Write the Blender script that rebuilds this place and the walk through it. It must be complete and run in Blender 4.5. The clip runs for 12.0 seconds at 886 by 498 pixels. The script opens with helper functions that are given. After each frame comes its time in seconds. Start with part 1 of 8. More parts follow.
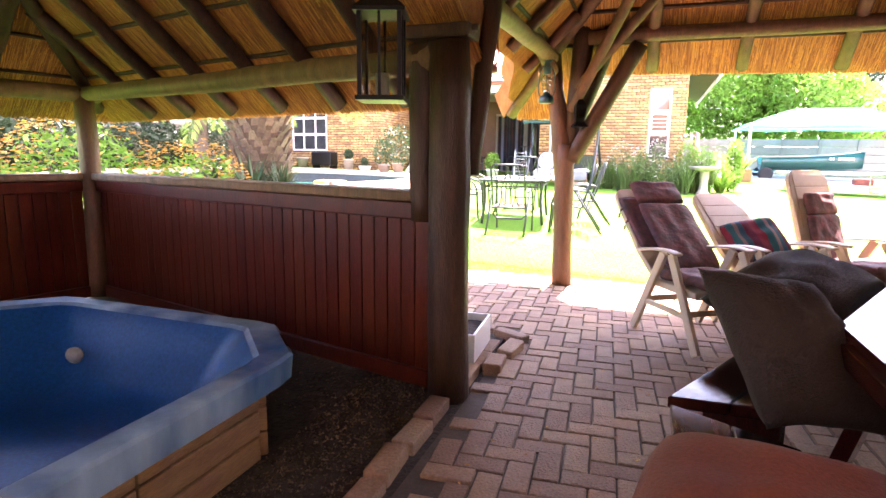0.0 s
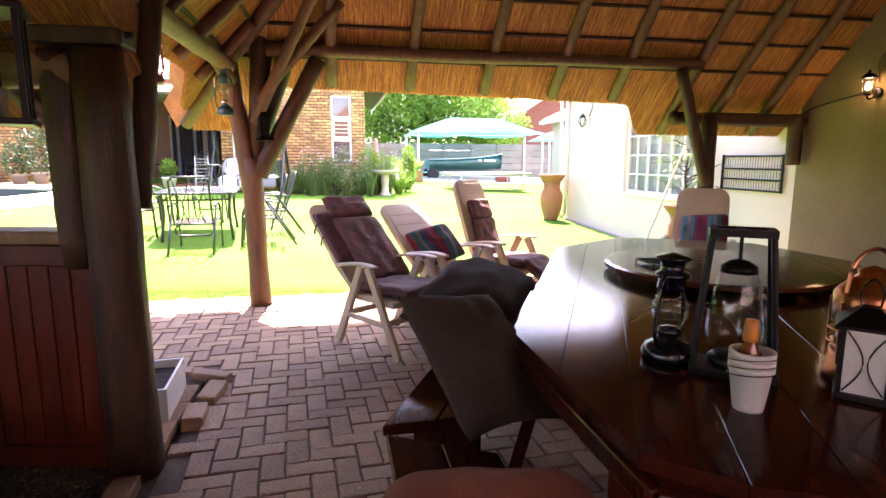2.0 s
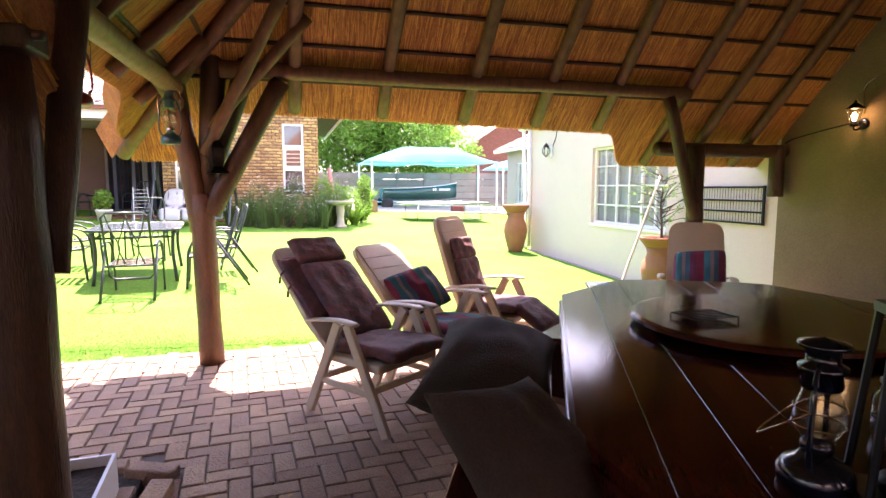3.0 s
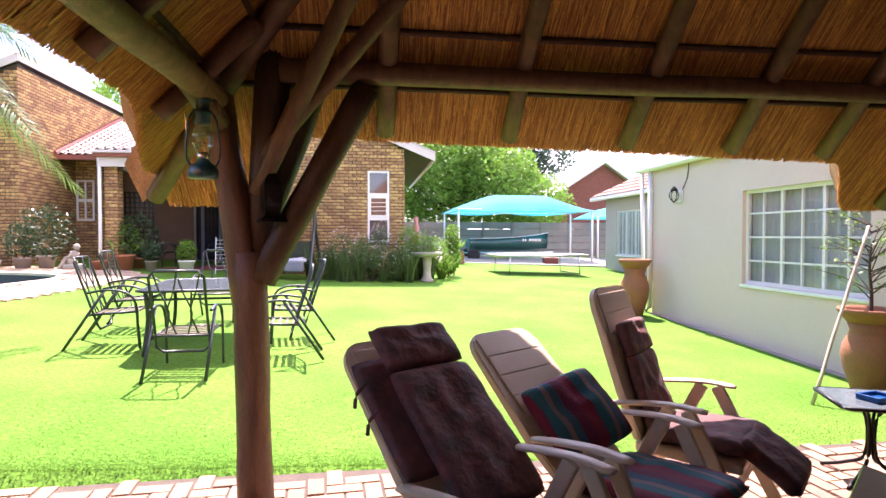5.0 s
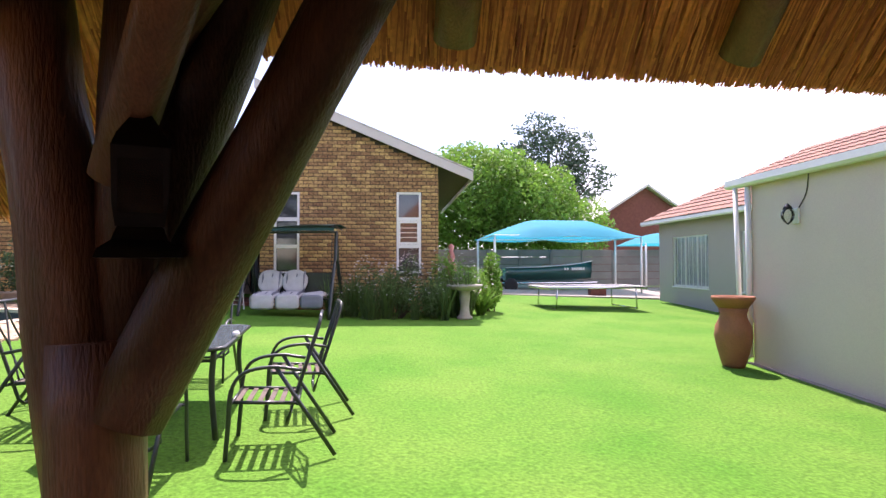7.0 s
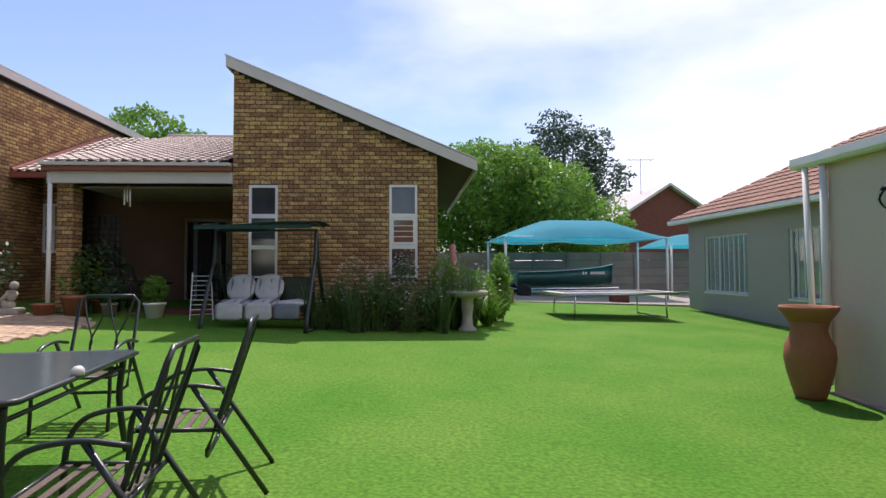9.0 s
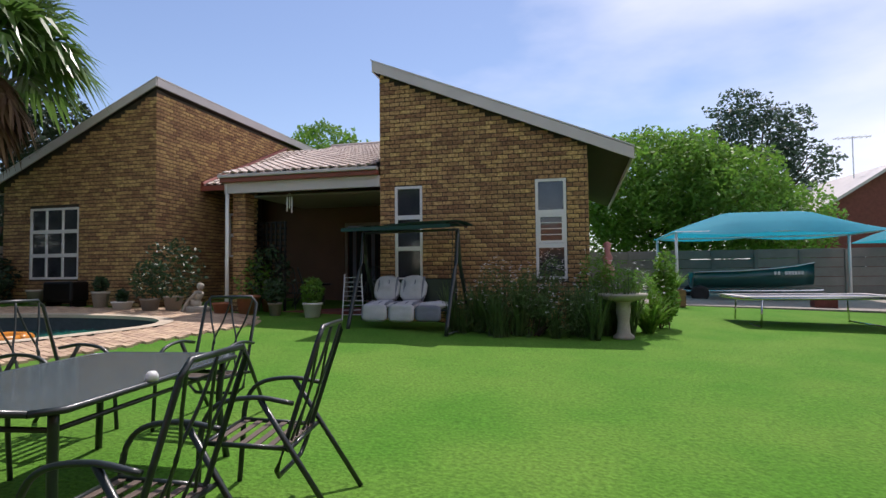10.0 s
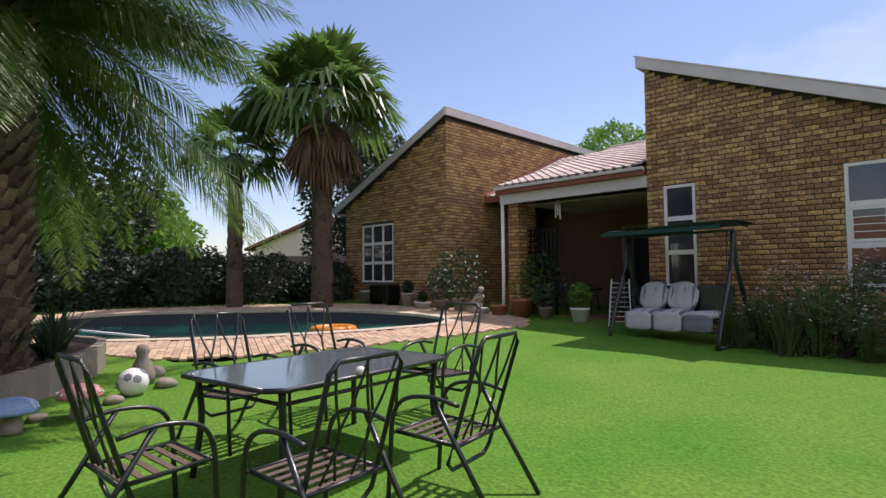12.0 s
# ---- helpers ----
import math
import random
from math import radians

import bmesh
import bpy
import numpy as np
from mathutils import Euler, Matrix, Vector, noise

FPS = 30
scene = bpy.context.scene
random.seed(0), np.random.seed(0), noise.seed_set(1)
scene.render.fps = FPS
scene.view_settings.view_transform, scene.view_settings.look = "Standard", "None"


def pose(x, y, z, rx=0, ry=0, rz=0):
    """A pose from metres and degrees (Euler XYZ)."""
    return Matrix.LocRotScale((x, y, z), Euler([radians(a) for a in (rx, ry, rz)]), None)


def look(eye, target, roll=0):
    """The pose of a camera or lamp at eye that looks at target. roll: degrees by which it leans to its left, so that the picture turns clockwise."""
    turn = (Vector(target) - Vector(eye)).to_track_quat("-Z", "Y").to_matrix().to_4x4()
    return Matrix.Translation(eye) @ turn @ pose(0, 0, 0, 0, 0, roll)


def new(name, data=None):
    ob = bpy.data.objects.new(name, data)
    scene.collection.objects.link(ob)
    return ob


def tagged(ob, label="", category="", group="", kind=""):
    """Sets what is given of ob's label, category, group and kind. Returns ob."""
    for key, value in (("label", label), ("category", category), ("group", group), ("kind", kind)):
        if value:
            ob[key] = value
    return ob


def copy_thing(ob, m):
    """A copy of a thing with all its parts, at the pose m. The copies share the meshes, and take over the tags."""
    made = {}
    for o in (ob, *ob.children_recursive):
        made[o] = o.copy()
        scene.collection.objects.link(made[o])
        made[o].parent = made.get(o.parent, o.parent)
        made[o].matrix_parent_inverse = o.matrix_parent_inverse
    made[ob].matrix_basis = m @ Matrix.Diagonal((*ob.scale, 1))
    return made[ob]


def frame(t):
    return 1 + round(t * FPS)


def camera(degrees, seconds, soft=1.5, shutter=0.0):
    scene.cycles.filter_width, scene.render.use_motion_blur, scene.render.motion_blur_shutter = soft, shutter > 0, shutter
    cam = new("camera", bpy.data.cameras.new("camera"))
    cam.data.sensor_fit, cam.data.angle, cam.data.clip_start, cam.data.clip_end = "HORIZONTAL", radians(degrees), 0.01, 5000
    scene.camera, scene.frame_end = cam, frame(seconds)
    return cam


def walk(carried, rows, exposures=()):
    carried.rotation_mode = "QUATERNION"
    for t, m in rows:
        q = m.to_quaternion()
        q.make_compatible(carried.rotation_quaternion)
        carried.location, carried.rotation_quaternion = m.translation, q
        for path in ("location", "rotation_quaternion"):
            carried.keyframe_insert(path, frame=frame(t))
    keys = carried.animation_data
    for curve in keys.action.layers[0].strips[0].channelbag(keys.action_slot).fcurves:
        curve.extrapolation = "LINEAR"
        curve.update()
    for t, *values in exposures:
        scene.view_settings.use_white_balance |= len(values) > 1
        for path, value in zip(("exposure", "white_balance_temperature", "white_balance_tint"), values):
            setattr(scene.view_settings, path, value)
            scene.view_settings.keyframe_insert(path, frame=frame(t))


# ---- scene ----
cam = camera(76.6, 12.0)
METRES, EYE, TILT, LEAN, TURN = 8.4, 1.3, 0.0, 0.0, 20.0
ROWS = [
    (0.0, 0.0, 0.0, 0.0, 0.12, -9.47, -0.69),
    (0.5, 0.002, -0.0063, 0.0049, -9.04, -9.37, -0.48),
    (1.0, 0.0036, -0.0074, 0.0083, -17.58, -9.37, -0.37),
    (1.5, 0.0032, -0.004, 0.0109, -24.47, -9.36, -0.21),
    (2.0, 0.0026, 0.0166, 0.0144, -30.67, -9.11, -0.14),
    (2.5, 0.0023, 0.0525, 0.0203, -35.88, -7.84, -0.15),
    (4.5, 0.0616, 0.2394, 0.0216, -32.29, -2.25, -0.06),
    (5.0, 0.0835, 0.286, 0.0247, -27.72, -1.27, -0.03),
    (5.5, 0.1032, 0.3412, 0.0244, -25.52, -0.48, -0.01),
    (6.0, 0.1228, 0.3985, 0.0264, -25.03, 0.02, 0.0),
    (6.5, 0.1446, 0.4579, 0.0319, -24.96, 0.94, 0.08),
    (7.0, 0.1619, 0.5153, 0.0325, -24.99, 1.52, 0.1),
    (7.7, 0.1690, 0.589, 0.031, -25.0, 1.72, 0.15),
    (8.2, 0.2075, 0.637, 0.0285, -25.0, 1.9, 0.2),
    (9.0, 0.2917, 0.7008, 0.0261, -23.44, 2.09, 0.27),
    (9.5, 0.3338, 0.7336, 0.0235, -15.87, 2.21, 0.48),
    (10.0, 0.3653, 0.7653, 0.0242, -6.41, 2.35, 0.6),
    (10.5, 0.3933, 0.7782, 0.0281, 3.63, 2.42, 0.67),
    (11.0, 0.4205, 0.7826, 0.0306, 12.3, 2.6, 0.71),
    (11.5, 0.4428, 0.7746, 0.0327, 19.32, 2.74, 0.64),
    (12.0, 0.4656, 0.7646, 0.0333, 24.11, 2.8, 0.58),
]
EXPOSURES = [(0.0, 4.15, 7000, 41), (2.5, 3.25, 6950, 42), (4.5, 2.5, 6700, 42), (5.5, 2.0, 6650, 42), (6.5, 1.5, 6550, 40), (7.2, 1.3, 6600, 34), (8.6, 0.46, 6550, 24), (9.5, 0.18, 6500, 22), (10.5, 0.0, 6450, 21), (12.0, 0.2, 6600, 26)]
walk(cam, [(t, pose(0, 0, EYE, TILT, LEAN, TURN) @ pose(METRES * x, METRES * y, METRES * z, 90 + pitch, roll, yaw)) for t, x, y, z, yaw, pitch, roll in ROWS], EXPOSURES)

# ---- world and sun: high summer sun behind the house, thin cloud on one side ----
SUN_EL, SUN_AZ = radians(62.0), radians(3.3)   # azimuth east of +y
world = bpy.data.worlds.new("world")
scene.world = world
world.use_nodes = True
wn, wl = world.node_tree.nodes, world.node_tree.links
wn.clear()
sky = wn.new("ShaderNodeTexSky")
sky.sky_type = "NISHITA"
sky.sun_disc = False
sky.sun_elevation, sky.sun_rotation = SUN_EL, SUN_AZ
sky.air_density, sky.dust_density, sky.ozone_density = 1.1, 0.4, 2.5
tc = wn.new("ShaderNodeTexCoord")
mp = wn.new("ShaderNodeMapping")
mp.inputs["Scale"].default_value = (1.0, 1.0, 2.6)
mp.inputs["Location"].default_value = (3.1, 0.4, 0.0)
cl = wn.new("ShaderNodeTexNoise")
cl.inputs["Scale"].default_value, cl.inputs["Detail"].default_value, cl.inputs["Roughness"].default_value = 1.7, 7.0, 0.5
sep = wn.new("ShaderNodeSeparateXYZ")
grad = wn.new("ShaderNodeMath"); grad.operation = "MULTIPLY_ADD"
grad.inputs[1].default_value, grad.inputs[2].default_value = 0.42, -0.02
addm = wn.new("ShaderNodeMath"); addm.operation = "ADD"
ramp = wn.new("ShaderNodeValToRGB")
ramp.color_ramp.elements[0].position, ramp.color_ramp.elements[0].color = 0.42, (0, 0, 0, 1)
ramp.color_ramp.elements[1].position, ramp.color_ramp.elements[1].color = 0.80, (0.9, 0.9, 0.9, 1)
mixw = wn.new("ShaderNodeMixRGB")
mixw.inputs[2].default_value = (8.2, 8.6, 9.2, 1)
bg = wn.new("ShaderNodeBackground"); bg.inputs[1].default_value = 0.13
wo = wn.new("ShaderNodeOutputWorld")
for a, b in ((tc.outputs["Generated"], mp.inputs[0]), (mp.outputs[0], cl.inputs["Vector"]), (tc.outputs["Generated"], sep.inputs[0]), (sep.outputs[0], grad.inputs[0]),
             (cl.outputs[0], addm.inputs[0]), (grad.outputs[0], addm.inputs[1]), (addm.outputs[0], ramp.inputs[0]),
             (ramp.outputs[0], mixw.inputs[0]), (sky.outputs[0], mixw.inputs[1]), (mixw.outputs[0], bg.inputs[0]), (bg.outputs[0], wo.inputs[0])):
    wl.new(a, b)
sun = new("sun", bpy.data.lights.new("sun", "SUN"))
sun.data.energy, sun.data.angle, sun.data.color = 4.2, radians(0.6), (1.0, 0.955, 0.88)
sun_dir = Vector((math.sin(SUN_AZ) * math.cos(SUN_EL), math.cos(SUN_AZ) * math.cos(SUN_EL), math.sin(SUN_EL)))
sun.matrix_world = look(sun_dir * 60, (0, 0, 0))


# ---- materials ----
def mat(name, base, rough=0.7, metal=0.0, scale=8.0, var=0.25, bump=0.15, fine=60.0, tint=None, stretch=None, island=0.0, obj=0.0, spec=0.5, coat=0.0, stain=0.0, alpha_shadow=True):
    """Two scales of noise vary the colour; fine noise gives relief. island / obj: variation between pieces."""
    m = bpy.data.materials.new(name)
    m.use_nodes = True
    n, l = m.node_tree.nodes, m.node_tree.links
    b = n["Principled BSDF"]
    b.inputs["Roughness"].default_value, b.inputs["Metallic"].default_value = rough, metal
    b.inputs["Specular IOR Level"].default_value = spec
    b.inputs["Coat Weight"].default_value = coat
    b.inputs["Coat Roughness"].default_value = 0.12
    tcn = n.new("ShaderNodeTexCoord")
    src = tcn.outputs["Object"]
    if stretch:
        mpn = n.new("ShaderNodeMapping"); mpn.inputs["Scale"].default_value = stretch
        l.new(src, mpn.inputs[0]); src = mpn.outputs[0]
    big, small = n.new("ShaderNodeTexNoise"), n.new("ShaderNodeTexNoise")
    big.inputs["Scale"].default_value, big.inputs["Detail"].default_value = scale, 5.0
    small.inputs["Scale"].default_value, small.inputs["Detail"].default_value = fine, 4.0
    l.new(src, big.inputs["Vector"]); l.new(src, small.inputs["Vector"])
    tint = tint or tuple(c * 0.55 for c in base)
    r1 = n.new("ShaderNodeMapRange"); r1.inputs[1].default_value, r1.inputs[2].default_value = 0.3, 0.72
    l.new(big.outputs[0], r1.inputs[0])
    mx = n.new("ShaderNodeMixRGB"); mx.inputs[1].default_value, mx.inputs[2].default_value = (*base, 1), (*tint, 1)
    k = n.new("ShaderNodeMath"); k.operation = "MULTIPLY"; k.inputs[1].default_value = min(1.0, var * 2)
    l.new(r1.outputs[0], k.inputs[0]); l.new(k.outputs[0], mx.inputs[0])
    hsv = n.new("ShaderNodeHueSaturation")
    l.new(mx.outputs[0], hsv.inputs["Color"])
    val = n.new("ShaderNodeMapRange"); val.inputs[1].default_value, val.inputs[2].default_value = 0.25, 0.75
    val.inputs[3].default_value, val.inputs[4].default_value = 1 - var * 0.6, 1 + var * 0.6
    l.new(small.outputs[0], val.inputs[0])
    last = val.outputs[0]
    if island or obj:
        rnd = n.new("ShaderNodeNewGeometry" if island else "ShaderNodeObjectInfo")
        mr = n.new("ShaderNodeMapRange"); a = island or obj
        mr.inputs[3].default_value, mr.inputs[4].default_value = 1 - a, 1 + a
        l.new(rnd.outputs["Random Per Island" if island else "Random"], mr.inputs[0])
        mul = n.new("ShaderNodeMath"); mul.operation = "MULTIPLY"
        l.new(last, mul.inputs[0]); l.new(mr.outputs[0], mul.inputs[1]); last = mul.outputs[0]
        hm = n.new("ShaderNodeMapRange"); hm.inputs[3].default_value, hm.inputs[4].default_value = 0.5 - a * 0.04, 0.5 + a * 0.04
        l.new(rnd.outputs["Random Per Island" if island else "Random"], hm.inputs[0])
        l.new(hm.outputs[0], hsv.inputs["Hue"])
    l.new(last, hsv.inputs["Value"])
    l.new(hsv.outputs[0], b.inputs["Base Color"])
    if bump:
        bp = n.new("ShaderNodeBump"); bp.inputs["Strength"].default_value, bp.inputs["Distance"].default_value = bump, 0.02
        l.new(small.outputs[0], bp.inputs["Height"]); l.new(bp.outputs[0], b.inputs["Normal"])
    return m


def leafmat(name, base, tint, rough=0.5, trans=0.35, island=0.35, patch=3):
    m = mat(name, base, rough, scale=patch, var=0.3, bump=0, tint=tint, island=island)
    n, l = m.node_tree.nodes, m.node_tree.links
    b = n["Principled BSDF"]
    tr = n.new("ShaderNodeBsdfTranslucent")
    col = b.inputs["Base Color"].links[0].from_socket
    l.new(col, tr.inputs[0])
    ms = n.new("ShaderNodeMixShader"); ms.inputs[0].default_value = trans
    l.new(b.outputs[0], ms.inputs[1]); l.new(tr.outputs[0], ms.inputs[2]); l.new(ms.outputs[0], n["Material Output"].inputs[0])
    return m


def glassmat(name, tint=(1, 1, 1), rough=0.02):
    m = bpy.data.materials.new(name)
    m.use_nodes = True
    n, l = m.node_tree.nodes, m.node_tree.links
    n.remove(n["Principled BSDF"])
    t, g, x, f, pw = n.new("ShaderNodeBsdfTransparent"), n.new("ShaderNodeBsdfGlossy"), n.new("ShaderNodeMixShader"), n.new("ShaderNodeLayerWeight"), n.new("ShaderNodeMath")
    t.inputs[0].default_value, g.inputs["Roughness"].default_value = (*tint, 1), rough
    f.inputs[0].default_value = 0.5
    pw.operation, pw.inputs[1].default_value = "POWER", 3.5
    ad = n.new("ShaderNodeMath"); ad.operation, ad.inputs[1].default_value = "ADD", 0.04
    l.new(f.outputs["Facing"], pw.inputs[0]); l.new(pw.outputs[0], ad.inputs[0]); l.new(ad.outputs[0], x.inputs[0]); l.new(t.outputs[0], x.inputs[1]); l.new(g.outputs[0], x.inputs[2]); l.new(x.outputs[0], n["Material Output"].inputs[0])
    return m


M = dict(
    brick=mat("yellow_brick", (0.55, 0.335, 0.145), 0.9, scale=22, var=0.46, tint=(0.17, 0.085, 0.035), bump=0.8, fine=60, obj=0.36),
    brick_joined=mat("yellow_brick_far", (0.55, 0.335, 0.145), 0.9, scale=22, var=0.46, tint=(0.17, 0.085, 0.035), bump=0.8, fine=60, island=0.36),
    mortar=mat("mortar", (0.055, 0.042, 0.03), 0.95, scale=5, var=0.3, bump=0.3),
    paver=mat("clay_paver", (0.345, 0.21, 0.125), 0.8, scale=6, var=0.35, tint=(0.22, 0.135, 0.09), bump=0.5, fine=70, obj=0.2),
    paver_joined=mat("clay_paver_far", (0.345, 0.21, 0.125), 0.8, scale=6, var=0.35, tint=(0.22, 0.135, 0.09), bump=0.5, fine=70, island=0.2),
    pool_paver=mat("pool_paver", (0.52, 0.38, 0.26), 0.85, scale=4, var=0.3, tint=(0.42, 0.27, 0.17), bump=0.4, island=0.18),
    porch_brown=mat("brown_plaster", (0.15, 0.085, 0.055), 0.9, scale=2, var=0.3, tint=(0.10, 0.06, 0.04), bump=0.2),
    seat_brown=mat("weathered_slat", (0.12, 0.085, 0.062), 0.75, scale=6, var=0.4, tint=(0.07, 0.05, 0.04), bump=0.2),
    joint=mat("sand_joint", (0.10, 0.075, 0.055), 0.95, scale=8, var=0.3),
    soil=mat("soil", (0.046, 0.03, 0.018), 0.95, scale=7, var=0.5, bump=1.0, fine=35),
    gravel=mat("gravel", (0.13, 0.088, 0.052), 0.9, scale=20, var=0.5, bump=0.5, island=0.45),
    lawn=mat("lawn_ground", (0.059, 0.182, 0.015), 0.95, scale=0.7, var=0.62, tint=(0.110, 0.220, 0.030), bump=1.0, fine=30, spec=0.15),
    blade=leafmat("grass_blade", (0.10, 0.26, 0.03), (0.17, 0.30, 0.05), 0.6, 0.45, 0.04, 0.7),
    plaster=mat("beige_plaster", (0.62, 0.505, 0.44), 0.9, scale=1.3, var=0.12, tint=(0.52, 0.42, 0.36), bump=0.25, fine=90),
    # stained copy of the beige plaster, darkened to hold the shade under the thatch
    plaster_shaded=mat("stained_shaded_plaster", (0.20, 0.148, 0.078), 0.9, scale=1.1, var=0.35, tint=(0.12, 0.085, 0.04), bump=0.3, fine=90),
    plaster_grey=mat("grey_plaster", (0.37, 0.335, 0.30), 0.9, scale=1.2, var=0.15, bump=0.2, fine=90, tint=(0.34, 0.315, 0.28)),
    white=mat("white_paint", (0.72, 0.72, 0.70), 0.45, scale=3, var=0.08, bump=0.05),
    fascia=mat("grey_fascia", (0.56, 0.52, 0.50), 0.55, scale=2, var=0.12, bump=0.05),
    red_paint=mat("red_fascia_paint", (0.27, 0.075, 0.05), 0.5, scale=3, var=0.2),
    tile=mat("terracotta_roof_tile", (0.25, 0.115, 0.07), 0.8, scale=4, var=0.35, tint=(0.17, 0.08, 0.05), bump=0.3, island=0.16),
    tile_pale=mat("weathered_roof_tile", (0.52, 0.45, 0.40), 0.8, scale=4, var=0.3, tint=(0.38, 0.26, 0.20), bump=0.3, island=0.16),
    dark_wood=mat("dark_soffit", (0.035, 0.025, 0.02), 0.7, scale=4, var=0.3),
    log=mat("pole_log", (0.155, 0.07, 0.029), 0.6, scale=3, var=0.45, tint=(0.065, 0.030, 0.013), bump=0.35, fine=30, stretch=(6, 6, 1), coat=0.15),
    log_dark=mat("dark_log", (0.075, 0.036, 0.017), 0.45, scale=3, var=0.5, tint=(0.035, 0.018, 0.01), bump=0.35, fine=30, stretch=(6, 6, 1), coat=0.04, spec=0.3),
    log_pale=mat("pale_log", (0.23, 0.135, 0.055), 0.6, scale=3, var=0.45, tint=(0.11, 0.08, 0.03), bump=0.35, fine=30, stretch=(6, 6, 1), coat=0.1),
    thatch=mat("thatch", (0.50, 0.23, 0.076), 0.85, scale=5, var=0.45, tint=(0.27, 0.10, 0.03), bump=0.9, fine=60),
    straw=leafmat("thatch_straw", (0.66, 0.325, 0.085), (0.41, 0.17, 0.046), 0.6, 0.25, 0.45),
    panel=mat("mahogany_cladding", (0.11, 0.021, 0.008), 0.32, scale=2, var=0.4, tint=(0.05, 0.010, 0.006), bump=0.12, fine=25, stretch=(5, 5, 0.7), coat=0.06, spec=0.3, obj=0.14),
    table=mat("varnished_table_wood", (0.062, 0.013, 0.007), 0.09, scale=2.5, var=0.45, tint=(0.028, 0.007, 0.005), bump=0.04, fine=30, stretch=(1, 8, 1), coat=0.0, spec=0.16, obj=0.12),
    tub=mat("blue_acrylic", (0.002, 0.060, 0.19), 0.32, scale=2.2, var=0.45, tint=(0.003, 0.060, 0.20), bump=0.02, spec=0.2),
    tub_rim=mat("marbled_acrylic", (0.008, 0.09, 0.25), 0.22, scale=2.8, var=0.48, fine=6, tint=(0.30, 0.45, 0.56), bump=0.02, spec=0.25, stretch=(1, 1, 0.3)),
    plank=mat("pine_plank", (0.30, 0.17, 0.07), 0.6, scale=2, var=0.4, tint=(0.16, 0.08, 0.035), bump=0.2, fine=25, stretch=(1, 1, 6)),
    resin=mat("beige_resin", (0.58, 0.48, 0.34), 0.42, scale=3, var=0.1, bump=0.06, fine=120),
    cushion=mat("floral_cushion", (0.075, 0.052, 0.050), 0.8, scale=11, var=0.48, tint=(0.19, 0.065, 0.06), bump=0.4, fine=26),
    pillow=mat("brown_pillow", (0.048, 0.030, 0.021), 0.9, scale=5, var=0.3, bump=0.5, fine=120),
    orange=mat("rust_cushion", (0.30, 0.075, 0.03), 0.85, scale=5, var=0.25, bump=0.3, fine=110),
    iron=mat("green_black_steel", (0.014, 0.022, 0.019), 0.38, scale=9, var=0.3, bump=0.05, coat=0.2),
    black=mat("black_metal", (0.0055, 0.005, 0.005), 0.4, scale=9, var=0.3, bump=0.05, spec=0.25),
    navy=mat("navy_enamel", (0.004, 0.006, 0.016), 0.2, scale=9, var=0.3, bump=0.02, coat=0.5),
    copper=mat("copper", (0.62, 0.26, 0.13), 0.28, 1.0, scale=7, var=0.3, bump=0.05),
    chrome=mat("chrome", (0.65, 0.65, 0.66), 0.2, 1.0, scale=7, var=0.1, bump=0.0),
    red=mat("red_enamel", (0.28, 0.02, 0.015), 0.3, scale=8, var=0.3, coat=0.3),
    green_enamel=mat("green_enamel", (0.012, 0.075, 0.085), 0.3, scale=8, var=0.3, coat=0.3),
    terracotta=mat("terracotta", (0.33, 0.125, 0.058), 0.8, scale=4, var=0.3, tint=(0.24, 0.09, 0.045), bump=0.2),
    shade_net=leafmat("teal_shade_net", (0.012, 0.34, 0.46), (0.012, 0.30, 0.42), 0.8, 0.45, 0.0),
    swing_canvas=leafmat("dark_green_canvas", (0.012, 0.06, 0.06), (0.012, 0.045, 0.045), 0.8, 0.1, 0.0),
    boat=mat("green_boat_paint", (0.008, 0.085, 0.075), 0.3, scale=3, var=0.2, coat=0.4),
    concrete=mat("precast_concrete", (0.27, 0.235, 0.20), 0.9, scale=2, var=0.3, tint=(0.19, 0.16, 0.135), bump=0.3, obj=0.12),
    stone=mat("cast_stone", (0.40, 0.37, 0.31), 0.9, scale=5, var=0.3, bump=0.3),
    stripe=mat("striped_cushion", (0.52, 0.52, 0.55), 0.9, scale=6, var=0.15, bump=0.2),
    stripe_dark=mat("grey_stripe", (0.20, 0.21, 0.26), 0.9, scale=6, var=0.15, bump=0.2),
    water=mat("pool_water", (0.012, 0.15, 0.11), 0.06, scale=1.5, var=0.3, tint=(0.015, 0.19, 0.15), bump=0.08, fine=5, spec=0.2),
    pool_edge=mat("pool_coping", (0.55, 0.46, 0.34), 0.8, scale=4, var=0.2),
    pool_dark=mat("pool_tile_band", (0.035, 0.05, 0.06), 0.5, scale=14, var=0.4),
    glass=glassmat("clear_glass"),
    lens=glassmat("lantern_glass", (0.93, 0.94, 0.92), 0.05),
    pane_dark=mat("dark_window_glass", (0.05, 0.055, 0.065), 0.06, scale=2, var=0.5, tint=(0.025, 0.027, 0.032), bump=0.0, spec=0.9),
    table_glass=mat("frosted_table_glass", (0.10, 0.13, 0.14), 0.12, scale=3, var=0.15, bump=0.02, spec=0.9),
    curtain=mat("grey_curtain", (0.40, 0.42, 0.44), 0.9, scale=6, var=0.2, stretch=(8, 8, 0.5)),
    red_brick=mat("red_face_brick", (0.20, 0.06, 0.045), 0.9, scale=6, var=0.35, bump=0.3),
    rubber=mat("rubber", (0.02, 0.02, 0.02), 0.8, scale=9, var=0.2),
    leaf=leafmat("tree_leaf", (0.13, 0.275, 0.035), (0.18, 0.34, 0.05), 0.5, 0.5, 0.25),
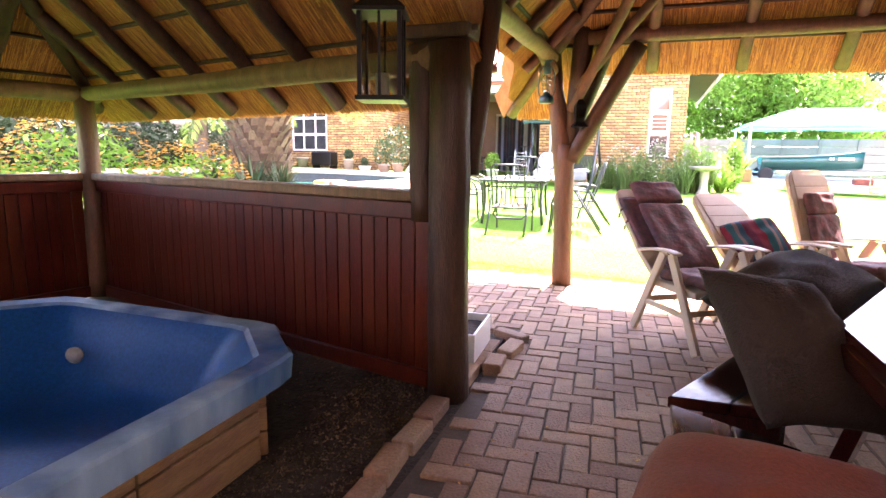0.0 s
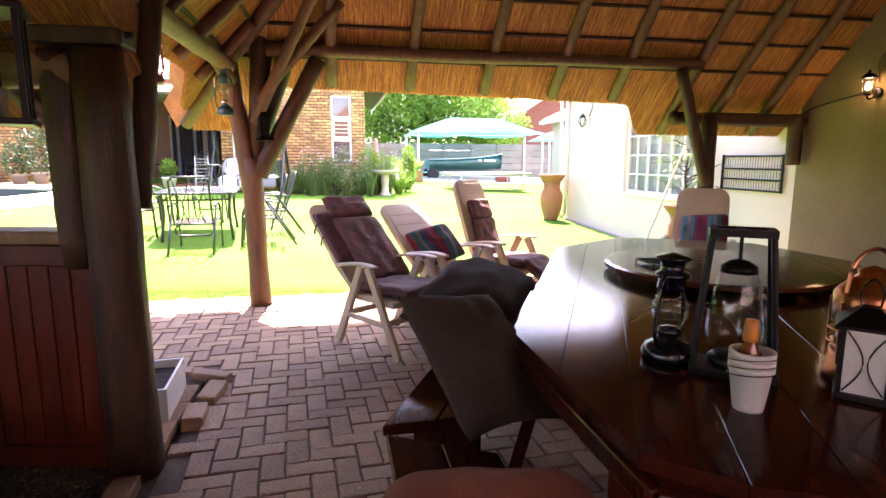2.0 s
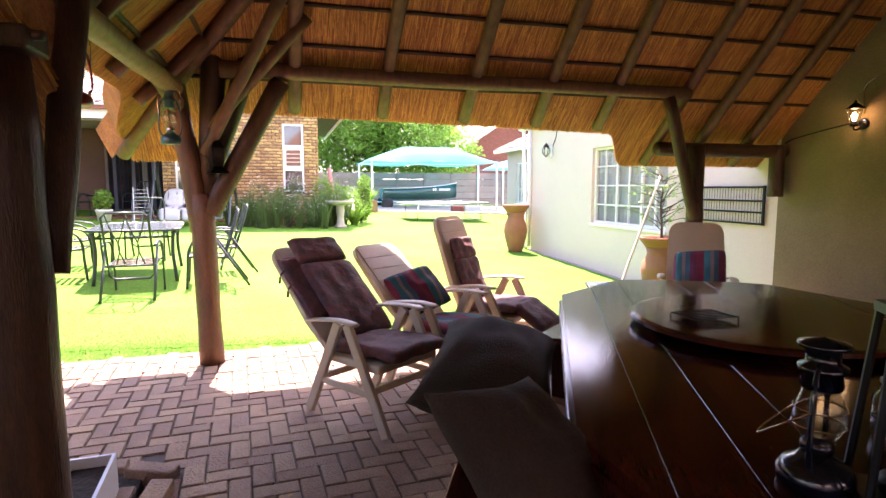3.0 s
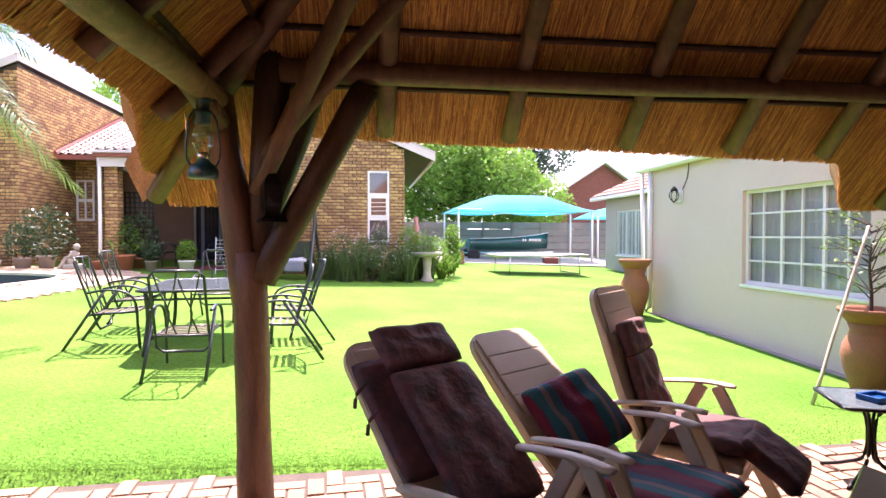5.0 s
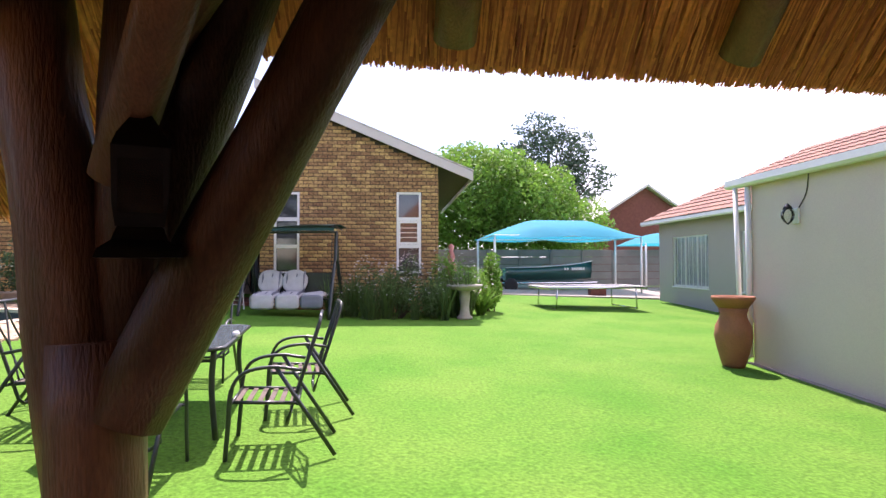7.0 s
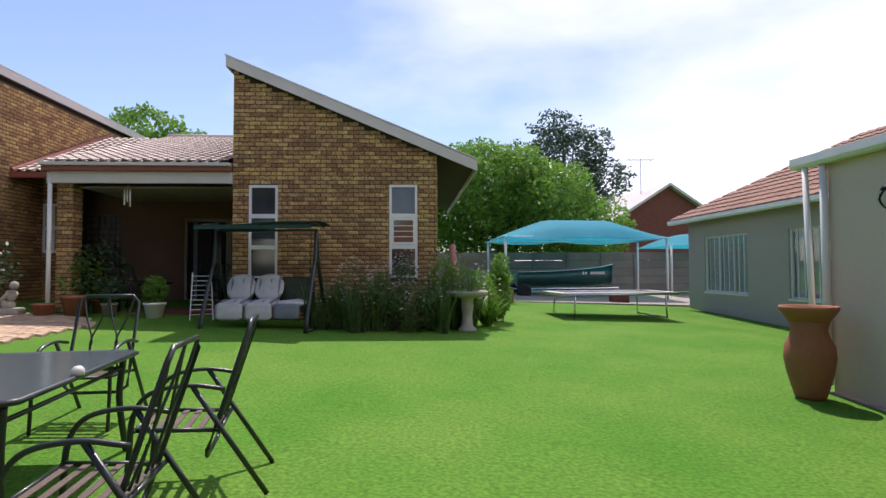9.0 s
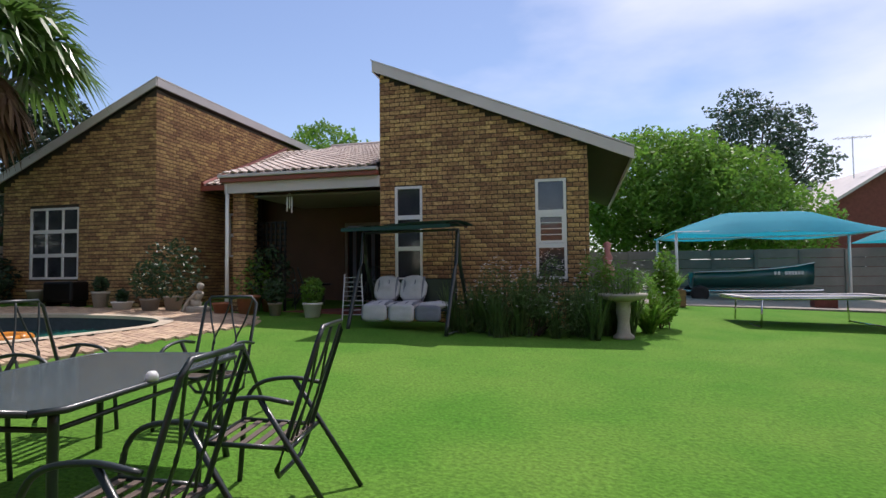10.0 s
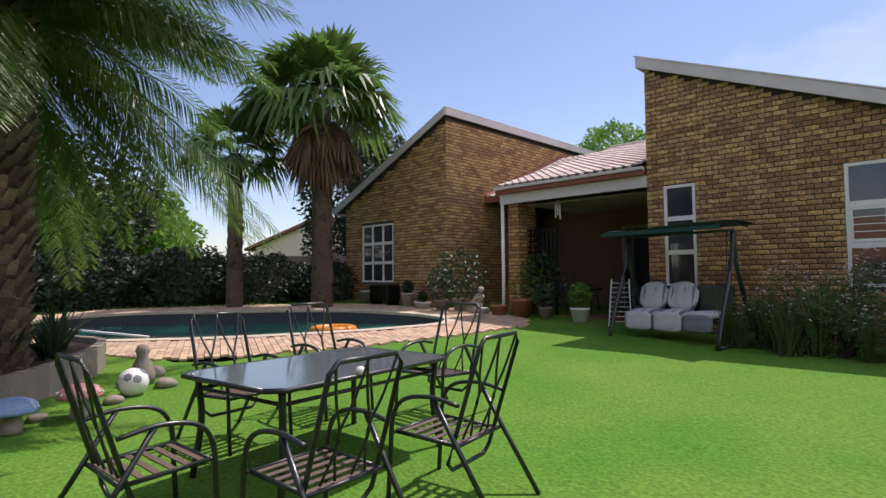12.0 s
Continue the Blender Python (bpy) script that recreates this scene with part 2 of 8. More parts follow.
    leaf_dark=leafmat("dark_leaf", (0.024, 0.058, 0.02), (0.04, 0.08, 0.025), 0.5, 0.2),
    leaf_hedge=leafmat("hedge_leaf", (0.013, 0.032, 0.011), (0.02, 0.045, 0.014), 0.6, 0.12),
    leaf_olive=leafmat("olive_leaf", (0.07, 0.13, 0.035), (0.11, 0.17, 0.055), 0.6, 0.35),
    leaf_blue=leafmat("bluish_leaf", (0.055, 0.10, 0.065), (0.08, 0.13, 0.085)),
    palm=leafmat("palm_leaf", (0.075, 0.155, 0.03), (0.13, 0.22, 0.045), 0.38, 0.45, 0.25),
    palm_dead=leafmat("dead_palm_leaf", (0.16, 0.095, 0.05), (0.10, 0.06, 0.035), 0.8, 0.15),
    bark=mat("palm_bark", (0.085, 0.056, 0.038), 0.95, scale=4, var=0.45, bump=0.8, fine=25, island=0.3),
    palm_bases=mat("pale_leaf_bases", (0.21, 0.155, 0.115), 0.95, scale=4, var=0.45, tint=(0.09, 0.06, 0.045), bump=0.6, fine=25, island=0.3),
    flower_white=leafmat("white_petal", (0.75, 0.73, 0.72), (0.70, 0.62, 0.66), 0.6, 0.3, 0.1),
    flower_orange=leafmat("orange_petal", (0.60, 0.26, 0.04), (0.62, 0.38, 0.08), 0.6, 0.3, 0.2),
    bucket=mat("white_plastic", (0.68, 0.68, 0.66), 0.4, scale=5, var=0.06, bump=0.0),
    amber=mat("amber_bottle", (0.20, 0.05, 0.012), 0.15, scale=5, var=0.1, bump=0.0, coat=0.5),
    yellow_cap=mat("orange_cap", (0.62, 0.22, 0.02), 0.35, scale=5, var=0.1, bump=0.0),
    blue_paint=mat("blue_toadstool", (0.22, 0.36, 0.60), 0.6, scale=6, var=0.3),
    pink_paint=mat("pink_toadstool", (0.50, 0.20, 0.18), 0.6, scale=6, var=0.3),
)
bulb = bpy.data.materials.new("lit_bulb")
bulb.use_nodes = True
bulb.node_tree.nodes["Principled BSDF"].inputs["Emission Color"].default_value = (1.0, 0.62, 0.25, 1)
bulb.node_tree.nodes["Principled BSDF"].inputs["Emission Strength"].default_value = 9.0
M["bulb"] = bulb


# ---- small toolkit ----
def mesh_of(bm, material, smooth=False):
    me = bpy.data.meshes.new("m")
    bm.to_mesh(me)
    bm.free()
    me.materials.append(material)
    if smooth:
        me.polygons.foreach_set("use_smooth", [True] * len(me.polygons))
    return me


def part(name, bm, material, parent, label="", smooth=False):
    """Link a bmesh (or ready mesh) as one object under a thing or part."""
    me = mesh_of(bm, material, smooth) if isinstance(bm, bmesh.types.BMesh) else bm
    ob = new(name, me)
    if parent is not None:
        ob.parent = parent
    if label:
        ob["label"] = label
    return ob


def thing(name, label, category, m=None, group="", kind=""):
    ob = new(name)
    if m is not None:
        ob.matrix_basis = m if isinstance(m, Matrix) else Matrix.Translation(m)
    return tagged(ob, label, category, group, kind)


def structure(name, bm, material, label, category="", smooth=False):
    return tagged(part(name, bm, material, None, "", smooth), label, category or name.split("_")[0], "", "structure")


def raw(name, verts, faces, material, parent=None, smooth=False):
    me = bpy.data.meshes.new(name)
    me.from_pydata([tuple(v) for v in verts], [], [tuple(f) for f in faces])
    me.materials.append(material)
    if smooth:
        me.polygons.foreach_set("use_smooth", [True] * len(me.polygons))
    ob = new(name, me)
    if parent is not None:
        ob.parent = parent
        if name in ("leaf_bases", "foliage", "flowers", "fronds", "dead_skirt", "plant", "leaves", "crown"):
            ob["kind"] = "stuff"
    return ob


def B():
    return bmesh.new()


def box(bm, x0, y0, z0, x1, y1, z1, m=None, bevel=0.0):
    vs = [bm.verts.new((x, y, z)) for z in (z0, z1) for x, y in ((x0, y0), (x1, y0), (x1, y1), (x0, y1))]
    fs = [bm.faces.new([vs[i] for i in f]) for f in ((3, 2, 1, 0), (4, 5, 6, 7), (0, 1, 5, 4), (1, 2, 6, 5), (2, 3, 7, 6), (3, 0, 4, 7))]
    if bevel:
        es = list({e for f in fs for e in f.edges})
        r = bmesh.ops.bevel(bm, geom=es, offset=bevel, segments=2, affect="EDGES", profile=0.5)
        vs = list({v for f in r["faces"] for v in f.verts} | {v for v in vs if v.is_valid})
    if m is not None:
        for v in vs:
            v.co = m @ v.co
    return bm


def prism(bm, poly, z0, z1, m=None):
    lo, hi = [bm.verts.new((x, y, z0)) for x, y in poly], [bm.verts.new((x, y, z1)) for x, y in poly]
    n = len(poly)
    bm.faces.new(list(reversed(lo))); bm.faces.new(hi)
    for i in range(n):
        bm.faces.new((lo[i], lo[(i + 1) % n], hi[(i + 1) % n], hi[i]))
    if m is not None:
        for v in lo + hi:
            v.co = m @ v.co
    return bm


def sweep(bm, pts, radii, seg=8, flat=1.0, wobble=0.0, caps=True, up=(0, 0, 1)):
    """A round rod through the points; flat squeezes it; wobble makes a log uneven."""
    pts = [Vector(p) for p in pts]
    if not isinstance(radii, (list, tuple)):
        radii = [radii] * len(pts)
    rings = []
    for i, p in enumerate(pts):
        d = (pts[min(i + 1, len(pts) - 1)] - pts[max(i - 1, 0)]).normalized()
        u = Vector(up)
        if abs(d.dot(u)) > 0.95:
            u = Vector((1, 0, 0))
        a = d.cross(u).normalized()
        b = a.cross(d).normalized()
        ring = []
        for k in range(seg):
            w = 2 * math.pi * k / seg
            r = radii[i] * (1 + wobble * noise.noise(Vector((p.x * 3 + math.cos(w), p.y * 3 + math.sin(w), p.z * 3))))
            ring.append(bm.verts.new(p + a * (math.cos(w) * r) + b * (math.sin(w) * r * flat)))
        rings.append(ring)
    for r0, r1 in zip(rings, rings[1:]):
        for k in range(seg):
            bm.faces.new((r0[k], r0[(k + 1) % seg], r1[(k + 1) % seg], r1[k]))
    if caps:
        bm.faces.new(list(reversed(rings[0]))); bm.faces.new(rings[-1])
    return bm


def log_between(bm, a, b, r0, r1, seg=10, bend=0.02, n=7):
    a, b = Vector(a), Vector(b)
    L = (b - a).length
    pts = [a.lerp(b, i / (n - 1)) + Vector((noise.noise(a * 3 + Vector((i * .7, 0, 0))), noise.noise(b * 3 + Vector((0, i * .7, 0))), noise.noise(a * 2 + Vector((0, 0, i * .7))))) * bend * L * 0.6 * math.sin(math.pi * i / (n - 1)) for i in range(n)]
    return sweep(bm, pts, [r0 + (r1 - r0) * i / (n - 1) for i in range(n)], seg, wobble=0.12)


def smooth_path(ctrl, n=6):
    """A Catmull-Rom line through the control points."""
    c = [Vector(p) for p in ctrl]
    c = [c[0] * 2 - c[1]] + c + [c[-1] * 2 - c[-2]]
    out = []
    for i in range(1, len(c) - 2):
        for k in range(n):
            t = k / n
            out.append(0.5 * (2 * c[i] + (c[i + 1] - c[i - 1]) * t + (2 * c[i - 1] - 5 * c[i] + 4 * c[i + 1] - c[i + 2]) * t * t + (3 * c[i] - c[i - 1] - 3 * c[i + 1] + c[i + 2]) * t ** 3))
    return out + [c[-2]]


def lathe(bm, profile, seg=24, m=None):
    rings, made = [], []
    for r, z in profile:
        ring = [bm.verts.new((r * math.cos(2 * math.pi * k / seg), r * math.sin(2 * math.pi * k / seg), z)) for k in range(seg)]
        rings.append(ring); made += ring
    for a, b in zip(rings, rings[1:]):
        for k in range(seg):
            bm.faces.new((a[k], a[(k + 1) % seg], b[(k + 1) % seg], b[k]))
    if profile[0][0] > 1e-4:
        bm.faces.new(list(reversed(rings[0])))
    if profile[-1][0] > 1e-4:
        bm.faces.new(rings[-1])
    if m is not None:
        for v in made:
            v.co = m @ v.co
    return bm


def pillow_mesh(bm, w, h, t, m=None, n=9, puff=0.5, crease=0.012, pointed=False, corner=0.26):
    """A stuffed cushion lying in the xy plane, with seams at its rim and soft creases."""
    grid = {}
    for s in (1, -1):
        for i in range(n):
            for j in range(n):
                u, v = -1 + 2 * i / (n - 1), -1 + 2 * j / (n - 1)
                edge = max(0.0, (1 - u ** 2) * (1 - v ** 2)) ** puff
                if s < 0 and (i in (0, n - 1) or j in (0, n - 1)):
                    grid[s, i, j] = grid[1, i, j]
                    continue
                wave = math.sin(5.5 * (u * 0.8 + v) + 4 * noise.noise(Vector((u * 1.3, v * 1.3, w * 7))))
                z = s * edge * t / 2 + (noise.noise(Vector((u * 2.2, v * 2.2, s + w))) + 0.35 * wave) * crease * edge
                if pointed:      # seams drawn in between the corners
                    fu, fv = 1 - 0.10 * (1 - v * v) * abs(u), 1 - 0.10 * (1 - u * u) * abs(v)
                else:            # rounded corners
                    fu, fv = math.sqrt(1 - corner * v ** 6), math.sqrt(1 - corner * u ** 6)
                co = Vector((u * w / 2 * fu, v * h / 2 * fv, z))
                grid[s, i, j] = bm.verts.new(m @ co if m is not None else co)
        for i in range(n - 1):
            for j in range(n - 1):
                q = [grid[s, i, j], grid[s, i + 1, j], grid[s, i + 1, j + 1], grid[s, i, j + 1]]
                bm.faces.new(q if s > 0 else list(reversed(q)))
    return bm


def lawn_z(x, y):
    """The lawn rises gently towards the house and falls towards the garage."""
    x, y = max(-18.0, min(14.0, x)), max(5.0, min(34.0, y))
    return -0.2 + 0.031 * y - 0.037 * x


# ---- ground ----
def ground_z(x, y):
    if -5.2 < x < 5.6 and y < 6.2:
        return -0.07
    if x < -4.0 and y < 6.2:
        return 0.0
    if -11.9 < x < -6.9 and 10.9 < y < 15.6:
        return lawn_z(x, y) - 0.9
    return lawn_z(x, y)


xs = [-400, -150, -60, -30, -22] + [-18 + 0.5 * i for i in range(26)] + [-5.25, -5.15] + [-4.5 + 0.5 * i for i in range(20)] + [5.3, 5.55, 5.65] + [6 + i for i in range(9)] + [20, 30, 60, 150, 400]
ys = [-300, -100, -40, -15, -6, 0, 3, 6.1, 6.22] + [6.5 + 0.5 * i for i in range(56)] + [40, 60, 120, 300, 600]
gv = [(x, y, ground_z(x, y)) for y in ys for x in xs]
gf = [(j * len(xs) + i, j * len(xs) + i + 1, (j + 1) * len(xs) + i + 1, (j + 1) * len(xs) + i) for j in range(len(ys) - 1) for i in range(len(xs) - 1)]
ground = tagged(raw("ground", gv, gf, M["lawn"], smooth=True), "mown bright green lawn rising gently towards the house", "lawn", "", "structure")

# ---- lapa floor: slab under the clay pavers ----
bm = B(); box(bm, -0.86, -3.2, -0.3, 5.44, 6.15, -0.012)
box(bm, -2.6, 3.9, -0.3, -0.861, 6.2, -0.012)
floor = structure("floor", bm, M["joint"], "sandy bed between brown clay pavers", "floor")
bm = B(); box(bm, -5.15, -3.2, -0.3, -0.862, 3.88, -0.02)
structure("gravel_bed", bm, M["soil"], "dark soil and gravel bed round the hot tub", "ground")

# ---- plastered outbuilding along the lapa ----
WX, WY = 5.45, 12.95
GW = (8.1, 10.28, 0.80, 2.20)   # window: y0, y1, z0, z1
bm = B()
for y0, y1, z0, z1 in ((6.1, GW[0], -0.4, 2.87), (GW[0], GW[1], -0.4, GW[2]), (GW[0], GW[1], GW[3], 2.87), (GW[1], WY, -0.4, 2.87)):
    box(bm, WX, y0, z0, WX + 0.25, y1, z1)
box(bm, WX + 0.25, WY - 0.25, -0.4, 9.58, WY, 2.87)
structure("wall_east", bm, M["plaster"], "beige plastered outbuilding wall, stained near the ground", "wall")
# same wall carried on; roof shade is put into its plaster colour
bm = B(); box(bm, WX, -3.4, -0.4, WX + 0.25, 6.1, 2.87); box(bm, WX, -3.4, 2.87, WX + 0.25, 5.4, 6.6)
structure("wall_east_inner", bm, M["plaster_shaded"], "stained yellow-beige plaster wall under the thatch, colour darkened for its shade", "wall")
bm = B(); box(bm, WX - 0.1, 5.0, -0.35, WX, WY + 0.05, -0.11, None, 0.01)
for v in bm.verts:
    v.co.z += 0.031 * (v.co.y - 9)
structure("plinth", bm, M["concrete"], "narrow concrete plinth strip along the plastered wall", "plinth")
# unseen back wall, added to close the shelter; its height limits light from behind
bm = B(); box(bm, -5.3, -3.6, -0.3, 5.7, -3.4, 2.3)
structure("wall_south", bm, M["plaster"], "unseen plastered wall added at the back to limit light", "wall")

# unseen wall, added to stop light entering behind the tub bay
bm = B(); box(bm, -1.3, -3.4, -0.3, -1.1, -1.55, 2.6)
structure("wall_south_west", bm, M["plaster"], "unseen plastered wall added to block light from the west", "wall")
# flat roof edge and gutter
bm = B(); box(bm, WX - 0.02, 5.6, 2.875, 9.5, 13.42, 2.93)
structure("roof_flat", bm, M["fascia"], "flat metal roof of the outbuilding", "roof")
bm = B()
prof = [(-0.02, 0.12), (-0.14, 0.12), (-0.15, 0.02), (-0.12, -0.02), (-0.02, -0.02)]
prism(bm, [(p[0], p[1]) for p in prof], 0, 13.45 - 5.9, Matrix(((1, 0, 0, WX), (0, 0, 1, 5.9), (0, 1, 0, 2.82), (0, 0, 0, 1))))
gut = structure("gutter", bm, M["white"], "white box gutter along the outbuilding roof", "gutter")
bm = B(); sweep(bm, [(WX - 0.05, 12.97, 2.81), (WX - 0.05, 12.97, 1.4), (WX - 0.05, 12.97, 0.1), (WX - 0.13, 12.97, 0.04)], 0.048, 10)
structure("downpipe", bm, M["white"], "white plastic downpipe at the wall corner", "pipe", True)
bm = B(); sweep(bm, [(WX - 0.09, 13.24, 2.81), (WX - 0.07, 13.16, 0.02)], 0.038, 10)
structure("downpipe", bm, M["white"], "white plastic downpipe at the wall corner", "pipe", True)


def cottage_window(name, label, x, y0, y1, z0, z1, cols, rows, facing=-1, curtain=True, bars=0):
    """A steel casement set into a wall that faces along x."""
    w = thing(name, label, "window", (x, 0, 0), "", "structure")
    bm = B()
    for a, b, c, d in ((y0, y0 + 0.05, z0, z1), (y1 - 0.05, y1, z0, z1), (y0 + 0.05, y1 - 0.05, z0, z0 + 0.05), (y0 + 0.05, y1 - 0.05, z1 - 0.05, z1)):
        box(bm, 0.06, a, c, 0.11, b, d)
    part("window_frame", bm, M["white"], w)
    bm = B()
    for i in range(1, cols):
        y = y0 + (y1 - y0) * i / cols
        wd = 0.022 if i % 2 == 0 else 0.012
        box(bm, 0.065, y - wd, z0 + 0.05, 0.10, y + wd, z1 - 0.05)
    for j in range(1, rows):
        z = z0 + (z1 - z0) * j / rows
        box(bm, 0.068, y0 + 0.05, z - 0.012, 0.097, y1 - 0.05, z + 0.012)
    part("glazing_bars", bm, M["white"], w)
    for i in range(cols):
        for j in range(rows):
            bm = B()
            ya, yb = y0 + (y1 - y0) * i / cols, y0 + (y1 - y0) * (i + 1) / cols
            za, zb = z0 + (z1 - z0) * j / rows, z0 + (z1 - z0) * (j + 1) / rows
            box(bm, 0.08, ya, za, 0.084, yb, zb)
            part("pane", bm, M["glass"], w).visible_shadow = False
    bm = B(); box(bm, -0.03, y0 - 0.02, z0 - 0.05, 0.12, y1 + 0.02, z0 - 0.003, None, 0.008)
    part("window_sill", bm, M["white"], w)
    if curtain:
        n = 60
        vs = [(0.16 + 0.025 * math.sin(i * 1.9) + 0.01 * math.sin(i * 0.7), y0 + (y1 - y0) * i / n, z) for i in range(n + 1) for z in (z0, z1)]
        cu = raw("curtain", vs, [(2 * i, 2 * i + 2, 2 * i + 3, 2 * i + 1) for i in range(n)], M["curtain"], w, True)
        cu["label"] = "grey gathered curtain behind the panes"
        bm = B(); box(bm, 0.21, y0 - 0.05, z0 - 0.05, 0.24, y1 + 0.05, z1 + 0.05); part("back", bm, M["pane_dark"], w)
    for i in range(bars):
        bm = B(); y = y0 + (y1 - y0) * (i + 0.5) / bars
        sweep(bm, [(-0.02, y, z0), (-0.02, y, z1)], 0.012, 6)
        part("burglar_bar", bm, M["white"], w)
    return w


cottage_window("window_1", "white steel cottage-pane window with grey curtains", WX, *GW, 6, 4)

# ---- second outbuilding set back, tiled roof ----
X2, Y2a, Y2b = 9.6, WY, 24.55
wins2 = [(21.3, 23.55, 0.79, 2.5), (17.5, 19.62, 0.76, 2.48)]
bm = B()
yy = Y2a
for y0, y1, z0, z1 in sorted(wins2):
    box(bm, X2, yy, -0.4, X2 + 0.25, y0, 3.08)
    box(bm, X2, y0, -0.4, X2 + 0.25, y1, z0); box(bm, X2, y0, z1, X2 + 0.25, y1, 3.08)
    yy = y1
box(bm, X2, yy, -0.4, X2 + 0.25, Y2b, 3.08)
box(bm, X2 + 0.25, Y2b - 0.25, -0.4, 16, Y2b, 3.08)
structure("wall_cottage", bm, M["plaster_grey"], "grey plastered wall of the tiled cottage", "wall")
for i, (y0, y1, z0, z1) in enumerate(wins2):
    cottage_window("window_%d" % (i + 2), "white window with burglar bars and pale curtains", X2, y0, y1, z0, z1, 3, 1, curtain=True, bars=9)
bm = B(); prism(bm, [(p[0], p[1]) for p in prof], 0, Y2b + 0.6 - Y2a, Matrix(((1, 0, 0, X2 - 0.3), (0, 0, 1, Y2a), (0, 1, 0, 3.0), (0, 0, 0, 1))))
structure("gutter_cottage", bm, M["white"], "white gutter along the tiled cottage roof", "gutter")
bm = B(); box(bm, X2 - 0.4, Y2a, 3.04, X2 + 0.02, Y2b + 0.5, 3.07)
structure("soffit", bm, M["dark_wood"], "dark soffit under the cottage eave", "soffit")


def tiled_slope(name, label, a, b, up, rise_len, material, tw=0.30, tl=0.34, clip=None, parent=None, wave=1.0):
    """Rows of curved, overlapping roof tiles from the eave a-b upwards along up; one mesh."""
    a, b, up = Vector(a), Vector(b), Vector(up).normalized()
    along = (b - a).normalized()
    nrm = along.cross(up).normalized()
    if nrm.z < 0:
        nrm = -nrm
    vs, fs = [], []
    L = (b - a).length
    for r in range(int(rise_len / tl)):
        for c in range(int(L / tw)):
            o = a + along * (c * tw) + up * (r * tl)
            mid = o + along * tw / 2 + up * tl / 2
            if clip and not clip(mid):
                continue
            k = len(vs)
            prof5 = ((0, 0.0), (0.2, 0.012), (0.42, 0.0), (0.55, 0.03), (0.78, 0.055), (1.0, 0.03))
            for s, lift in ((0.0, 0.035), (1.08, 0.006)):
                for u, h in prof5:
                    vs.append(o + along * (u * tw) + up * (s * tl) + nrm * (h * wave + lift))
            for u, h in prof5:
                vs.append(o + along * (u * tw) + nrm * (h * wave + 0.012))
            for i in range(5):
                fs.append((k + i, k + i + 1, k + 7 + i, k + 6 + i)); fs.append((k + 12 + i, k + 13 + i, k + 1 + i, k + i))
    ob = raw(name, vs, fs, material, parent)
    return tagged(ob, label, "roof", "", "structure") if parent is None else ob


s2 = Vector((math.cos(radians(29.5)), 0, math.sin(radians(29.5))))
tiled_slope("roof_cottage", "terracotta tiled roof of the cottage, hipped at the far end", (X2 - 0.42, 5.5, 3.12), (X2 - 0.42, Y2b + 0.6, 3.12), s2, 4.6, M["tile"], 0.30, 0.34, wave=0.35,
            clip=lambda p: p.y < Y2b + 0.6 - (p.x - X2 + 0.42))
bm = B()
T = [(X2 - 0.40, 5.5, 3.08), (X2 - 0.40, Y2b + 0.6, 3.08), (X2 + 3.58, Y2b - 3.38, 5.32), (X2 + 3.58, 5.5, 5.32)]
bm.faces.new([bm.verts.new(p) for p in T])
structure("roof_deck", bm, M["dark_wood"], "dark roof deck under the cottage tiles", "roof")

# ---- brick house ----
GY = 18.5
COURSE, BL, BH, JT = 0.0905, 0.232, 0.071, 0.017
brick_jobs = []


def solid_wall(name, label, poly, y, thick, holes, material):
    """A wall in the xz plane: convex outline with rectangular holes, built as vertical strips."""
    cuts = sorted({p[0] for p in poly} | {h[0] for h in holes} | {h[1] for h in holes})
    bm = B()

    def top(x):
        zs = []
        for (xa, za), (xb, zb) in zip(poly, poly[1:] + poly[:1]):
            if abs(xa - xb) > 1e-6 and min(xa, xb) - 1e-6 <= x <= max(xa, xb) + 1e-6:
                zs.append(za + (zb - za) * (x - xa) / (xb - xa))
        return max(zs)
    base = min(p[1] for p in poly)
    for xa, xb in zip(cuts, cuts[1:]):
        mid = (xa + xb) / 2
        spans, z = [], base
        for h in sorted([h for h in holes if h[0] < mid < h[1]], key=lambda q: q[2]):
            spans.append((z, h[2], False)); z = h[3]
        spans.append((z, None, True))
        for z0, z1, is_top in spans:
            za, zb = (top(xa), top(xb)) if is_top else (z1, z1)
            vs = [bm.verts.new(p) for p in ((xa, y, z0), (xb, y, z0), (xb, y, zb), (xa, y, za), (xa, y + thick, z0), (xb, y + thick, z0), (xb, y + thick, zb), (xa, y + thick, za))]
            for f in ((0, 1, 2, 3), (5, 4, 7, 6), (4, 0, 3, 7), (1, 5, 6, 2), (3, 2, 6, 7), (4, 5, 1, 0)):
                bm.faces.new([vs[i] for i in f])
    return structure(name, bm, material, label, "wall"), top


G0, G1 = -3.45, 0.89
gable_holes = [(-0.14, 0.47, 1.34, 3.36), (-3.12, -2.51, 1.34, 3.34)]
wall_gable, gtop = solid_wall("wall_gable", "yellow-brown face-brick gable wall of the house, in shade", [(G0, -0.2), (G1, -0.2), (G1, 4.06), (G0, 5.86)], GY, 0.25, gable_holes, M["mortar"])
brick_jobs.append((wall_gable, Vector((G0, GY, 0)), Vector((1, 0, 0)), Vector((0, -1, 0)), G1 - G0, 0.2, lambda u: gtop(G0 + u) - 0.02, [(h[0] - G0, h[1] - G0, h[2], h[3]) for h in gable_holes], True))
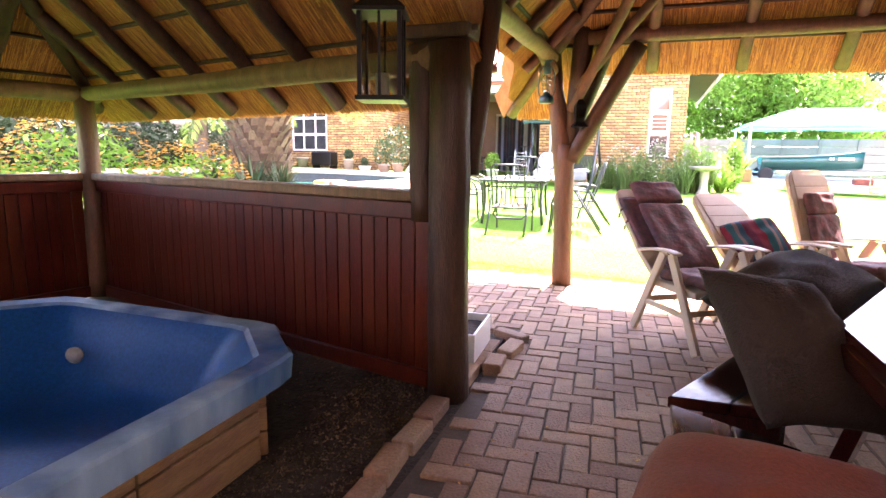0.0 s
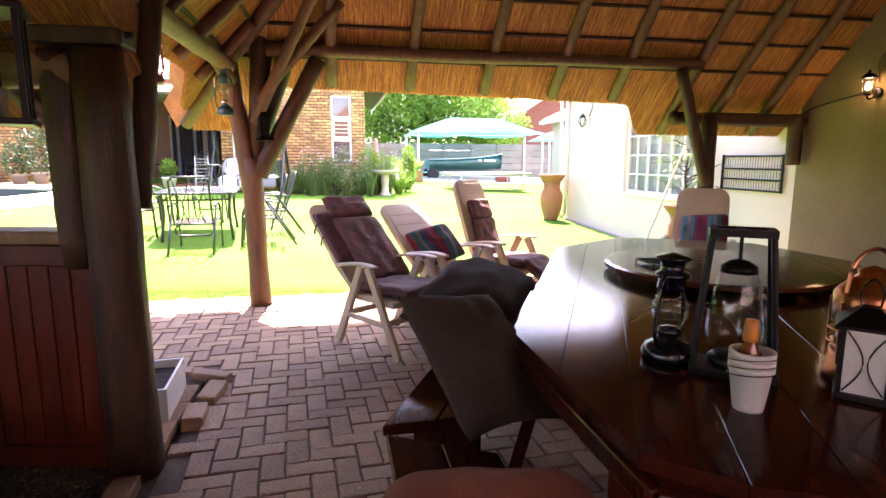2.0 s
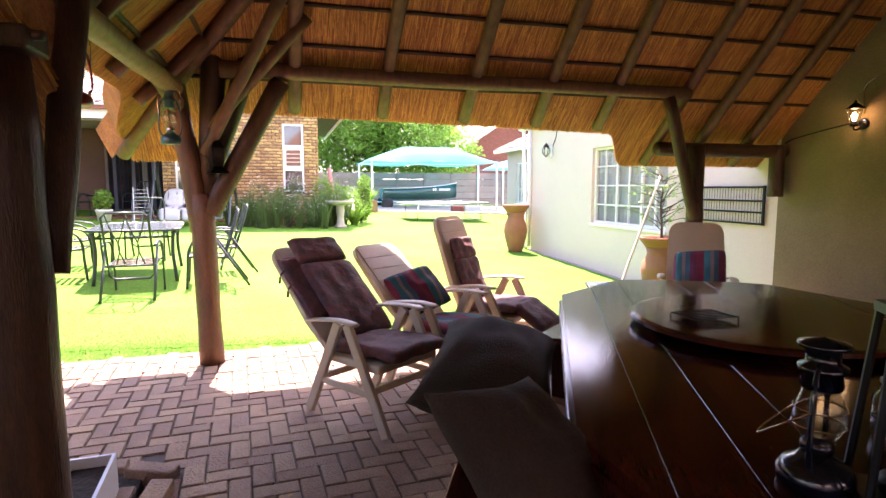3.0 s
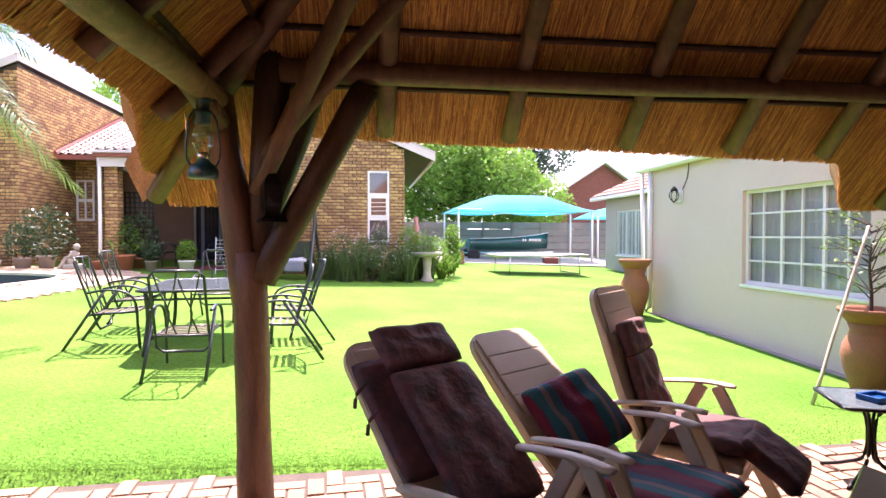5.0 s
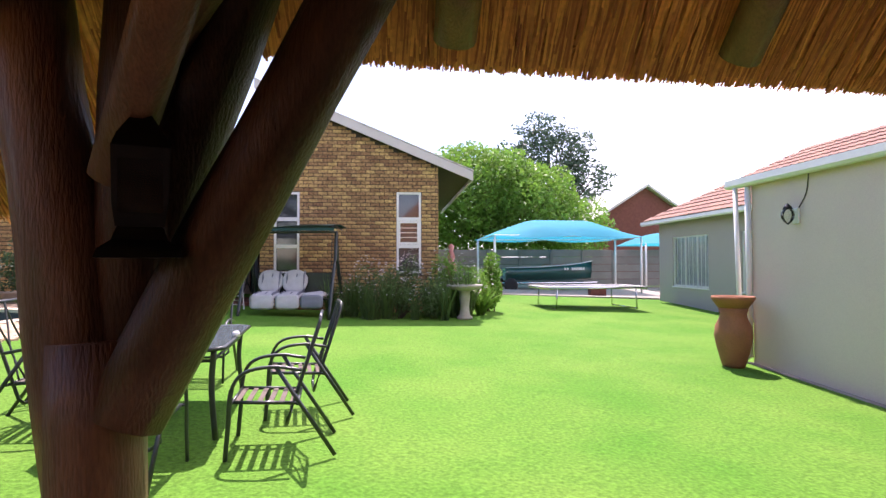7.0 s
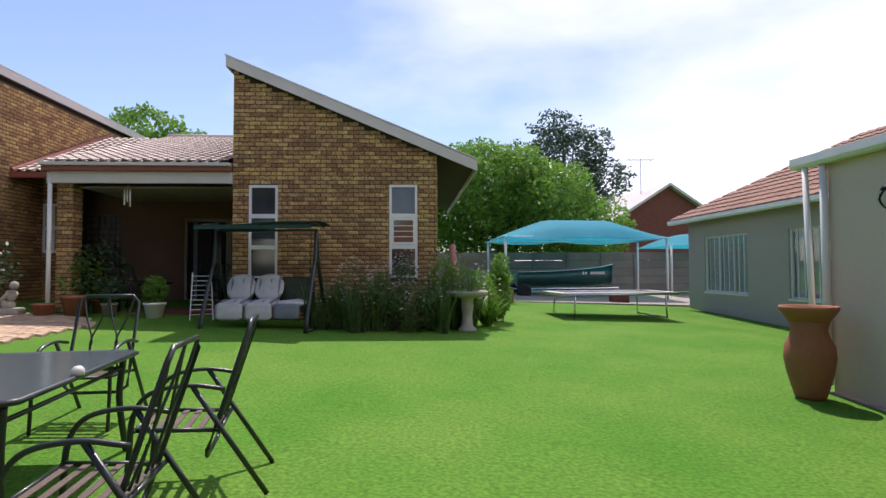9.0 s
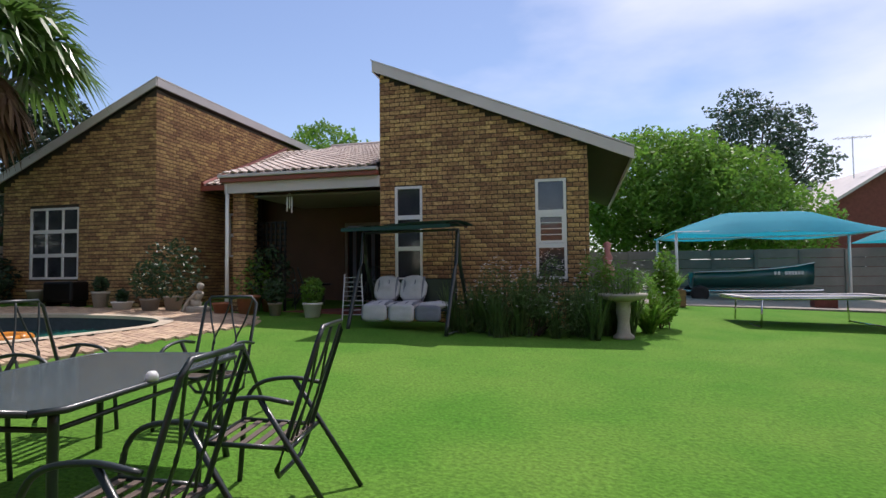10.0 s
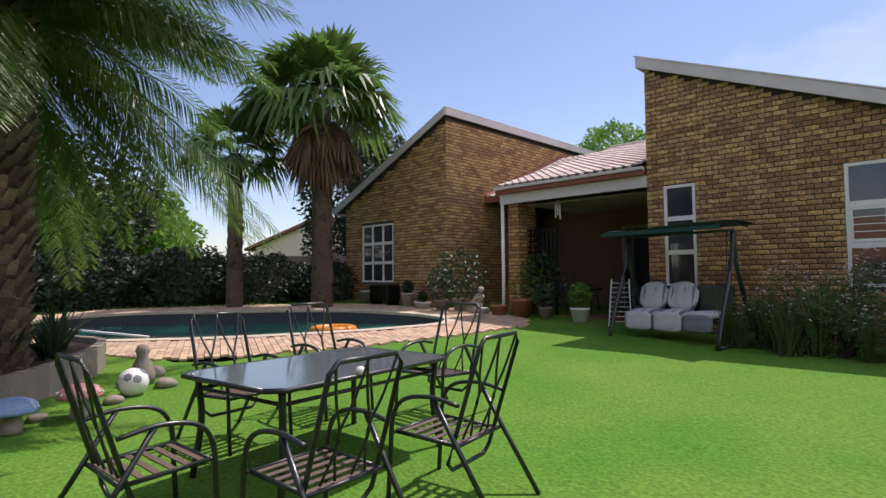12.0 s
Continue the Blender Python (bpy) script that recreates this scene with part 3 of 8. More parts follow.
# flank walls of that wing
bm = B(); box(bm, G1 - 0.25, GY + 0.25, -0.2, G1, GY + 9, 3.85)
w = structure("wall_gable_east", bm, M["mortar"], "face-brick flank wall under the deep eave", "wall")
brick_jobs.append((w, Vector((G1, GY, 0)), Vector((0, 1, 0)), Vector((1, 0, 0)), 6.0, 0.2, lambda u: 3.8, [], False))
bm = B(); box(bm, G0, GY + 0.25, -0.2, G0 + 0.25, GY + 9, 5.8)
w = structure("wall_gable_west", bm, M["mortar"], "face-brick flank wall above the porch roof", "wall")
# left wing
LX, LXL, LYB = -9.15, -13.75, 30.0
lw = (-12.9, -11.38, 1.42, 3.22)
wall_wing, wtop = solid_wall("wall_wing", "yellow-brown face-brick wing with a sloping top", [(LXL, -0.2), (LX, -0.2), (LX, 6.0), (LXL, 3.9)], GY, 0.25, [lw], M["mortar"])
brick_jobs.append((wall_wing, Vector((LXL, GY, 0)), Vector((1, 0, 0)), Vector((0, -1, 0)), LX - LXL, 0.4, lambda u: wtop(LXL + u) - 0.02, [(lw[0] - LXL, lw[1] - LXL, lw[2], lw[3])], False))
bm = B(); box(bm, LX - 0.25, GY + 0.25, -0.2, LX, LYB, 5.97)
w = structure("wall_wing_east", bm, M["mortar"], "tall face-brick flank of the wing beside the porch", "wall")
brick_jobs.append((w, Vector((LX, GY, 0)), Vector((0, 1, 0)), Vector((1, 0, 0)), 8.0, 0.4, lambda u: 5.93, [], False))


def mono_roof(name, label, xa, za, xb, zb, y0, y1, th):
    """A single-pitch roof slab with pale barge boards."""
    r = thing(name, label, "roof", None, "", "structure")
    d = Vector((xb - xa, 0, zb - za)).normalized()
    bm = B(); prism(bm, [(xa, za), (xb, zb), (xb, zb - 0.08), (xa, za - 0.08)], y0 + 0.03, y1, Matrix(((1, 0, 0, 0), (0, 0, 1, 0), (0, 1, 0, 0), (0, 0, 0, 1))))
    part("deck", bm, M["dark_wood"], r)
    bm = B(); prism(bm, [(xa, za + 0.06), (xb, zb + 0.06), (xb, zb - th), (xa, za - th)], y0 - 0.02, y0 + 0.02, Matrix(((1, 0, 0, 0), (0, 0, 1, 0), (0, 1, 0, 0), (0, 0, 0, 1))))
    part("barge_board", bm, M["fascia"], r)
    for x, z in ((xa, za), (xb, zb)):
        bm = B(); box(bm, x - 0.02, y0 + 0.021, z - th, x + 0.02, y1, z + 0.07)
        part("fascia_board", bm, M["fascia"], r)
    bm = B(); prism(bm, [(xa - 0.03, za + 0.09), (xb + 0.03, zb + 0.09), (xb + 0.03, zb + 0.062), (xa - 0.03, za + 0.062)], y0 - 0.03, y1, Matrix(((1, 0, 0, 0), (0, 0, 1, 0), (0, 1, 0, 0), (0, 0, 0, 1))))
    part("roof_sheet", bm, M["fascia"], r)
    return r


mono_roof("roof_gable", "single-pitch roof with a pale grey barge board over the brick gable", -3.57, 6.02, 1.75, 3.82, GY - 0.13, GY + 9.2, 0.17)
k2 = (6.0 - 3.9) / (LX - LXL)
mono_roof("roof_wing", "single-pitch roof with a pale barge board over the brick wing", LXL - 0.5, 3.97 - 0.5 * k2 + 0.06, LX + 0.10, 6.06 + 0.10 * k2 + 0.06, GY - 0.13, LYB, 0.13)


def house_window(name, label, x0, x1, z0, z1, rows, cols=1, louvre_row=None, y=GY):
    w = thing(name, label, "window", (0, y, 0), "", "structure")
    t = 0.055
    bm = B()
    for a, b, c, d in ((x0, x0 + t, z0, z1), (x1 - t, x1, z0, z1), (x0 + t, x1 - t, z1 - t, z1), (x0 + t, x1 - t, z0, z0 + t)):
        box(bm, a, 0.0, c, b, 0.08, d)
    part("window_frame", bm, M["white"], w)
    for j in range(rows):
        za, zb = z0 + (z1 - z0) * j / rows, z0 + (z1 - z0) * (j + 1) / rows
        if j:
            bm = B(); box(bm, x0 + t, -0.004, za - 0.045, x1 - t, 0.07, za + 0.045); part("transom", bm, M["white"], w)
        for i in range(cols):
            xa, xb = x0 + (x1 - x0) * i / cols, x0 + (x1 - x0) * (i + 1) / cols
            if i:
                bm = B(); box(bm, xa - 0.025, 0.004, za + 0.045, xa + 0.025, 0.066, zb - 0.045); part("mullion", bm, M["white"], w)
            if louvre_row == j:
                bm = B()
                for a, b, c, d in ((xa + t, xa + t + 0.04, za + .05, zb - .05), (xb - t - .04, xb - t, za + .05, zb - .05), (xa + t + .04, xb - t - .04, za + .05, za + .1), (xa + t + .04, xb - t - .04, zb - .1, zb - .05)):
                    box(bm, a, -0.012, c, b, 0.03, d)
                part("sash", bm, M["white"], w)
                for q in range(3):
                    zz = za + 0.1 + (zb - za - 0.2) * (q + 1) / 4
                    bm = B(); box(bm, xa + t + .04, -0.006, zz - 0.008, xb - t - 0.04, 0.02, zz + 0.008); part("louvre_bar", bm, M["white"], w)
            bm = B(); box(bm, xa + 0.02, 0.035, za + 0.02, xb - 0.02, 0.04, zb - 0.02)
            part("pane", bm, M["pane_dark"], w, "dark reflecting window pane")
    return w


house_window("window_4", "tall white three-light window with louvre bars in the brick gable", -0.14, 0.47, 1.34, 3.36, 3, 1, 1)
house_window("window_5", "tall white three-light window behind the garden swing", -3.12, -2.51, 1.34, 3.34, 3)
house_window("window_7", "white framed window in the shaded porch side wall", -9.12, -8.6, 2.0, 3.26, 2, 2, None, 21.36)
house_window("window_6", "white window of nine panes in the brick wing", lw[0], lw[1], lw[2], lw[3], 3, 3)

# ---- porch between the wings ----
PF = 0.62
bm = B(); box(bm, LX, 19.0, -0.2, G0, 23.2, PF)
structure("porch_floor", bm, M["red_brick"], "raised red-brown porch floor", "floor")
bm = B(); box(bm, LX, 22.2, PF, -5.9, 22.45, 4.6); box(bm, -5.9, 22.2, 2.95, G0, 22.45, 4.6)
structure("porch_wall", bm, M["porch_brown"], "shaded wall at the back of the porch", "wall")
bm = B(); box(bm, -7.2, 19.6, 3.42, G0, 22.2, 3.46)
structure("porch_ceiling", bm, M["plaster_grey"], "shaded porch ceiling", "ceiling")
bm = B(); box(bm, -7.22, 18.42, 3.36, G0, 18.52, 3.60)
structure("porch_beam", bm, M["fascia"], "pale beam under the porch gutter", "beam")
bm = B(); box(bm, -7.27, 18.30, 3.60, G0, 18.44, 3.70, None, 0.015)
structure("porch_gutter", bm, M["red_paint"], "red-brown gutter along the porch roof", "gutter")
bm = B(); box(bm, -7.29, 18.24, 3.702, G0, 18.40, 3.77, None, 0.01)
structure("porch_gutter_lip", bm, M["fascia"], "pale gutter lip along the porch roof", "gutter")
bm = B(); box(bm, LX + 0.02, 20.12, 3.74, -7.28, 20.22, 3.87)
structure("porch_gutter_side", bm, M["red_paint"], "red-brown gutter beside the brick wing", "gutter")
upv = Vector((0, math.cos(radians(17.5)), math.sin(radians(17.5))))
tiled_slope("porch_roof", "pale weathered tile roof over the porch", (-7.3, 18.28, 3.76), (G0, 18.28, 3.76), upv, 6.5, M["tile_pale"], 0.22, 0.28)
upl = Vector((0, math.cos(radians(22.9)), math.sin(radians(22.9))))
tiled_slope("porch_roof_side", "pale weathered tile roof beside the brick wing", (LX + 0.02, 20.2, 3.88), (-7.26, 20.2, 3.88), upl, 4.7, M["tile_pale"], 0.22, 0.28)
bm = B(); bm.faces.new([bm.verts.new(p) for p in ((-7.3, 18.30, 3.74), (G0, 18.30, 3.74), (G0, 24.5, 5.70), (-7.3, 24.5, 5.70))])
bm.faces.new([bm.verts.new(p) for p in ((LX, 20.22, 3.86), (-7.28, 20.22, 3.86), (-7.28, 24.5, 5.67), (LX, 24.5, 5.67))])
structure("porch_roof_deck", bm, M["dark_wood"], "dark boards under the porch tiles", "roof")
bm = B(); bm.faces.new([bm.verts.new(p) for p in ((-7.31, 20.2, 3.86), (-7.31, 18.3, 3.74), (-7.31, 24.4, 5.68))])
structure("porch_roof_cheek", bm, M["red_paint"], "red-painted board closing the step in the porch roof", "roof")
bm = B(); sweep(bm, [(LX + 0.04, 20.15, 3.93), (LX + 0.04, 24.6, 5.82)], 0.06, 6)
structure("flashing", bm, M["red_paint"], "red flashing where the tiles meet the brick flank", "flashing")
bm = B(); sweep(bm, [(-7.3, 24.42, 5.74), (G0, 24.42, 5.74)], 0.09, 8)
structure("porch_ridge", bm, M["tile_pale"], "rounded ridge along the porch roof", "roof", True)
bm = B(); sweep(bm, [(-7.17, 18.46, 3.58), (-7.17, 18.46, 0.3)], 0.045, 10)
structure("porch_downpipe", bm, M["white"], "white downpipe beside the brick porch pillar", "pipe", True)
bm = B(); box(bm, -7.1, 18.6, 0.2, -6.79, 18.95, 3.42)
pil = structure("porch_pillar", bm, M["mortar"], "square face-brick porch pillar", "pillar")
brick_jobs.append((pil, Vector((-7.1, 18.6, 0)), Vector((1, 0, 0)), Vector((0, -1, 0)), 0.31, 0.4, lambda u: 3.4, [], False))
brick_jobs.append((pil, Vector((-6.79, 18.6, 0)), Vector((0, 1, 0)), Vector((1, 0, 0)), 0.35, 0.4, lambda u: 3.4, [], False))
bm = B(); box(bm, LX, 21.4, PF, -8.2, 21.6, 4.0)
structure("porch_side_wall", bm, M["mortar"], "short brick wall beside the porch", "wall")
brick_jobs.append((pil, Vector((LX, 21.4, 0)), Vector((1, 0, 0)), Vector((0, -1, 0)), 0.95, 0.6, lambda u: 4.0, [], False))
sd = thing("sliding_door", "open sliding door with a pale frame and dark vertical blinds", "door", (0, 22.2, 0), "", "structure")
for x0 in (-5.9, -4.7):
    bm = B()
    for a, b, c, d in ((x0, x0 + 0.07, PF, 2.95), (x0 + 1.12, x0 + 1.19, PF, 2.95), (x0 + .07, x0 + 1.12, PF, PF + 0.1), (x0 + .07, x0 + 1.12, 2.86, 2.95)):
        box(bm, a, 0.03, c, b, 0.10, d)
    part("door_frame", bm, M["concrete"], sd)
    for i in range(9):
        bm = B(); box(bm, -0.05, -0.006, PF + 0.05, 0.05, 0.006, 2.88, pose(x0 + 0.12 + i * 0.115, 0.2, 0, 0, 0, 35)); part("blind_slat", bm, M["stripe_dark" if i % 5 == 1 else "pane_dark"], sd)
bm = B(); box(bm, LX, 23.2, PF, G0, 23.4, 4.6)
structure("inner_wall", bm, M["red_brick"], "inner wall behind the sliding door", "wall")

# ---- boundary walls ----
fence = thing("boundary_wall", "grey-brown precast concrete panel wall behind the lawn", "wall", (0, 31.2, 0), "", "structure")
for i in range(12):
    x = 1.2 + i * 1.55
    bm = B(); box(bm, x - 0.07, -0.07, -0.3, x + 0.07, 0.07, 2.28 - 0.01 * i, None, 0.01); part("post", bm, M["concrete"], fence)
    for j in range(7):
        bm = B(); box(bm, x + 0.072, -0.025, -0.25 + j * 0.36, x + 1.478, 0.025, 0.09 + j * 0.36, None, 0.006); part("panel", bm, M["concrete"], fence)
fence = thing("garden_wall", "brown panel wall behind the pool hedge", "wall", pose(-20.5, 6, 0.3, 0, 0, 62), "", "structure")
for i in range(12):
    x = i * 1.8 - 6
    bm = B(); box(bm, x - 0.07, -0.07, 0, x + 0.07, 0.07, 2.1, None, 0.01); part("post", bm, M["concrete"], fence)
    for j in range(5):
        bm = B(); box(bm, x + 0.072, -0.025, j * 0.4, x + 1.728, 0.025, 0.39 + j * 0.4, None, 0.006); part("panel", bm, M["concrete"], fence)


# ---- thatched lapa roof ----
def zf(y):
    return 8.15 - y


def zl(x):
    return 3.35 + x


def ease(t):
    t = max(0.0, min(1.0, t))
    return t * t * (3 - 2 * t)


def front_eave(x):
    """Trimmed higher over the wide opening, lower at both ends."""
    a = ease((x + 0.96) / 0.38) * (1 - ease((x - 3.15) / 0.4))
    return 6.42 + (6.02 + 0.022 * (x + 0.4) - 6.42) * a


def left_eave(y):
    a = 1 - ease((y - 5.1) / 1.1)
    return -1.46 + 0.26 * a


TD = Vector((-0.973, 0.23, 0)); TN = Vector((-0.23, -0.973, 0)); TO = Vector((-1.02, 2.80, 0))   # hot-tub bay: along, inward, origin at the dark post
TUBL = 3.75


def tub_z(d):
    return 1.93 + 0.85 * d


facets = []


def facet(name, us, low, high, place, nrm, strands, seed, rows=14, thick=0.2):
    """One thatched slope: low(u)..high(u) across it, with thickness, a bristly eave and loose straw below."""
    rng = random.Random(seed)
    vs, fs = [], []
    n = rows
    nrm = Vector(nrm).normalized()
    for u in us:
        a, b = low(u), high(u)
        for k in range(n + 1):
            p = place(u, a + (b - a) * (k / n) ** 1.6)
            vs.append(p); vs.append(p + Vector((nrm.x * 0.16, nrm.y * 0.16, thick * 1.25)))
    w = 2 * (n + 1)
    for i in range(len(us) - 1):
        for k in range(n):
            q = i * w + 2 * k
            fs.append((q, q + w, q + w + 2, q + 2)); fs.append((q + 1, q + 3, q + w + 3, q + w + 1))
        q = i * w
        fs.append((q, q + 1, q + w + 1, q + w)); q = i * w + 2 * n
        fs.append((q, q + w, q + w + 1, q + 1))
    for q0 in (0, (len(us) - 1) * w):
        for k in range(n):
            q = q0 + 2 * k
            fs.append((q, q + 1, q + 3, q + 2))
    ob = tagged(raw(name, vs, fs, M["thatch"]), "golden-brown grass thatch on poles, seen from below", "thatch", "", "structure")
    sv, sf = [], []
    for i in range(strands):
        u = us[0] + (us[-1] - us[0]) * rng.random()
        a, b = low(u), high(u)
        L = abs(b - a)
        edge = rng.random() < 0.42
        t0 = (rng.uniform(-0.05, 0.10) if edge else rng.random() ** 1.3 * min(1.8, L))
        s = 1 if b > a else -1
        ln = rng.uniform(0.12, 0.34)
        if edge:
            off = rng.uniform(-0.012, 0.03)
            t0 = rng.uniform(-0.022, 0.0)
        else:
            off = -rng.uniform(0.002, 0.016)
        if t0 + ln > L:
            continue
        du = rng.uniform(-0.06, 0.06) * ln * 2
        p0 = place(u, a + s * t0) + nrm * (off - (rng.uniform(0, 0.012) if not edge else 0))
        p1 = place(u + du, a + s * (t0 + ln)) + nrm * off
        dirn = (p1 - p0).normalized()
        side = dirn.cross(nrm).normalized() * rng.uniform(0.0018, 0.0042)
        kq = len(sv)
        sv += [p0 - side, p0 + side, p1 + side * 0.8, p1 - side * 0.8]
        sf.append((kq, kq + 1, kq + 2, kq + 3))
    st = raw("loose_straw", sv, sf, M["straw"], ob)
    st["kind"] = "stuff"
    st["label"] = "loose golden straw ends of the thatch"
    return ob


def frange(a, b, n):
    return [a + (b - a) * i / n for i in range(n + 1)]


def hipx(x):
    return max(1.6, 4.8 - x)


facet("ceiling_front", frange(-1.46, 5.44, 70), front_eave, hipx, lambda x, y: Vector((x, y, zf(y))), (0, 1, 1), 26000, 1)
left_us = frange(1.7, 6.42, 48)


def left_low(y):
    return left_eave(y) if y > 2.62 else -1.331 - 0.726 * (y - 2.8) + 0.0


facet("ceiling_left", left_us, left_low, lambda y: 4.8 - y, lambda y, x: Vector((x, y, zl(x))), (-1, 0, 1), 15000, 2)
# slopes behind the walker close the roof
facet("ceiling_back", frange(-0.9, 5.44, 20), lambda x: -2.7, lambda x: min(1.6, 1.6 if x > 3.2 else x - 1.6), lambda x, y: Vector((x, y, 4.95 + y)), (0, -1, 1), 10, 3, 6)
facet("ceiling_left_back", frange(-2.5, 1.7, 12), lambda y: -0.9, lambda y: max(-0.85, 1.6 + y), lambda y, x: Vector((x, y, zl(x))), (-1, 0, 1), 10, 4, 6)


def tub_place(u, d):
    p = TO + TD * u + TN * d
    return Vector((p.x, p.y, tub_z(d)))


def tub_low(u):
    return -0.40 + 0.28 * (1 - ease((u + 0.2) / 0.35)) if u > -0.12 else max(-0.1, 0.34 - 0.9 * u)


facet("ceiling_tub", frange(-1.8, TUBL + 0.42, 52), tub_low, lambda u: max(0.02, min(2.0, TUBL + 0.02 - u)), tub_place, (0.17, 0.73, 0.85), 14000, 5)


def tubl_place(v, d):
    p = TO + TD * (TUBL - d) + TN * v
    return Vector((p.x, p.y, tub_z(d)))


facet("ceiling_tub_left", frange(-0.42, 4.6, 30), lambda v: -0.40, lambda v: min(max(0.0, v), max(0, 4.2 - v), 2.0) + 0.01, tubl_place, (-0.73, 0.17, 0.85), 7000, 6)
facet("ceiling_tub_back", frange(-2.0, 3.9, 14), lambda u: 4.4, lambda u: 2.0, lambda u, d: (lambda p: Vector((p.x, p.y, 1.93 + 0.85 * (4.0 - d))))(TO + TD * u + TN * d), (-0.17, -0.73, 0.85), 10, 7, 6)

# laths (thin battens) under the thatch
lath = B()
for i in range(1, 8):
    y = 6.0 - 0.24 * i
    z = zf(y) - 0.03
    log_between(lath, (4.8 - y - 0.05, y, z), (5.42, y, z), 0.018, 0.018, 6, 0.004, 9)
    x = -1.2 + 0.24 * i
    log_between(lath, (x, 2.75 - max(0, (x + 1.3) * 1.3), zl(x) - 0.03), (x, 4.8 - x, zl(x) - 0.03), 0.018, 0.018, 6, 0.004, 9)
for d in (0.02, 0.3, 0.58, 0.86, 1.14, 1.42):
    log_between(lath, tub_place(-0.2, d) - Vector((0, 0, 0.03)), tub_place(TUBL - d, d) - Vector((0, 0, 0.03)), 0.016, 0.016, 6, 0.006, 9)
    log_between(lath, tubl_place(d, d) - Vector((0, 0, 0.03)), tubl_place(3.6, d) - Vector((0, 0, 0.03)), 0.016, 0.016, 6, 0.006, 9)
structure("thatch_laths", lath, M["log_dark"], "thin dark wooden battens under the thatch", "batten", True)


def pole(name, label, a, b, r0, r1, material="log", seg=12, bend=0.015):
    bm = B(); log_between(bm, a, b, r0, r1, seg, bend, 9)
    o = Vector(a)
    for v in bm.verts:
        v.co -= o
    ob = part(name, bm, M[material], None, "", True)
    ob.location = o
    return tagged(ob, label, "pole" if name != "rafter" else "rafter", name + "s of the lapa", "structure")


# rafters of the front slope
for x in (-0.05, 0.72, 1.5, 2.25, 2.95, 3.75, 4.3, 4.95):
    ye = front_eave(x) - 0.10
    yt = max(1.7, 4.8 - x + 0.1)
    pole("rafter", "round brown pole rafter under the thatch", (x, ye, zf(ye) - 0.085), (x + 0.02, yt, zf(yt) - 0.085), 0.055, 0.06)
pole("rafter", "thick hip pole rafter at the roof corner", (-1.5, 6.3, 1.76), (1.5, 3.3, 4.76), 0.06, 0.07)
for y in (5.4, 4.6, 3.85, 3.1):
    xe = left_eave(y) + 0.08
    xt = 4.7 - y if y > 3.2 else 1.2
    pole("rafter", "round brown pole rafter under the thatch", (xe, y, zl(xe) - 0.085), (xt, y, zl(xt) - 0.085), 0.05, 0.055)
# rafters over the tub bay
for u in (0.45, 1.0, 1.55, 2.1, 2.65, 3.2):
    e, t = tub_place(u, -0.28), tub_place(u + 0.05, min(1.9, TUBL - u))
    pole("rafter", "dark pole rafter over the hot tub", e - Vector((0, 0, 0.08)), t - Vector((0, 0, 0.08)), 0.05, 0.055, "log_dark")
pole("rafter", "dark hip pole over the hot tub corner", tub_place(TUBL + 0.2, -0.2) - Vector((0, 0, 0.08)), tub_place(TUBL - 1.9, 1.9) - Vector((0, 0, 0.08)), 0.05, 0.06, "log_dark")
for v in (0.7, 1.3, 1.9, 2.5):
    pole("rafter", "dark pole rafter over the hot tub", tubl_place(v, -0.25) - Vector((0, 0, 0.08)), tubl_place(v, min(v, 1.9)) - Vector((0, 0, 0.08)), 0.05, 0.055, "log_dark")

# beams and posts
pole("roof_beam", "long round wall-plate beam over the garden opening", (-0.62, 5.62, 2.40), (3.75, 5.62, 2.40), 0.065, 0.06, "log", 12, 0.006)
pole("roof_beam", "short round beam towards the plastered wall", (3.7, 6.02, 1.88), (5.44, 6.05, 1.88), 0.075, 0.075, "log_dark", 12, 0.006)
pole("roof_beam", "round beam between the corner post and the dark post", (-0.95, 5.6, 2.24), (-1.0, 2.7, 2.2), 0.065, 0.07, "log_pale", 12, 0.01)
pole("roof_beam", "round wall-plate log above the hot tub wall", tuple(tub_place(-0.1, 0.02) - Vector((0, 0, 0.16))), tuple(tub_place(TUBL + 0.1, 0.02) - Vector((0, 0, 0.16))), 0.075, 0.065, "log_pale", 12, 0.012)
pole("roof_beam", "round wall-plate log above the side panel", tuple(tubl_place(-0.1, 0.02) - Vector((0, 0, 0.16))), tuple(tubl_place(4.2, 0.02) - Vector((0, 0, 0.16))), 0.07, 0.065, "log_pale", 12, 0.012)
# corner post with its forked braces
P1 = Vector((-0.79, 5.76, 0))
pole("corner_post", "varnished round corner post standing on the pavers", P1 + Vector((0, 0, -0.02)), P1 + Vector((-0.02, -0.02, 1.42)), 0.098, 0.09, "log", 16, 0.006)
pole("corner_post_fork", "bent upper pole fixed to the corner post", P1 + Vector((-0.03, 0.0, 1.12)), P1 + Vector((-0.20, -0.02, 2.42)), 0.088, 0.085, "log", 14, 0.02)
pole("brace", "dark diagonal brace carrying the beam", P1 + Vector((0.04, -0.02, 1.27)), (-0.16, 5.64, 2.33), 0.085, 0.078, "log_dark", 12, 0.006)
pole("brace", "slanting pole brace at the corner post", P1 + Vector((0.03, -0.06, 1.75)), (-0.12, 5.05, 2.85), 0.05, 0.05, "log", 12, 0.01)
pole("brace", "slanting pole brace at the corner post", P1 + Vector((0.02, -0.02, 1.9)), (0.05, 5.3, 2.75), 0.045, 0.045, "log", 12, 0.01)
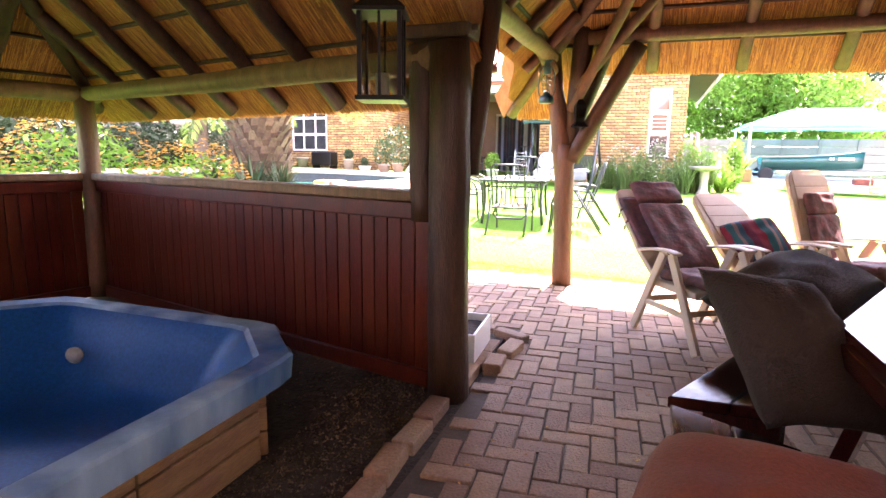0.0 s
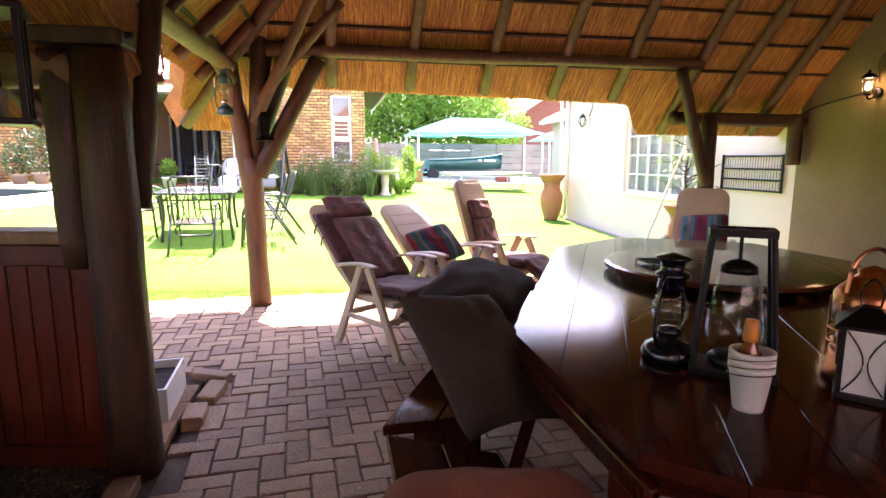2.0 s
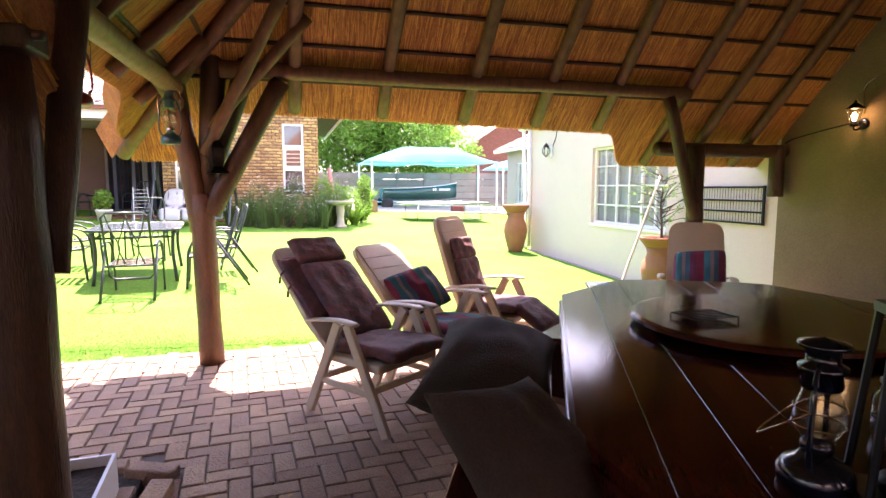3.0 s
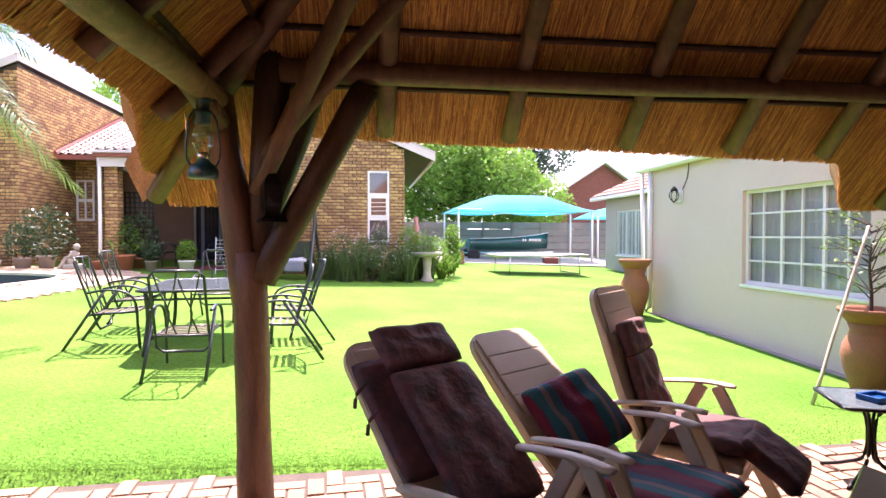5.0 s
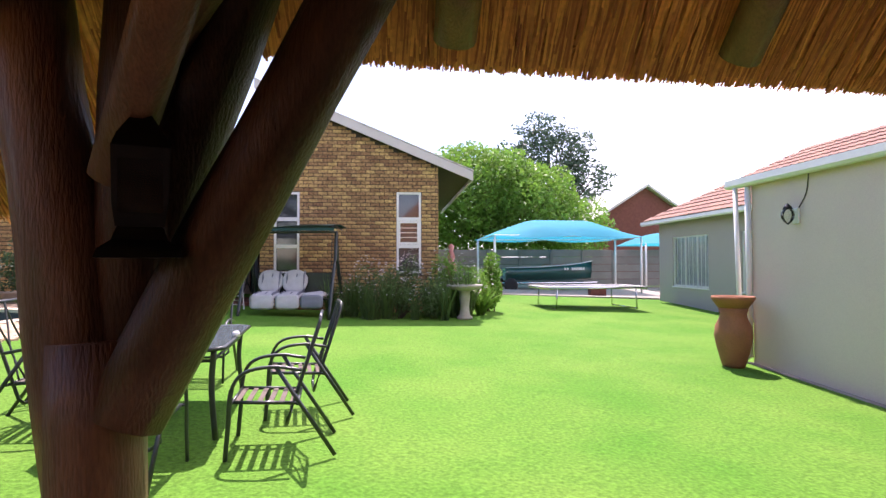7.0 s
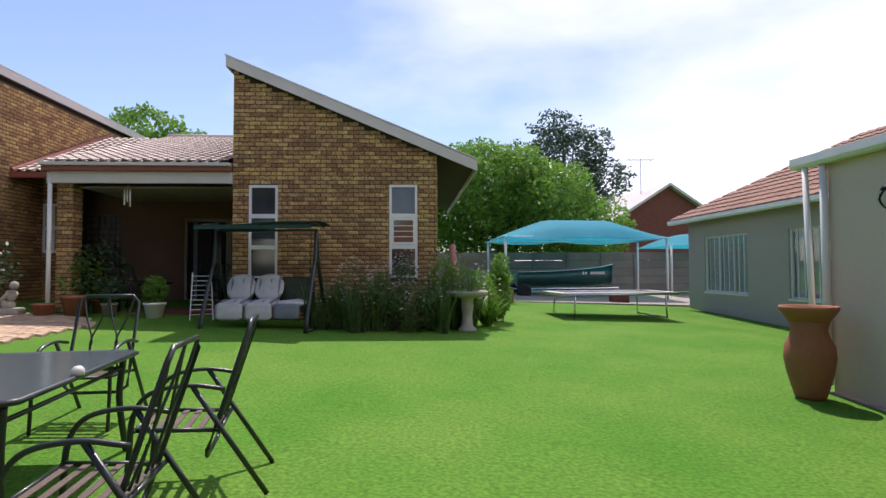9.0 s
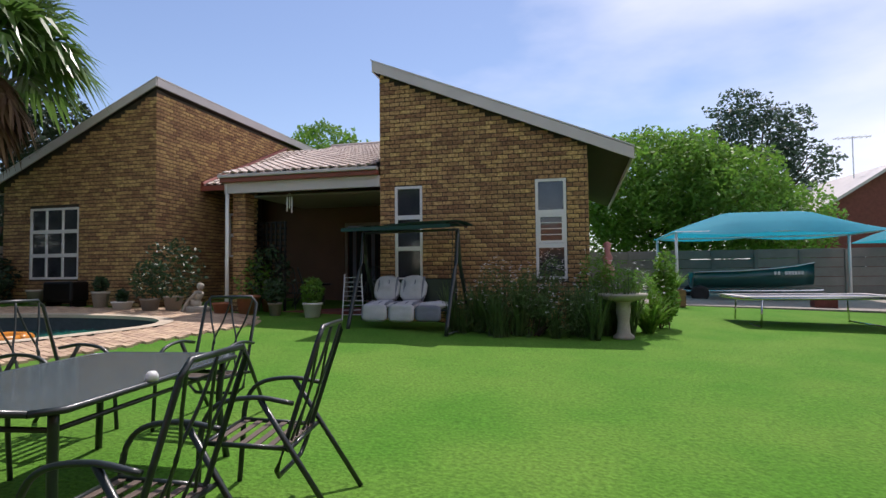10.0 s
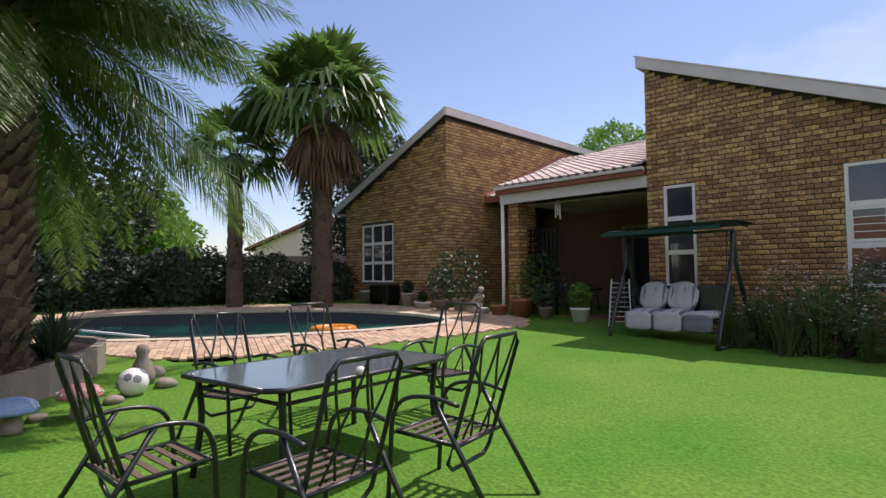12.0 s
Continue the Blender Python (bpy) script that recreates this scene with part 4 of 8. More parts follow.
pole("brace", "brown mossy pole over the side opening", P1 + Vector((-0.16, -0.12, 2.12)), (-1.08, 4.45, 2.55), 0.065, 0.06, "log", 12, 0.02)
pole("brace", "dark mossy pole slanting up from the dark post", (-0.98, 2.9, 1.93), (-1.04, 4.3, 2.62), 0.085, 0.08, "log_dark", 12, 0.02)
pole("brace", "dark middle pole in the fork of the corner post", P1 + Vector((0.0, 0.05, 1.30)), (-0.66, 5.72, 2.55), 0.085, 0.10, "log_dark", 12, 0.01)
pole("brace", "dark short strut in the fork of the corner post", P1 + Vector((0.04, 0.06, 1.52)), (-0.40, 5.70, 2.52), 0.065, 0.09, "log_dark", 12, 0.01)
# second post by the plastered wall
P2 = Vector((4.0, 5.75, 0))
pole("corner_post", "dark round post beside the resin chair", P2 + Vector((0, 0, -0.02)), P2 + Vector((0, 0.02, 1.9)), 0.085, 0.08, "log_dark", 14, 0.006)
pole("brace", "dark diagonal brace up to the beam end", P2 + Vector((-0.02, -0.02, 1.15)), (3.52, 5.62, 2.36), 0.065, 0.06, "log_dark", 12, 0.006)
pole("wall_post", "short dark pole fixed to the plastered wall", (5.33, 6.03, 1.36), (5.33, 6.03, 1.95), 0.085, 0.085, "log_dark", 12, 0.004)
# dark post at the hot tub wall
PD = Vector((-1.03, 2.78, 0))
pole("dark_post", "thick dark varnished post at the hot tub wall", PD + Vector((0.06, 0, -0.02)), PD + Vector((0.04, 0, 1.86)), 0.115, 0.105, "log_dark", 16, 0.004)
pole("dark_post", "dark varnished half post beside the window opening", PD + Vector((-0.1, 0.03, 0.95)), PD + Vector((-0.12, 0.03, 1.86)), 0.075, 0.075, "log_dark", 14, 0.004)
bm = B(); box(bm, -0.17, -0.09, 0, 0.17, 0.09, 0.07, pose(PD.x, PD.y, 1.87), 0.012)
tagged(part("post_cap", bm, M["log_dark"], None), "dark timber cap on the thick post", "cap", "", "structure")
pole("dark_post", "dark pole leaning beside the thick post", PD + Vector((0.13, 0.08, 1.2)), PD + Vector((0.2, 0.3, 2.3)), 0.05, 0.05, "log_dark", 12, 0.02)
PC = TO + TD * (TUBL - 0.03) + TN * 0.03
pole("bay_post", "round brown post in the corner of the hot tub wall", (PC.x, PC.y, 0), (PC.x, PC.y, 1.82), 0.085, 0.08, "log", 14, 0.006)

# hot tub bay: mahogany cladding with rails, boards as pieces
RAIL = 1.08


def clad_wall(name, label, o, along, inward, length):
    wl_ = thing(name, label, "wall", None, "", "structure")
    m = Matrix(((along.x, -inward.x, 0, o.x), (along.y, -inward.y, 0, o.y), (0, 0, 1, 0), (0, 0, 0, 1)))
    bm = B(); box(bm, 0, 0.012, 0, length, 0.06, RAIL - 0.07, m); part("backing", bm, M["dark_wood"], wl_)
    bm = B(); box(bm, 0, -0.06, RAIL - 0.03, length, 0.12, RAIL + 0.03, m, 0.012); part("window_sill", bm, M["log_pale"], wl_, "pale rounded pole sill")
    bm = B(); box(bm, 0, -0.035, RAIL - 0.13, length, 0.01, RAIL - 0.032, m, 0.008); part("rail", bm, M["panel"], wl_)
    bm = B(); box(bm, 0, -0.03, 0.0, length, 0.01, 0.10, m, 0.006); part("skirting", bm, M["panel"], wl_)
    w_ = 0.098
    for i in range(int(length / w_)):
        bm = B(); box(bm, i * w_ + 0.003, -0.012, 0.1, (i + 1) * w_ - 0.003, 0.008, RAIL - 0.13, m, 0.005)
        part("board", bm, M["panel"], wl_)
    return wl_


clad_wall("wall_tub_front", "glossy mahogany tongue-and-groove cladding below an open window", TO + TD * 0.08, TD, TN, TUBL - 0.15)
# added out of view: closes the bay's back below the sill against light
clad_wall("wall_tub_back", "unseen dark timber wall added behind the hot tub to cut light", TO + TD * -1.2 + TN * 4.25, TD, -TN, 5.0)
clad_wall("wall_tub_side", "glossy mahogany tongue-and-groove cladding beside the hot tub", TO + TD * TUBL + TN * 0.1, TN, -TD, 4.2)


# ==== things in the lapa ====
# hot tub
tubT = thing("hot_tub", "blue marbled acrylic hot tub in a plank surround on soil", "hot tub", (-2.45, 1.22, 0))


def oct_outline(hx, hy, c):
    pts = [(hx, -hy + c), (hx, hy - c), (hx - c, hy), (-hx + c, hy), (-hx, hy - c), (-hx, -hy + c), (-hx + c, -hy), (hx - c, -hy)]
    out = []
    for i in range(8):
        a, b = Vector(pts[i]), Vector(pts[(i + 1) % 8])
        out += [a.lerp(b, t) for t in (0.06, 0.35, 0.65, 0.94)]
    return out


bm = B()
rings = []
for hx, hy, c, z in ((1.06, 1.06, 0.34, 0.34), (1.066, 1.066, 0.34, 0.44), (1.055, 1.055, 0.34, 0.455), (0.965, 0.965, 0.335, 0.455), (0.945, 0.945, 0.33, 0.44)):
    rings.append([bm.verts.new((p.x, p.y, z)) for p in oct_outline(hx, hy, c)])
for a, b in zip(rings, rings[1:]):
    for i in range(32):
        bm.faces.new((a[i], a[(i + 1) % 32], b[(i + 1) % 32], b[i]))
part("rim", bm, M["tub_rim"], tubT, "pale blue and white marbled rim")
bm = B()
rings = []
for hx, hy, c, z in ((0.945, 0.945, 0.33, 0.44), (0.90, 0.90, 0.35, 0.36), (0.80, 0.80, 0.36, 0.12), (0.70, 0.70, 0.33, 0.04), (0.5, 0.5, 0.2, 0.02), (0.02, 0.02, 0.005, 0.015)):
    rings.append([bm.verts.new((p.x, p.y, z)) for p in oct_outline(hx, hy, c)])
for a, b in zip(rings, rings[1:]):
    for i in range(32):
        bm.faces.new((a[i], a[(i + 1) % 32], b[(i + 1) % 32], b[i]))
part("shell", bm, M["tub"], tubT, "deep blue inner shell", True)
for ang in (112, 170, 215):
    bm = B(); lathe(bm, [(0.0, 0.012), (0.018, 0.014), (0.022, 0.02), (0.04, 0.018), (0.045, 0.0)], 16, pose(0.82 * math.cos(radians(ang)) * 0.98, 0.80 * math.sin(radians(ang)), 0.25, 90, 0, ang + 90))
    part("jet", bm, M["stone"], tubT, "beige round water jet", True)
for i in range(8):
    o = oct_outline(0.94, 0.94, 0.30)
    a, b = Vector(o[i * 4]), Vector(o[i * 4 + 3])
    d = (b - a); L = d.length + 0.09
    mid = (a + b) / 2
    ang = math.degrees(math.atan2(d.y, d.x))
    for j in range(3):
        n = max(1, round(L / 0.5)) if j != 1 else max(1, round(L / 0.7))
        for q in range(n):
            bm = B(); box(bm, -L / 2 + q * L / n + 0.004, -0.03, 0.005 + j * 0.115, -L / 2 + (q + 1) * L / n - 0.004, 0.03, 0.112 + j * 0.115, pose(mid.x, mid.y, 0, 0, 0, ang), 0.006)
            part("plank", bm, M["plank"], tubT)

# kerb of clay bricks and the little bed by the dark post
kerb = thing("kerb", "row of loose brown kerb bricks beside the gravel", "kerb", None, "", "structure")
for i in range(16):
    y = -0.4 + i * 0.265
    if 2.55 < y < 3.0:
        continue
    bm = B(); box(bm, -0.055, -0.125, -0.05, 0.055, 0.125, 0.022 + random.uniform(0, 0.02), pose(-0.955 + random.uniform(-0.015, 0.015), y, 0, random.uniform(-2, 2), random.uniform(-3, 3), random.uniform(-4, 4)), 0.008)
    part("brick", bm, M["paver"], kerb)
for x, y, r in ((-0.83, 3.25, 5), (-0.80, 3.55, -8), (-0.86, 3.82, 70), (-1.12, 3.92, 90)):
    bm = B(); box(bm, -0.055, -0.12, -0.03, 0.055, 0.12, 0.055, pose(x, y, 0, random.uniform(-4, 4), random.uniform(-4, 4), r), 0.01)
    part("brick", bm, M["paver"], kerb)
bm = B(); box(bm, -1.6, 2.95, -0.05, -0.9, 3.9, 0.012)
structure("soil_bed", bm, M["soil"], "small bed of bare soil beside the post", "soil")
pb = thing("planter_box", "small white plastic planter box with soil", "planter", pose(-1.06, 3.42, 0.012, 0, 0, 4))
bm = B()
for a in ((-0.1, -0.25, -0.085, 0.25), (0.085, -0.25, 0.1, 0.25), (-0.085, -0.25, 0.085, -0.235), (-0.085, 0.235, 0.085, 0.25)):
    box(bm, a[0], a[1], 0, a[2], a[3], 0.2)
part("body", bm, M["white"], pb)
bm = B(); box(bm, -0.085, -0.235, 0, 0.085, 0.235, 0.15); part("soil", bm, M["soil"], pb, "dark potting soil")

# gravel and dry leaves
rg = random.Random(5)
vs, fs = [], []
for i in range(5200):
    x, y = rg.uniform(-1.5, -1.0), rg.uniform(0.3, 2.9)
    if rg.random() < 0.25:
        x = rg.uniform(-3.9, -1.0); y = rg.uniform(2.32, 2.85 + (-1.0 - x) * 0.2)
    s = rg.uniform(0.004, 0.013)
    k = len(vs)
    for v in ((s, 0, 0), (-s * .6, s * .8, 0), (-s * .6, -s * .8, 0), (0, 0, s * .9)):
        a = rg.uniform(0, 6.3)
        vs.append((x + v[0] * math.cos(a) - v[1] * math.sin(a), y + v[0] * math.sin(a) + v[1] * math.cos(a), -0.018 + v[2]))
    fs += [(k, k + 1, k + 3), (k + 1, k + 2, k + 3), (k + 2, k, k + 3)]
tagged(raw("gravel", vs, fs, M["gravel"]), "scattered brown gravel on dark soil", "gravel", "", "stuff")
vs, fs = [], []
for i in range(46):
    x, y = rg.uniform(-0.8, 0.5), rg.uniform(1.3, 4.2)
    s, a = rg.uniform(0.008, 0.022), rg.uniform(0, 6.3)
    k = len(vs)
    for u, v, z in ((1, 0, 0.004), (0, .45, 0.008), (-1, 0, 0.005), (0, -.45, 0.009)):
        vs.append((x + s * (u * math.cos(a) - v * math.sin(a)), y + s * (u * math.sin(a) + v * math.cos(a)), z))
    fs.append((k, k + 1, k + 2, k + 3))
tagged(raw("dry_leaves", vs, fs, M["straw"]), "small dry leaves scattered over the pavers", "leaves", "", "stuff")

# picnic table: long octagon with benches and a turning tray
TA, TP = Vector((0.447, 0.894, 0)), Vector((0.894, -0.447, 0))
T0 = Vector((0.64, 2.20, 0))
TL, TW = 2.2, 1.95
CA, CP = 0.93, 0.47


def tp(a, p, z=0.0):
    v = T0 + TA * a + TP * p
    return Vector((v.x, v.y, z))


table_m = Matrix.Translation(T0) @ Matrix.Rotation(math.atan2(TA.y, TA.x), 4, "Z")      # local x along the table, -y across it
pt = thing("picnic_table", "long octagonal picnic table of dark red varnished wood", "table", table_m)
nb = 9
for i in range(nb):
    p0, p1 = TW * i / nb, TW * (i + 1) / nb
    def ends(p):
        cut = max(0.0, 1 - p / CP) if p < CP else (max(0.0, 1 - (TW - p) / CP) if p > TW - CP else 0.0)
        return -CA * (1 - cut), TL + 0.75 * (1 - cut)
    (a0, b0), (a1, b1) = ends(p0), ends(p1)
    poly = [(a0, -p0 - 0.0008), (a1, -p1 + 0.0008), (b1, -p1 + 0.0008), (b0, -p0 - 0.0008)]
    bm = B(); prism(bm, poly, 0.708, 0.75)
    bmesh.ops.bevel(bm, geom=bm.edges[:], offset=0.0015, segments=1, affect="EDGES")
    part("tabletop_board", bm, M["table"], pt)
bm = B(); prism(bm, [(0.02, -0.03), (-CA + 0.03, -CP - 0.01), (-CA + 0.03, -TW + CP + 0.01), (0.02, -TW + 0.03), (TL - 0.02, -TW + 0.03), (TL + .72, -TW + CP + 0.01), (TL + .72, -CP - 0.01), (TL - 0.02, -0.03)], 0.692, 0.7075); part("underlay", bm, M["table"], pt)
edge = [(0, 0), (-CA, -CP), (-CA, -TW + CP), (0, -TW), (TL, -TW), (TL + .75, -TW + CP), (TL + .75, -CP), (TL, 0)]
for a, b in zip(edge, edge[1:] + edge[:1]):
    a, b = Vector((*a, 0)), Vector((*b, 0))
    d = b - a
    bm = B(); box(bm, 0, -0.02, 0.645, d.length, 0.018, 0.708, pose(a.x, a.y, 0, 0, 0, math.degrees(math.atan2(d.y, d.x))), 0.006)
    part("apron", bm, M["table"], pt)
for a in (0.15, 1.7):
    for p in (0.45, 1.5):
        bm = B(); box(bm, -0.05, -0.05, 0, 0.05, 0.05, 0.71, pose(a, -p, 0), 0.008); part("leg", bm, M["table"], pt)
    bm = B(); box(bm, a - 0.04, -TW + 0.1, 0.56, a + 0.04, -0.1, 0.65, None, 0.006); part("crossbar", bm, M["table"], pt)
bm = B(); box(bm, -0.75, -1.0, 0.16, -0.62, -0.9, 0.708, None, 0.008); part("leg", bm, M["table"], pt)
bm = B(); box(bm, -0.05, -0.025, -0.72, 0.42, 0.025, 0.0, Matrix.Translation((0.0, -0.16, 0.705)) @ Matrix.Rotation(radians(14), 4, "X"), 0.006); part("leg", bm, M["table"], pt)


def bench(label, a, b, depth=0.36, h=0.45):
    """A plank bench from a to b (outer edge), seat on the inner side."""
    a, b = Vector(a), Vector(b)
    d = b - a
    t = thing("bench", label, "bench", pose(a.x, a.y, 0, 0, 0, math.degrees(math.atan2(d.y, d.x))), "benches round the table")
    L = d.length
    for q in range(2):
        bm = B(); prism(bm, [(0.0 + 0.10 * q, -depth * q / 2 - 0.002), (0.10 * (q + 1), -depth * (q + 1) / 2 + 0.002), (L - 0.1 * (q + 1), -depth * (q + 1) / 2 + 0.002), (L - 0.1 * q, -depth * q / 2 - 0.002)], h - 0.045, h)
        bmesh.ops.bevel(bm, geom=bm.edges[:], offset=0.005, segments=1, affect="EDGES")
        part("seat_board", bm, M["table"], t)
    for x in (0.22, L - 0.22):
        bm = B(); box(bm, x - 0.04, -depth + 0.04, 0, x + 0.04, -0.06, h - 0.046, None, 0.006); part("leg", bm, M["table"], t)
    return t


def off(a, p):
    v = tp(a, p)
    return (v.x, v.y, 0)


bench("dark varnished plank bench with brown pillows on it", off(-0.34, -0.42), off(2.1, -0.42))
bench("short dark varnished bench at the cut table corner", (0.13, 0.72, 0), (0.12, 2.02, 0))
bench("short greyish bench at the far table corner", (1.42, 4.22, 0), (2.12, 4.80, 0))
bench("dark varnished plank bench by the plastered wall", off(2.3, TW + 0.54), off(-0.3, TW + 0.54))

# turning tray
susan_c = tp(1.45, 0.98)
ls = thing("lazy_susan", "round dark wooden turning tray on the table", "tray", (susan_c.x, susan_c.y, 0.75))
bm = B(); lathe(bm, [(0.14, 0.0), (0.14, 0.03)], 24); part("base", bm, M["table"], ls, "", True)
bm = B(); lathe(bm, [(0.60, 0.03), (0.63, 0.035), (0.63, 0.055), (0.60, 0.06), (0.0, 0.06)], 48); part("disc", bm, M["table"], ls)
# wire trivet on the tray
wt = thing("wire_trivet", "black wire trivet lying on the turning tray", "trivet", (susan_c.x - 0.3, susan_c.y + 0.05, 0.811))
for i in range(7):
    bm = B(); sweep(bm, [(-0.13, -0.09 + i * 0.03, 0.02), (0.13, -0.09 + i * 0.03, 0.02)], 0.003, 6); part("wire", bm, M["black"], wt)
for x in (-0.12, 0.12):
    bm = B(); sweep(bm, [(x, -0.1, 0.0), (x, -0.1, 0.017), (x, 0.1, 0.017), (x, 0.1, 0.0)], 0.004, 6); part("foot_wire", bm, M["black"], wt)


def resin_chair(label, top, face, back_len, top_h, cush, extra=None):
    """A high-backed folding resin armchair; top: middle of its back's upper edge."""
    f = Vector((*face, 0)).normalized()
    # run of the back: seat rear at (yb, 0.42), top at (yt, top_h)
    yb = 0.24
    yt = yb + math.sqrt(max(0.01, back_len ** 2 - (top_h - 0.42) ** 2))
    c = Vector((top[0], top[1], 0)) + f * yt
    ang = math.degrees(math.atan2(f.y, f.x)) + 90
    ch = thing("resin_chair", label, "chair", pose(c.x, c.y, 0, 0, 0, ang), "resin recliners in the lapa")
    W = 0.26
    lean = math.degrees(math.atan2(yt - yb, top_h - 0.42))
    # back panel: rounded shell with a raised rim
    bm = B()
    L = back_len
    outl = [(-W + 0.02, 0.0), (-W, 0.25)] + [(-W + 0.012, L - 0.10), (-W + 0.035, L - 0.04), (-W + 0.075, L - 0.008), (-W + 0.11, L)]
    outl = outl + [(-x, z) for x, z in reversed(outl)]
    bk = Matrix.Translation((0, yb, 0.42)) @ Matrix.Rotation(radians(-lean), 4, "X")
    prism(bm, [(x, z) for x, z in outl], -0.020, 0.024, bk @ Matrix(((1, 0, 0, 0), (0, 0, 1, 0), (0, 1, 0, 0), (0, 0, 0, 1))))
    bmesh.ops.bevel(bm, geom=bm.edges[:], offset=0.009, segments=2, affect="EDGES")
    back = part("backrest", bm, M["resin"], ch)
    for i in range(4):
        bm = B(); box(bm, -W + 0.055, -0.027, L * (0.40 + 0.14 * i), W - 0.055, -0.0205, L * (0.40 + 0.14 * i) + 0.112, bk, 0.004); part("slat", bm, M["resin"], back)
    bm = B(); box(bm, -W, -0.27, 0.365, W, 0.25, 0.42, None, 0.014); part("seat", bm, M["resin"], ch)
    for s in (-1, 1):
        x = s * 0.30
        arm = smooth_path([(x, 0.36, 0.615), (x, 0.18, 0.645), (x, 0.02, 0.66), (x, -0.12, 0.652)], 5)
        bm = B(); sweep(bm, arm, [0.030] + [0.036] * (len(arm) - 2) + [0.028], 10, 0.36); part("armrest", bm, M["resin"], ch, "", True)
        for y0, y1 in ((0.055, 0.37), (-0.025, -0.36)):
            bm = B()
            d = Vector((0, y1 - y0, -0.63))
            box(bm, -0.017, -0.034, -d.length, 0.017, 0.034, 0.0, Matrix.Translation((x * 0.97, y0, 0.642)) @ Matrix.Rotation(math.atan2(d.y, -d.z), 4, "X"), 0.008)
            for v in bm.verts:
                v.co.z = max(v.co.z, 0.002)
            part("leg", bm, M["resin"], ch)
        bm = B(); box(bm, x * 0.97 - 0.012, -0.22, 0.225, x * 0.97 + 0.012, 0.24, 0.265, None, 0.006); part("side_rail", bm, M["resin"], ch)
    for y1, z in ((0.24, 0.26), (-0.22, 0.26)):
        bm = B(); box(bm, -0.29, y1 - 0.012, z - 0.022, 0.29, y1 + 0.012, z + 0.022, None, 0.006); part("stretcher", bm, M["resin"], ch)
    # cushion is a thing of its own
    if cush:
        cu = thing("chair_cushion", cush[0], "cushion", pose(c.x, c.y, 0, 0, 0, ang))
        if cush[1] == "long":
            sh = 0.10 if extra is None else 0.0
            wd = 0.47 if extra is None else 0.39
            bm = B(); pillow_mesh(bm, wd, L * (0.76 if extra is None else 0.52), 0.075, bk @ pose(sh, -0.068, L * (0.38 if extra is None else 0.26), 90, 0, 2), 25, 0.13, 0.014, False, 0.08); part("back_pad", bm, M["cushion"], cu, "", True)
            bm = B(); pillow_mesh(bm, wd - 0.02, 0.225 if extra is None else 0.20, 0.085, bk @ pose(sh, -0.070, L * (0.885 if extra is None else 0.62), 90, 0, 2), 17, 0.15, 0.012, False, 0.08); part("head_pad", bm, M["cushion"], cu, "", True)
            bm = B(); pillow_mesh(bm, 0.50, 0.60 if extra is None else 0.50, 0.10, pose(0.01, -0.08 if extra is None else -0.03, 0.466, -3), 21, 0.16, 0.016, False, 0.1); part("seat_pad", bm, M["cushion"], cu, "", True)
            if extra is None:
                bm = B(); pillow_mesh(bm, 0.40, L * 0.62, 0.05, bk @ pose(-0.06, -0.036, L * 0.56, 90), 13, 0.16, 0.01, False, 0.1); part("under_pad", bm, M["cushion"], cu, "", True)
                for z in (0.60, 0.74):
                    bm = B(); sweep(bm, smooth_path([tuple(bk @ Vector((-W + 0.03, -0.05, L * z))), tuple(bk @ Vector((-W - 0.012, -0.02, L * z - 0.02))), tuple(bk @ Vector((-W - 0.012, 0.03, L * z - 0.05)))], 3), 0.008, 6); part("tie_strap", bm, M["cushion"], cu)
            if extra == "drop":
                bm = B(); pillow_mesh(bm, 0.46, 0.34, 0.10, pose(0.02, -0.36, 0.405, 34), 15, 0.18, 0.014, False, 0.1); part("foot_pad", bm, M["cushion"], cu, "", True)
        elif cush[1] == "low":
            bm = B(); pillow_mesh(bm, 0.46, 0.40, 0.12, bk @ pose(0.03, -0.10, 0.25, 90, 0, -14), 17, 0.28, 0.02, False, 0.12); part("back_pad", bm, M["striped"], cu, "", True)
            bm = B(); pillow_mesh(bm, 0.50, 0.58, 0.10, pose(0, -0.07, 0.465, -3), 17, 0.18, 0.014, False, 0.1); part("seat_pad", bm, M["striped"], cu, "", True)
    return ch


# stripes of wine red, teal and grey
st = mat("striped_fabric", (0.16, 0.025, 0.045), 0.85, scale=6, var=0.2, bump=0.2, fine=90)
n_, l_ = st.node_tree.nodes, st.node_tree.links
tcn, wv, cr, mxn = n_.new("ShaderNodeTexCoord"), n_.new("ShaderNodeTexWave"), n_.new("ShaderNodeValToRGB"), n_.new("ShaderNodeMixRGB")
wv.inputs["Scale"].default_value = 1.3
wv.wave_profile = "SAW"
cr.color_ramp.interpolation = "CONSTANT"
for pos, col in ((0.0, (0.19, 0.02, 0.045)), (0.28, (0.02, 0.13, 0.15)), (0.5, (0.22, 0.16, 0.16)), (0.62, (0.03, 0.10, 0.14)), (0.78, (0.13, 0.02, 0.05))):
    e = cr.color_ramp.elements.new(pos); e.color = (*col, 1)
cr.color_ramp.elements.remove(cr.color_ramp.elements[0])
l_.new(tcn.outputs["Object"], wv.inputs["Vector"]); l_.new(wv.outputs[0], cr.inputs[0])
l_.new(cr.outputs[0], n_["Principled BSDF"].inputs["Base Color"])
M["striped"] = st

